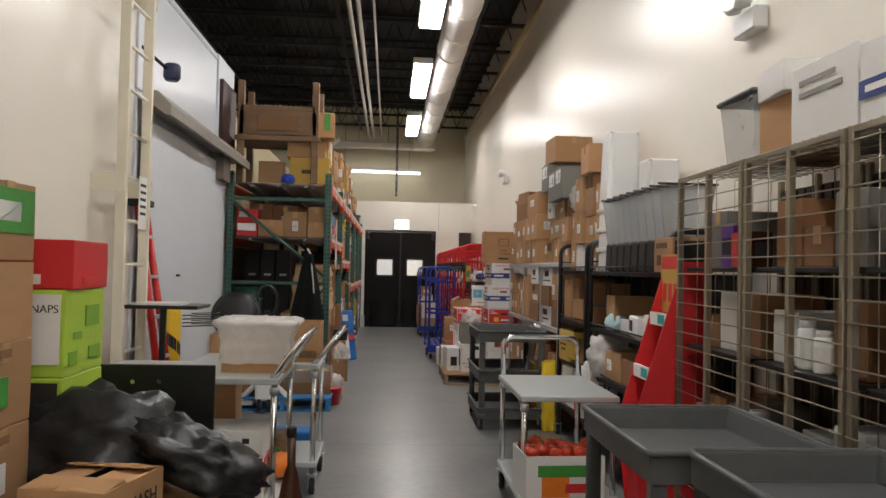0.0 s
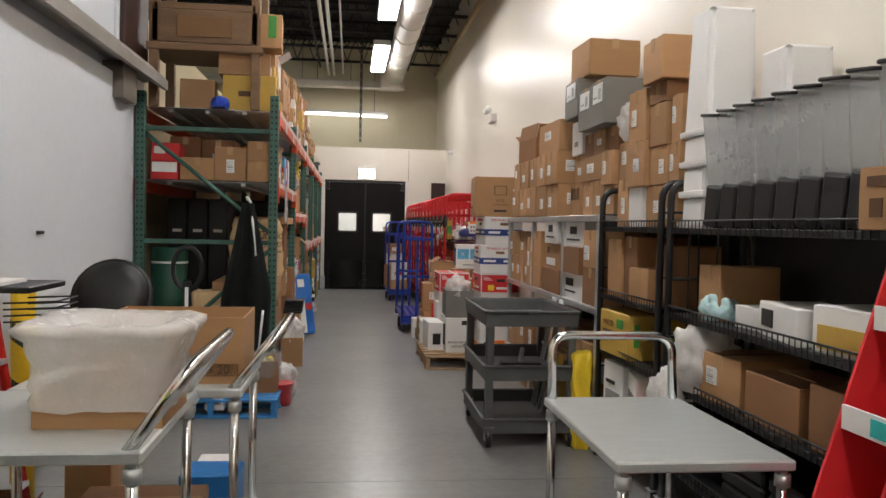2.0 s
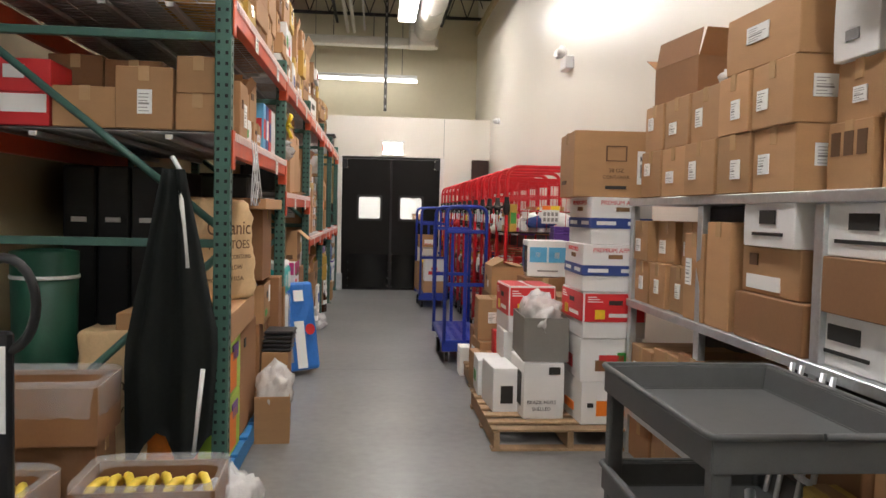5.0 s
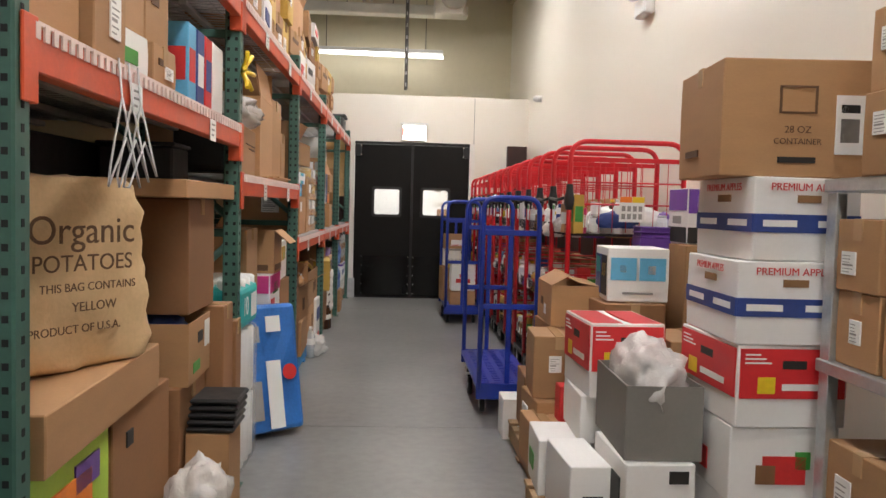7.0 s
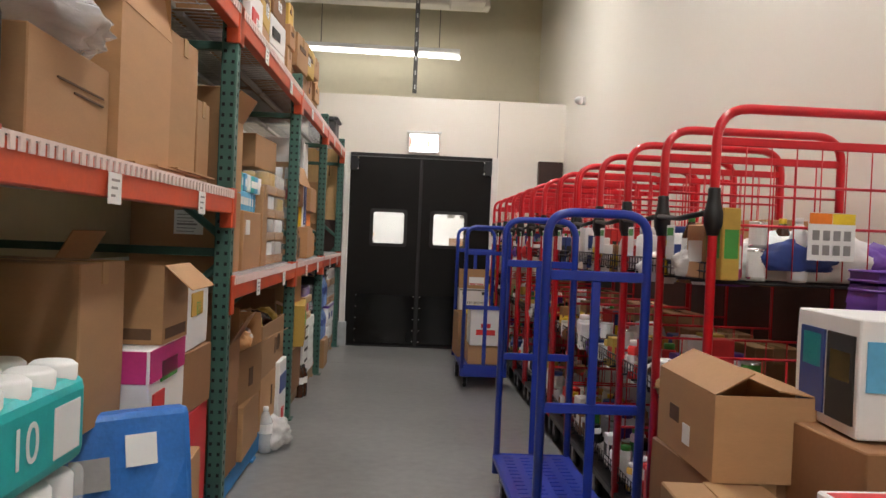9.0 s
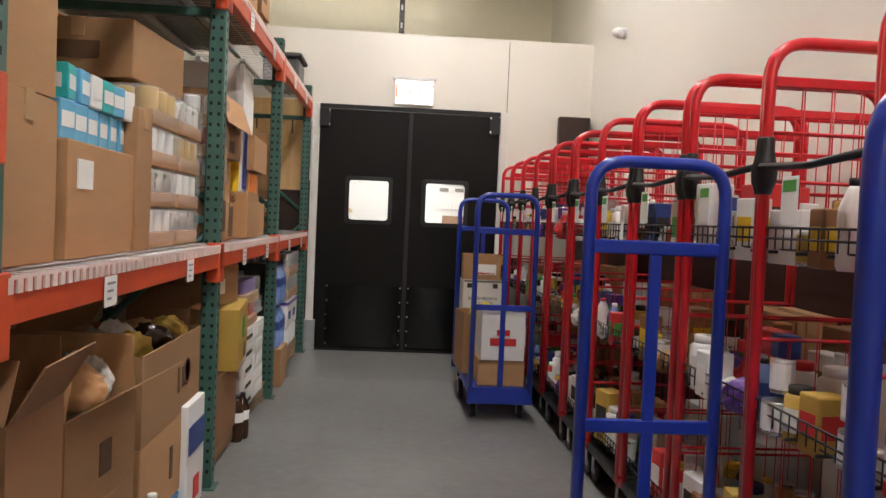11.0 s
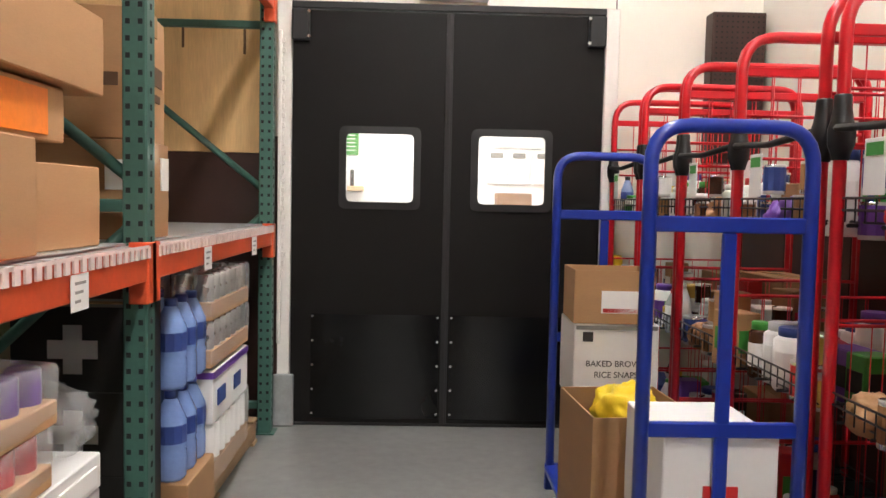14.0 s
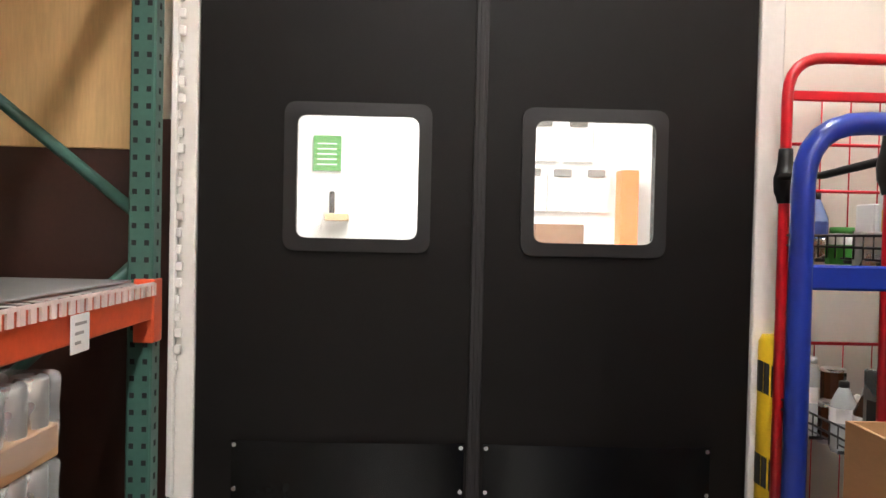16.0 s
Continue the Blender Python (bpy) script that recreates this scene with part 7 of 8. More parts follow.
for z in (0.141, 0.463):
    carton(-0.68, 11.36, z, 0.44, 0.56, 0.32, "lime", 0, prints=(("+x", 0.1, 0.75, 0.1, 0.75, M_ORNG), ("+x", 0.55, 0.85, 0.6, 0.85, M_PURPLE), ("-y", 0.1, 0.75, 0.1, 0.75, M_ORNG)), label="lime green squash carton with printed squash")
carton(-0.72, 11.62, 0.786, 0.56, 1.0, 0.16, "kraft", 2)
potato = sack(-0.68, 11.66, 0.948, 0.28, 0.47, 0.58, 3, None, "brown paper sack of organic potatoes with black print", (("+x", 0.184, -0.02, 0.42, 0.115, "Organic", M_INKB), ("+x", 0.186, -0.02, 0.325, 0.07, "POTATOES", M_INKB), ("+x", 0.184, 0.0, 0.255, 0.035, "THIS BAG CONTAINS", M_INKB), ("+x", 0.18, 0.02, 0.195, 0.04, "YELLOW", M_INKB), ("+x", 0.176, -0.04, 0.13, 0.035, "PRODUCT OF U.S.A.", M_INKB)))
potato.matrix_basis = pose(-0.67, 11.72, 0.948, 0, 0, -30)
carton(-0.72, 12.0, 0.141, 0.5, 0.6, 0.64, "dark", 0, prints=(("+x", 0.2, 0.3, 0.8, 0.88, M_INK),))
carton(-0.72, 12.66, 0.141, 0.5, 0.42, 0.556, "dark", 0)
open_carton(-0.7, 12.68, 0.7, 0.5, 0.42, 0.26, "kraft", 2, (None, None, None, None), prints=(("+x", 0.4, 0.62, 0.6, 0.78, M_INK), ("+x", 0.2, 0.5, 0.15, 0.32, M_GREENP), ("-y", 0.42, 0.58, 0.5, 0.75, M_GREENP), ("-y", 0.1, 0.2, 0.25, 0.5, M_GREENP), ("+x", 0.72, 0.95, 0.45, 0.9, M_LABEL)), label="open brown produce box with green print")
pouch(-0.62, 12.68, 0.82, 0.24, 2, M_NAVY, "small dark blue bag in the open box")
carton(-0.74, 12.79, 0.985, 0.54, 0.44, 0.49, "dark", 0, prints=(("-y", 0.2, 0.46, 0.58, 0.86, M_LABEL), ("-y", 0.22, 0.44, 0.8, 0.83, M_GREENP), ("-y", 0.23, 0.4, 0.66, 0.69, M_FINE), ("-y", 0.23, 0.36, 0.73, 0.75, M_FINE)), label="tall dark brown box with a white shipping label")
carton(-0.53, 13.02, 0.0, 0.26, 0.2, 0.98, "dark", 0, label="tall narrow brown carton standing by the rack")
carton(-0.5, 13.21, 0.0, 0.22, 0.15, 0.88, "dark", 2, label="tall narrow brown carton standing by the rack")
pk = thing("flat_carton", "long flat brown carton lying over the boxes", "box")
part("carton_body", bbox(-0.97, -0.42, 12.35, 13.22, 1.478, 1.55, 0.004), M_KRAFT, pk)
# added black block: stands in for the shaded void above the board
dk = thing("dark_crate", "low black block filling the dark gap over the board", "crate", group="dark crates")
part("body", bbox(-0.95, -0.62, 12.85, 13.12, 1.552, 1.71, 0.01), M_BLACKP, dk)
part("rim", bbox(-0.96, -0.61, 12.84, 13.13, 1.71, 1.728, 0.005), M_BLACKP, dk)
open_carton(-0.34, 12.2, 0.0, 0.22, 0.3, 0.3, "kraft", 5, (None, None, None, None), label="small brown box in the aisle edge")
film(-0.33, 12.2, 0.2, 0.22, 0.28, 0.3, 10)
bw = thing("bowl_stack", "stack of black plastic trays", "tray", pose(-0.36, 12.62, 0.0))
part("support_box", bbox(-0.1, 0.08, -0.12, 0.12, 0, 0.5, 0.004), M_KRAFT, bw)
for k in range(5):
    part("tray", bbox(-0.1 + 0.004 * k, 0.1 + 0.004 * k, -0.12, 0.12, 0.503 + k * 0.03, 0.525 + k * 0.03, 0.008), M_BLACKP, bw)

# ---- generic stacks: rows of boxes along the rack's front ----
def stack_row(y0, y1, z0, ztop, seed, depth=(0.4, 0.5), front=-0.46, mix=("kraft", "kraft", "kraft", "white", "dark", "ochre"), lean=0):
    r = random.Random(seed)
    y = y0
    while y < y1 - 0.16:
        w = min(r.choice((0.26, 0.32, 0.38, 0.46)), y1 - y)
        z = z0
        while z < ztop - 0.12:
            h = min(r.choice((0.16, 0.2, 0.26, 0.32)), ztop - z)
            d = r.uniform(*depth)
            st2 = r.choice(mix)
            pr = ()
            if st2 == "white":
                pr = (("+x", 0.1, 0.6, 0.3, 0.6, r.choice((M_NAVY, M_REDP, M_INK, M_GREENP))), ("-y", 0.1, 0.6, 0.3, 0.6, M_INK))
            elif r.random() < 0.6:
                pr = (("+x", 0.2, 0.2 + 0.5 * r.random() + 0.1, 0.55, 0.7, M_INKB), ("-y", 0.3, 0.7, 0.4, 0.55, M_INKB))
            f = front + r.uniform(-0.05, 0.015)
            args = (f - round(d, 2) / 2, y + w / 2, z, round(d, 2), round(w - 0.012, 2), round(h - 0.002, 3), st2, r.uniform(-4, 4))
            if z + h > ztop - 0.14 and r.random() < 0.4:
                open_carton(*args[:7], args[7], (r.uniform(40, 120), r.uniform(20, 110), 100, 60))
                z += h + 0.1
            else:
                carton(*args, paper=("+x",) if r.random() < 0.45 else (), prints=pr)
                z += h
        y += w + r.uniform(0.0, 0.03)
HZ = HIGH + 0.1195
# upper deck, all bays
stack_row(11.1, 13.2, HZ, HZ + 0.62, 21)
stack_row(13.35, 15.4, HZ, HZ + 0.78, 22)
stack_row(15.6, 17.6, HZ, HZ + 0.7, 23)
stack_row(17.75, 19.5, HZ, HZ + 0.5, 24)
tt = thing("storage_tote", "grey plastic tote with a lid on the rack top", "tote", pose(-0.62, 21.2, HZ))
part("body", bbox(-0.16, 0.16, -0.22, 0.22, 0, 0.26, 0.02), M_GREYP, tt)
part("lid", bbox(-0.19, 0.19, -0.25, 0.25, 0.262, 0.3, 0.012), M_GREYP, tt)
# first bay, upper level seen from its end
Z1 = LOW[0] + 0.1195
carton(-1.4, 11.2, Z1, 0.24, 0.3, 0.16, "red", 0, prints=(("-y", 0.05, 0.95, 0.4, 0.95, M_LABEL),))
carton(-1.4, 11.2, Z1 + 0.162, 0.24, 0.3, 0.16, "red", 2, prints=(("-y", 0.1, 0.5, 0.4, 0.8, M_LABEL),))
carton(-1.12, 11.22, Z1, 0.3, 0.34, 0.2, "kraft", 2)
carton(-0.83, 11.2, Z1, 0.27, 0.34, 0.3, "kraft", 0, paper=("-y",))
carton(-0.58, 11.25, Z1, 0.21, 0.4, 0.18, "kraft", 0)
carton(-0.58, 11.25, Z1 + 0.182, 0.21, 0.4, 0.18, "kraft", 1)
carton(-1.0, 11.62, Z1, 0.3, 0.36, 0.4, "dark", 0, paper=("-y",))
carton(-1.3, 11.62, Z1, 0.28, 0.36, 0.42, "dark", 0)
stack_row(11.48, 12.45, Z1, Z1 + 0.42, 31, (0.2, 0.26), mix=("kraft", "kraft", "white"))
stack_row(12.0, 12.7, Z1, Z1 + 0.42, 32, (0.3, 0.4), front=-0.75)
for k in range(3):
    packet(-0.52, 12.6 + k * 0.14, Z1, 0.1, 0.12, 0.34, (M_BLBOX, M_NAVY, M_REDP)[k], (M_REDP, M_LABEL, M_NAVY)[k])
carton(-0.6, 13.05, Z1, 0.26, 0.2, 0.34, "white", 0)
hang = thing("wire_hangers", "white wire hangers hooked on the beam", "hanger")
for k in range(3):
    y = 11.5 + 0.08 * k
    part("wire", sweep(bmesh.new(), [(-0.385, y, 1.86), (-0.375, y, 1.75), (-0.37, y - 0.1 - 0.03 * k, 1.56 - 0.03 * k), (-0.365, y - 0.13, 1.5), (-0.37, y + 0.02, 1.64), (-0.37, y + 0.14, 1.5 + 0.02 * k), (-0.375, y, 1.75)], 0.0035, 5), M_WIRE, hang)
yr = thing("yellow_ribbon", "yellow ribbon bow tied to the upright", "ribbon", pose(-0.4, 13.26, 2.12))
for k in range(6):
    a = k * 1.05
    part("ribbon_tail", sweep(bmesh.new(), [(0, 0, 0), (0.03, 0.06 * math.cos(a), 0.06 * math.sin(a)), (0.04, 0.12 * math.cos(a), 0.1 * math.sin(a))], 0.012, 5), M_YPLAS, yr)
# second bay
Z2 = LOW[1] + 0.1195
carton(-0.72, 13.82, Z2, 0.5, 0.58, 0.27, "kraft", 3, prints=(("+x", 0.3, 0.9, 0.64, 0.66, M_INKB), ("+x", 0.5, 0.9, 0.56, 0.58, M_INKB), ("-y", 0.5, 0.8, 0.64, 0.66, M_INKB)))
film(-0.68, 13.75, Z2 + 0.272, 0.56, 0.66, 0.2, 11, M_SHEET, "clear crumpled plastic film over a box", "plastic_film")
bk2 = thing("black_tub", "black plastic tub on the rack shelf", "tub", pose(-0.62, 13.42, Z2))
part("body", bbox(-0.14, 0.14, -0.1, 0.08, 0, 0.3, 0.03, 2), M_BLACKP, bk2)
open_carton(-0.72, 14.42, Z2, 0.5, 0.58, 0.5, "kraft", 2, (30, 100, 100, 110), label="large tall brown box with its flap up")
carton(-0.7, 14.9, Z2, 0.44, 0.34, 0.56, "kraft", -2)
carton(-0.66, 15.2, Z2, 0.36, 0.2, 0.36, "kraft", 0)
for k in range(3):
    fb = thing("flat_cardboard", "flattened cardboard sheet under the boxes", "cardboard", group="flat cardboard")
    part("sheet", bbox(-0.5 + 0.01 * k, -0.425 + 0.008 * k, 14.2 + 0.2 * k, 14.75 + 0.2 * k, Z2 + 0.001 + 0.008 * k, Z2 + 0.008 + 0.008 * k), M_KRAFT, fb)
pallet(-0.92, 14.4, 0.95, 2.1, M_BPAL, "blue pallet under the rack")
pr_blue = (("+x", 0.2, 0.9, 0.2, 0.75, M_LABEL), ("-y", 0.2, 0.9, 0.2, 0.75, M_LABEL))
carton(-0.8, 13.4, 0.141, 0.34, 0.2, 0.84, "dark", 0)
carton(-0.78, 13.4, 0.984, 0.34, 0.2, 0.3, "ochre", 0, prints=(("+x", 0.2, 0.8, 0.15, 0.5, M_LABEL), ("-y", 0.3, 0.8, 0.5, 0.8, M_GREENP)))
carton(-0.92, 13.75, 0.56, 0.4, 0.4, 0.72, "kraft", 0, prints=(("-y", 0.5, 0.8, 0.7, 0.8, M_INKB),))
carton(-0.95, 13.76, 0.141, 0.44, 0.42, 0.415, "kraft", 0)
tw = thing("paper_towel_pack", "teal wrapped pack of white paper towel rolls", "paper towels", pose(-0.55, 13.6, 0.78))
part("wrap", bbox(-0.14, 0.14, -0.26, 0.26, 0, 0.24, 0.04, 3), M_TEAL, tw)
for i in range(2):
    for j in range(4):
        part("roll_end", lathe(bmesh.new(), [(0.06, 0), (0.062, 0.09), (0.05, 0.1), (0.02, 0.09)], 14, -0.068 + 0.136 * i, -0.195 + 0.13 * j, 0.175), M_LABEL, tw)
words("10", 0.14, M_LABEL, tw, pose(0.142, -0.1, 0.12, *FACE["+x"]))
part("wrap_panel", bbox(0.14, 0.1425, 0.05, 0.2, 0.05, 0.18), M_LABEL, tw)
wp = thing("paper_roll_pack", "white wrapped pack of paper rolls on the floor", "paper towels", pose(-0.55, 13.6, 0.0))
for i in range(2):
    for j in range(4):
        for k in range(2):
            part("roll", lathe(bmesh.new(), [(0.055, 0), (0.063, 0.01), (0.063, 0.36), (0.055, 0.37)], 14, -0.066 + 0.132 * i, -0.192 + 0.128 * j, 0.01 + 0.38 * k), M_LABEL, wp)
bm = bbox(-0.142, 0.142, -0.268, 0.268, 0, 0.776, 0.03, 2)
bmesh.ops.subdivide_edges(bm, edges=[e for e in bm.edges if e.calc_length() > 0.1], cuts=5, use_grid_fill=True)
for v in bm.verts:
    v.co += v.normal * 0.006 * noise.noise(v.co * 16)
part("wrap", bm, M_CLEAR, wp, "crinkled clear wrap")
carton(-0.8, 14.66, 0.141, 0.4, 0.46, 0.546, "kraft", 0)
carton(-0.78, 14.2, 0.141, 0.42, 0.36, 0.64, "dark", 0)
carton(-0.74, 14.2, 0.783, 0.46, 0.38, 0.52, "kraft", 1, label="large plain brown carton behind the towel pack")
carton(-0.65, 14.67, 0.689, 0.42, 0.46, 0.3, "white", 1, prints=(("+x", 0.02, 0.98, 0.6, 0.98, M_PINK), ("-y", 0.02, 0.98, 0.6, 0.98, M_PINK), ("+x", 0.3, 0.75, 0.55, 0.8, M_GREENP), ("-y", 0.3, 0.75, 0.55, 0.8, M_GREENP), ("-y", 0.1, 0.45, 0.05, 0.45, M_REDP), ("+x", 0.1, 0.4, 0.05, 0.45, M_REDP)), label="white produce carton with a magenta band")
open_carton(-0.63, 14.72, 0.991, 0.4, 0.32, 0.29, "kraft", 0, (None, -40, None, 120), prints=(("+x", 0.1, 0.9, 0.06, 0.2, M_INKB), ("-y", 0.1, 0.9, 0.06, 0.2, M_INKB), ("-y", 0.1, 0.4, 0.28, 0.4, M_LABEL)), label="brown box with flaps standing open")
carton(-0.62, 15.1, 0.91, 0.34, 0.4, 0.28, "white", 2, prints=(("+x", 0.2, 0.7, 0.5, 0.85, M_YBOX), ("+x", 0.4, 0.6, 0.5, 0.7, M_GREENP)))
carton(-0.64, 15.1, 0.141, 0.4, 0.44, 0.5, "red", 2)
carton(-0.63, 15.1, 0.643, 0.38, 0.42, 0.264, "dark", -2)
bb = thing("blue_bag", "blue pet food bag leaning at the pallet", "bag", pose(-0.38, 14.16, 0.03, 0, -12, -52))
bm = bbox(-0.07, 0.07, -0.22, 0.22, 0, 0.8, 0.03, 2)
bmesh.ops.subdivide_edges(bm, edges=[e for e in bm.edges if e.calc_length() > 0.08], cuts=4, use_grid_fill=True)
for v in bm.verts:
    v.co.x += 0.02 * noise.noise(v.co * 8)
part("bag_body", bm, mat("blue_bag_film", (0.03, 0.16, 0.5), 0.35, vary=0.2, bump=0.4), bb)
for yy, zz, w, h in ((0.02, 0.02, 0.05, 0.42), (-0.12, 0.56, 0.06, 0.1), (0.04, 0.62, 0.05, 0.1), (-0.13, 0.08, 0.06, 0.24)):
    part("bag_print", bbox(0.085, 0.09, yy - w, yy + w, zz, zz + h), M_LABEL if w == 0.05 else M_FINE, bb)
part("bag_seal", lathe(bmesh.new(), [(0.05, 0), (0.05, 0.003)], 16), M_REDP, bb).matrix_basis = pose(0.088, 0.13, 0.36, 0, 90, 0)
carton(-0.46, 14.7, 0.0, 0.2, 0.5, 0.52, "kraft", 4, prints=(("+x", 0.35, 0.65, 0.15, 0.35, M_INKB),))
# third bay
Z3 = LOW[2] + 0.1195
pallet(-0.92, 16.55, 0.95, 2.0, M_BPAL, "blue pallet under the rack")
def can_tray(x, y, z, sx, sy, h, wrap, ends, label="shrink-wrapped tray of food cans"):
    c = thing("can_tray", label, "tray", pose(x, y, z), "wrapped can trays")
    part("tray", bbox(-sx / 2, sx / 2, -sy / 2, sy / 2, 0, h * 0.4, 0.004), M_KRAFT, c)
    nx, ny = max(2, int(sx / 0.09)), max(2, int(sy / 0.09))
    for i in range(nx):
        for j in range(ny):
            if i < nx - 1 and 0 < j < ny - 1:
                continue
            part("can", lathe(bmesh.new(), [(0.038, 0), (0.041, 0.004), (0.041, h - 0.016), (0.035, h - 0.008), (0.035, h - 0.01)], 10), wrap, c).matrix_basis = pose(-sx / 2 + (i + 0.5) * sx / nx, -sy / 2 + (j + 0.5) * sy / ny, 0.004)
    bm = bbox(-sx / 2 - 0.006, sx / 2 + 0.006, -sy / 2 - 0.006, sy / 2 + 0.006, h * 0.05, h + 0.004, 0.02, 2)
    bmesh.ops.subdivide_edges(bm, edges=[e for e in bm.edges if e.calc_length() > 0.06], cuts=4, use_grid_fill=True)
    for v in bm.verts:
        v.co += v.normal * 0.008 * noise.noise(v.co * 18 + Vector((x, y, z)))
    part("shrink_wrap", bm, M_CLEAR, c, "crinkled clear shrink wrap")
    return c
for k, (y, n) in enumerate(((16.98, 4), (17.37, 4))):
    for q in range(n):
        can_tray(-0.66, y + 0.01 * q, Z3 + 0.002 + q * 0.155, 0.36, 0.34, 0.15, (M_LABEL, M_CAN, M_LABEL, M_YBOX, M_CAN)[(q + k) % 5], True)
for i in range(5):
    pouch(-0.62 + 0.08 * (i % 2), 16.2 + 0.08 * i, 0.72, 0.2, 1 + i % 4, (M_LABEL, M_KRAFT, M_YBOX, M_FILM, M_LABEL)[i])
carton(-0.66, 15.78, 0.141, 0.44, 0.4, 0.36, "dark", 0)
open_carton(-0.64, 15.78, 0.505, 0.42, 0.38, 0.34, "dark", 4, (120, 60, 100, 40))
bottle(-0.42, 16.75, 0.0, 0.045, 0.3, M_CLBOT, M_LABEL)
film(-0.4, 16.9, 0.0, 0.24, 0.3, 0.2, 12)
# kraft boxes and blue packs before the can trays
carton(-0.68, 15.74, Z3, 0.46, 0.36, 0.42, "kraft", 2, paper=("-y",))
open_carton(-0.68, 15.74, Z3 + 0.423, 0.44, 0.34, 0.36, "kraft", -3, (100, 60, None, 110))
carton(-0.68, 16.28, Z3, 0.44, 0.6, 0.33, "kraft", 2, paper=("-y",), prints=(("+x", 0.1, 0.3, 0.6, 0.85, M_LABEL), ("-y", 0.6, 0.9, 0.6, 0.85, M_LABEL)), label="large brown carton with white paper stickers")
for k in range(6):
    packet(-0.56 - 0.005 * k, 16.06 + 0.1 * k, Z3 + 0.333, 0.16, 0.09, 0.11, M_BLBOX, M_LABEL, 3 * k - 6, "small blue boxed food packet")
    packet(-0.56, 16.08 + 0.1 * k, Z3 + 0.4445, 0.15, 0.085, 0.1, (M_TEAL, M_BLBOX, M_LABEL)[k % 3], M_LABEL, 8 - 4 * k, "small teal boxed food packet")
carton(-0.66, 16.67, Z3, 0.4, 0.16, 0.5, "kraft", 0)
carton(-0.76, 17.15, Z3 + 0.64, 0.42, 0.56, 0.22, "kraft", -4, prints=(("-y", 0.2, 0.7, 0.3, 0.6, M_INKB),))
# big open boxes on the pallet
carton(-0.7, 17.12, 0.141, 0.5, 0.86, 0.33, "kraft", 0, prints=(("+x", 0.45, 0.49, 0.3, 0.7, M_INKB), ("-y", 0.4, 0.6, 0.4, 0.7, M_INKB)))
big = open_carton(-0.7, 17.12, 0.473, 0.5, 0.86, 0.34, "kraft", 0, (None, None, None, 120), prints=(("+x", 0.56, 0.6, 0.3, 0.62, M_INKB), ("+x", 0.64, 0.7, 0.34, 0.6, M_INKB)), label="wide open brown box with mixed packets inside")
part("round_logo", lathe(bmesh.new(), [(0.045, 0), (0.045, 0.002), (0.06, 0.002), (0.06, 0)], 20), M_INKB, big).matrix_basis = pose(0.2512, 0.2, 0.17, 0, 90, 0)
for k in range(9):
    pouch(-0.76 + 0.09 * (k % 3), 16.8 + 0.08 * k, 0.74, 0.18, 1 + k % 4, (M_LABEL, M_KRAFT, M_YBOX, M_FILM, M_LABEL, M_BROWNBT)[k % 6])
carton(-0.66, 16.3, 0.141, 0.46, 0.56, 0.3, "kraft", 2)
open_carton(-0.66, 16.3, 0.443, 0.44, 0.5, 0.3, "kraft", -4, (110, 30, 100, 20), prints=(("+x", 0.45, 0.62, 0.25, 0.6, M_INKB),), label="open brown box with a bent flap")
film(-0.66, 16.3, 0.5, 0.36, 0.4, 0.26, 16)
for q in range(3):
    can_tray(-0.53, 17.82, Z3 + 0.265 + 0.152 * q, 0.2, 0.18, 0.15, (M_LABEL, M_REDP, M_LABEL)[q], True, "shrink-wrapped tray of small cups")
# fourth bay
carton(-0.62, 18.03, Z3, 0.36, 0.26, 0.2, "kraft", 0, prints=(("+x", 0.55, 0.9, 0.1, 0.9, M_INKB), ("-y", 0.6, 0.9, 0.1, 0.9, M_INKB)))
carton(-0.6, 17.8, Z3, 0.36, 0.16, 0.26, "kraft", 0, prints=(("+x", 0.2, 0.8, 0.2, 0.8, M_INKB),))
carton(-0.72, 18.32, Z3, 0.4, 0.3, 0.44, "kraft", 2)
carton(-0.78, 18.05, Z3 + 0.202, 0.44, 0.24, 0.24, "kraft", 0)
open_carton(-0.68, 18.15, Z3 + 0.445, 0.42, 0.66, 0.32, "kraft", 0, (None, -70, None, 100), prints=(("+x", 0.1, 0.42, 0.62, 0.86, M_INKB), ("+x", 0.5, 0.7, 0.1, 0.3, M_INKB), ("-y", 0.1, 0.35, 0.62, 0.86, M_INKB), ("-y", 0.6, 0.78, 0.08, 0.22, M_INKB), ("-y", 0.8, 0.95, 0.08, 0.22, M_INKB)), text=(("+x", 0.7, 0.8, 0.045, "PUFFINS", M_INKB), ("+x", 0.72, 0.68, 0.045, "PEANUT BUTTER", M_INKB), ("+x", 0.66, 0.56, 0.045, "CORN", M_INKB)), label="large brown cereal box with a heart print and open flap")

carton(-0.6, 18.73, Z3, 0.34, 0.48, 0.27, "kraft", 2, text=(("-y", 0.5, 0.85, 0.05, "BOTTLES", M_INKB),))
carton(-0.62, 18.6, Z3 + 0.273, 0.3, 0.14, 0.38, "white", 0, prints=(("-y", 0.0, 0.95, 0.0, 0.85, M_YPLAS), ("+x", 0.1, 0.9, 0.05, 0.95, M_NAVY), ("+x", 0.35, 0.65, 0.1, 0.9, M_LABEL)), label="tall yellow and navy printed carton")
carton(-0.66, 19.2, Z3, 0.36, 0.42, 0.22, "kraft", -3)
carton(-0.66, 18.98, Z3 + 0.273, 0.34, 0.5, 0.14, "kraft", 0, prints=(("+x", 0.3, 0.8, 0.1, 0.9, M_ORNG),))
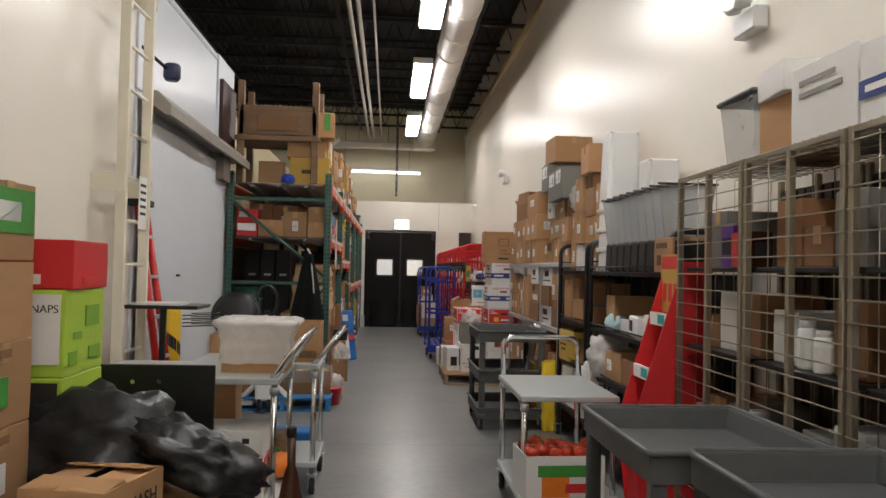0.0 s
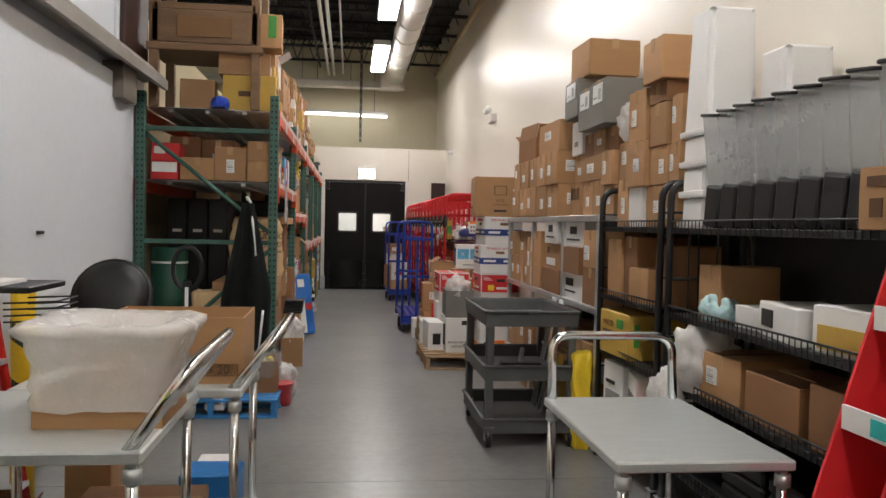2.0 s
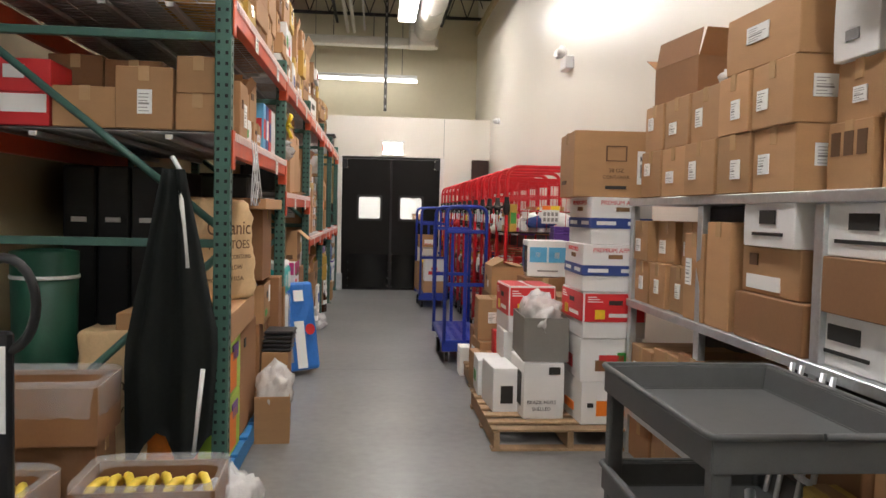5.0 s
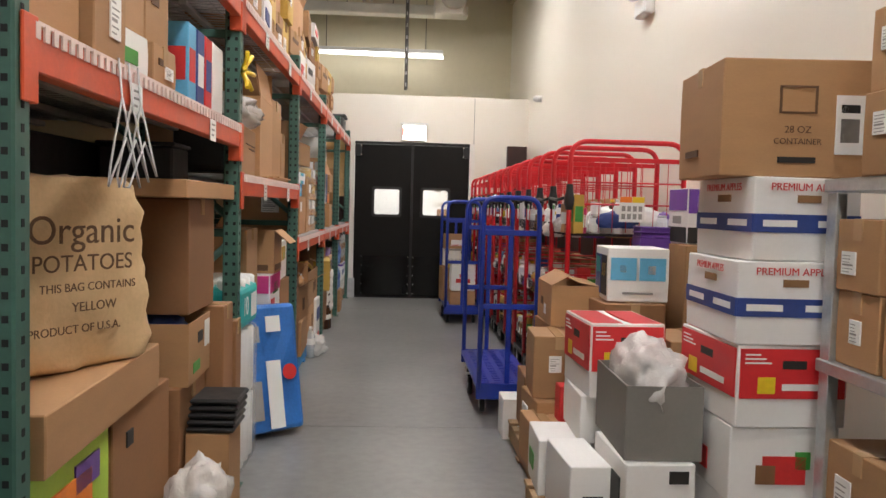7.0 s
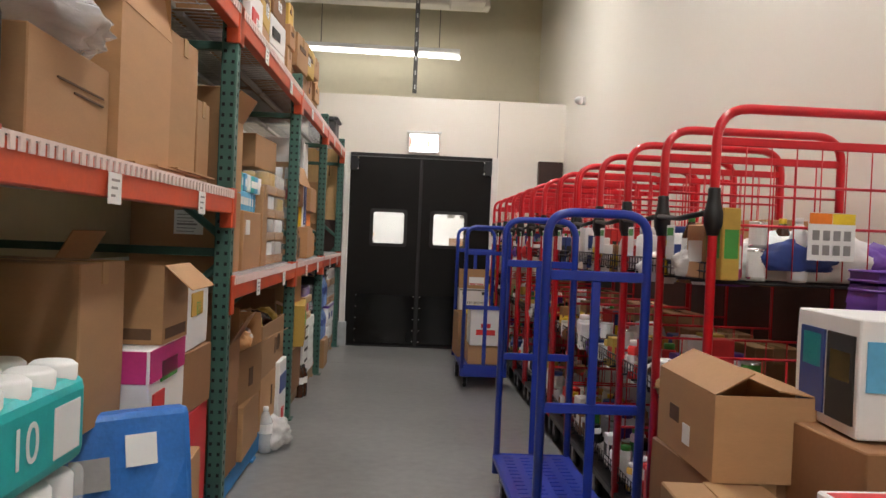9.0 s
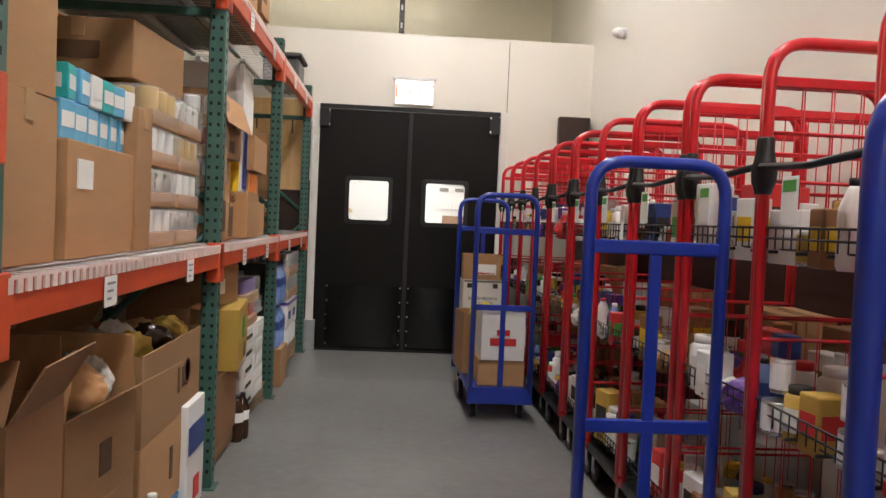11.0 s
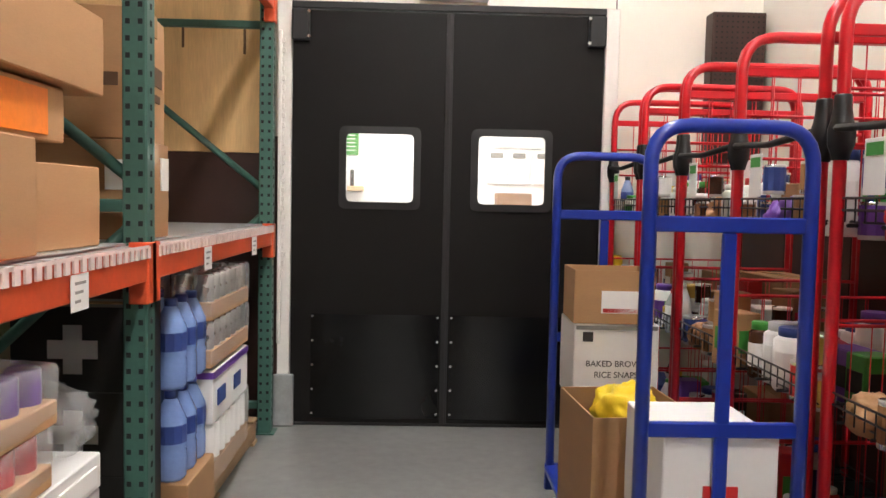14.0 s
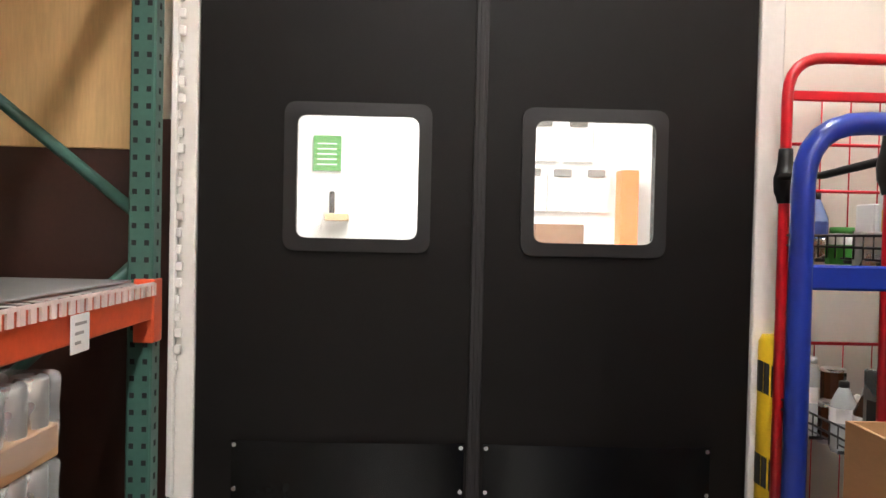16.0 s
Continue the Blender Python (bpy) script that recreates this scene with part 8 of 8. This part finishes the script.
carton(-0.64, 19.12, Z3 + 0.42, 0.36, 0.62, 0.22, "kraft", 2, text=(("-y", 0.5, 0.2, 0.05, "20 CT", M_INK), ("-y", 0.3, 0.82, 0.06, "GILE", M_INK)), label="long brown carton lettered twenty count")
open_carton(-0.72, 18.95, Z3 + 0.655, 0.4, 0.5, 0.24, "white", 3, (100, 100, 100, 100))
pallet(-0.92, 18.68, 0.95, 1.75, M_WOOD, "worn wooden pallet under the rack")
carton(-0.64, 18.02, 0.141, 0.44, 0.6, 0.36, "dark", 0)
carton(-0.6, 18.3, 0.505, 0.42, 0.62, 0.33, "ochre", 6, prints=(("+x", 0.4, 0.55, 0.45, 0.8, M_GREENP), ("-y", 0.15, 0.55, 0.12, 0.22, M_INKB), ("+x", 0.6, 0.7, 0.05, 0.3, M_INKB)), label="tan carton with a green seal print")
open_carton(-0.72, 17.9, 0.505, 0.3, 0.3, 0.36, "dark", 6, (70, -20, 100, 60))
open_carton(-0.68, 18.25, 0.84, 0.4, 0.44, 0.2, "kraft", -8, (70, 110, 130, 40), prints=(("+x", 0.2, 0.5, 0.3, 0.7, M_LABEL),))
for q in range(5):
    carton(-0.6, 18.75, 0.141 + q * 0.1, 0.34, 0.3, 0.099, "white", RND.uniform(-2, 2), prints=(("-y", 0.1, 0.7, 0.2, 0.6, M_LABEL), ("+x", 0.2, 0.8, 0.3, 0.5, M_INK)))
    carton(-0.6, 19.12, 0.141 + q * 0.1, 0.34, 0.36, 0.099, "white", RND.uniform(-2, 2), prints=(("+x", 0.3, 0.9, 0.2, 0.7, M_LABEL),))
can_tray(-0.6, 18.82, 0.645, 0.34, 0.4, 0.14, M_REDP, True)
can_tray(-0.6, 18.84, 0.79, 0.34, 0.42, 0.15, M_PURPLE, True)
film(-0.6, 19.25, 0.645, 0.3, 0.3, 0.2, 15, M_CLEAR, "clear film over wrapped cans", "plastic_film")
bottle(-0.42, 18.55, 0.0, 0.04, 0.28, M_BROWNBT, M_INK)
bottle(-0.44, 18.48, 0.0, 0.04, 0.28, M_BROWNBT, M_INK)
carton(-0.46, 17.4, 0.0, 0.08, 0.3, 0.5, "white", 0, prints=(("+x", 0.05, 0.95, 0.55, 0.8, M_NAVY), ("+x", 0.4, 0.7, 0.1, 0.3, M_REDP)))
# fifth bay
pallet(-0.92, 20.6, 0.95, 1.7, M_WOOD, "worn wooden pallet under the rack")
for q in range(3):
    c5 = carton(-0.68, 19.82, 0.141 + q * 0.28, 0.4, 0.22, 0.278, "grey", 0, prints=(("-y", 0.0, 1.0, 0.0, 1.0, M_INK), ("+x", 0.0, 1.0, 0.0, 1.0, M_INK)), label="black printed carton on the pallet")
    cross2 = part("cross_print", bbox(-0.03, 0.03, -0.122, -0.1185, 0.06, 0.22), M_LABEL, c5)
    part("cross_print", bbox(-0.08, 0.08, -0.1222, -0.1187, 0.11, 0.17), M_LABEL, c5)
carton(-0.54, 20.15, 0.0, 0.3, 0.36, 0.3, "kraft", 0)
for lv in (0.302, 0.642):
    for i in range(2):
        for j in range(3):
            bottle(-0.6 + 0.13 * i, 20.03 + 0.125 * j, lv, 0.058, 0.335, M_WATER, M_NAVY, "large blue water bottle")
carton(-0.66, 21.22, 0.141, 0.36, 0.3, 0.2, "grey", 0)
can_tray(-0.58, 20.66, 0.141, 0.36, 0.66, 0.26, M_LABEL, True, "wrapped white tray of drink cans")
bx = carton(-0.58, 20.66, 0.41, 0.36, 0.62, 0.22, "white", 0, prints=(("+x", 0.0, 1.0, 0.86, 0.98, M_PURPLE), ("-y", 0.0, 1.0, 0.86, 0.98, M_PURPLE), ("-y", 0.5, 0.85, 0.3, 0.6, M_NAVY), ("+x", 0.1, 0.3, 0.3, 0.6, M_NAVY), ("+x", 0.55, 0.75, 0.3, 0.6, M_NAVY)), label="white drink carton with purple band and berry print")
for q in range(2):
    can_tray(-0.58, 20.66, 0.645 + 0.195 * q, 0.36, 0.66, 0.19, M_CAN, True, "wrapped tray of silver drink cans")
carton(-0.64, 19.83, Z3, 0.36, 0.28, 0.32, "kraft", 0, prints=(("-y", 0.7, 0.9, 0.5, 0.8, M_LABEL), ("+x", 0.7, 0.95, 0.5, 0.85, M_LABEL)))
carton(-0.66, 19.84, Z3 + 0.322, 0.38, 0.3, 0.42, "kraft", 6, prints=(("+x", 0.2, 0.8, 0.45, 0.6, M_INKB), ("+x", 0.3, 0.7, 0.32, 0.38, M_INKB), ("-y", 0.2, 0.8, 0.4, 0.5, M_INKB)), label="brown snack carton with dark lettering bars")
carton(-0.8, 20.2, Z3, 0.36, 0.36, 0.2, "kraft", 0)
carton(-0.8, 20.21, Z3 + 0.202, 0.36, 0.36, 0.25, "lime", 0, prints=(("+x", 0.2, 0.5, 0.3, 0.7, M_LABEL), ("+x", 0.6, 0.9, 0.3, 0.7, M_LABEL), ("-y", 0.2, 0.5, 0.3, 0.7, M_LABEL)))
carton(-0.82, 20.2, Z3 + 0.454, 0.36, 0.34, 0.3, "white", 2, prints=(("+x", 0.3, 0.8, 0.4, 0.8, M_GREENP), ("-y", 0.3, 0.8, 0.4, 0.8, M_GREENP)))
# old wooden cabinet and clutter on the rack's top, by its end
wt = thing("wooden_stand", "old brown wooden stand on top of the rack", "furniture")
for x in (-1.5, -0.62):
    for y in (11.06, 11.7):
        part("leg", bbox(x - 0.04, x + 0.04, y - 0.04, y + 0.04, HZ + 0.0, 3.72, 0.006), M_OLDW, wt)
part("shelf", bbox(-1.56, -0.56, 11.0, 11.76, 3.0, 3.06, 0.006), M_OLDW, wt)
part("apron_rail", bbox(-1.52, -0.6, 11.02, 11.05, 3.07, 3.36, 0.006), M_OLDW, wt)
part("panel", bbox(-1.3, -0.82, 11.005, 11.019, 3.12, 3.3, 0.003), M_KIN, wt)
part("top_rail", bbox(-1.5, -0.62, 11.02, 11.06, 3.36, 3.42, 0.006), M_OLDW, wt)
carton(-1.15, 11.28, HZ, 0.3, 0.3, 0.27, "kraft", 4)
cap = thing("baseball_cap", "blue cap lying between the boxes", "cap", pose(-0.93, 11.08, HZ))
part("crown", crumple(0.16, 0.14, 0.12, 21, amp=0.08), mat("blue_cloth", (0.02, 0.07, 0.5), 0.7), cap)
part("brim", bbox(-0.06, 0.06, -0.12, -0.04, 0.0, 0.012, 0.004), M_NAVY, cap)
carton(-0.5, 11.2, 3.062, 0.2, 0.3, 0.3, "kraft", 3, prints=(("-y", 0.4, 0.75, 0.3, 0.95, M_GREENP),))
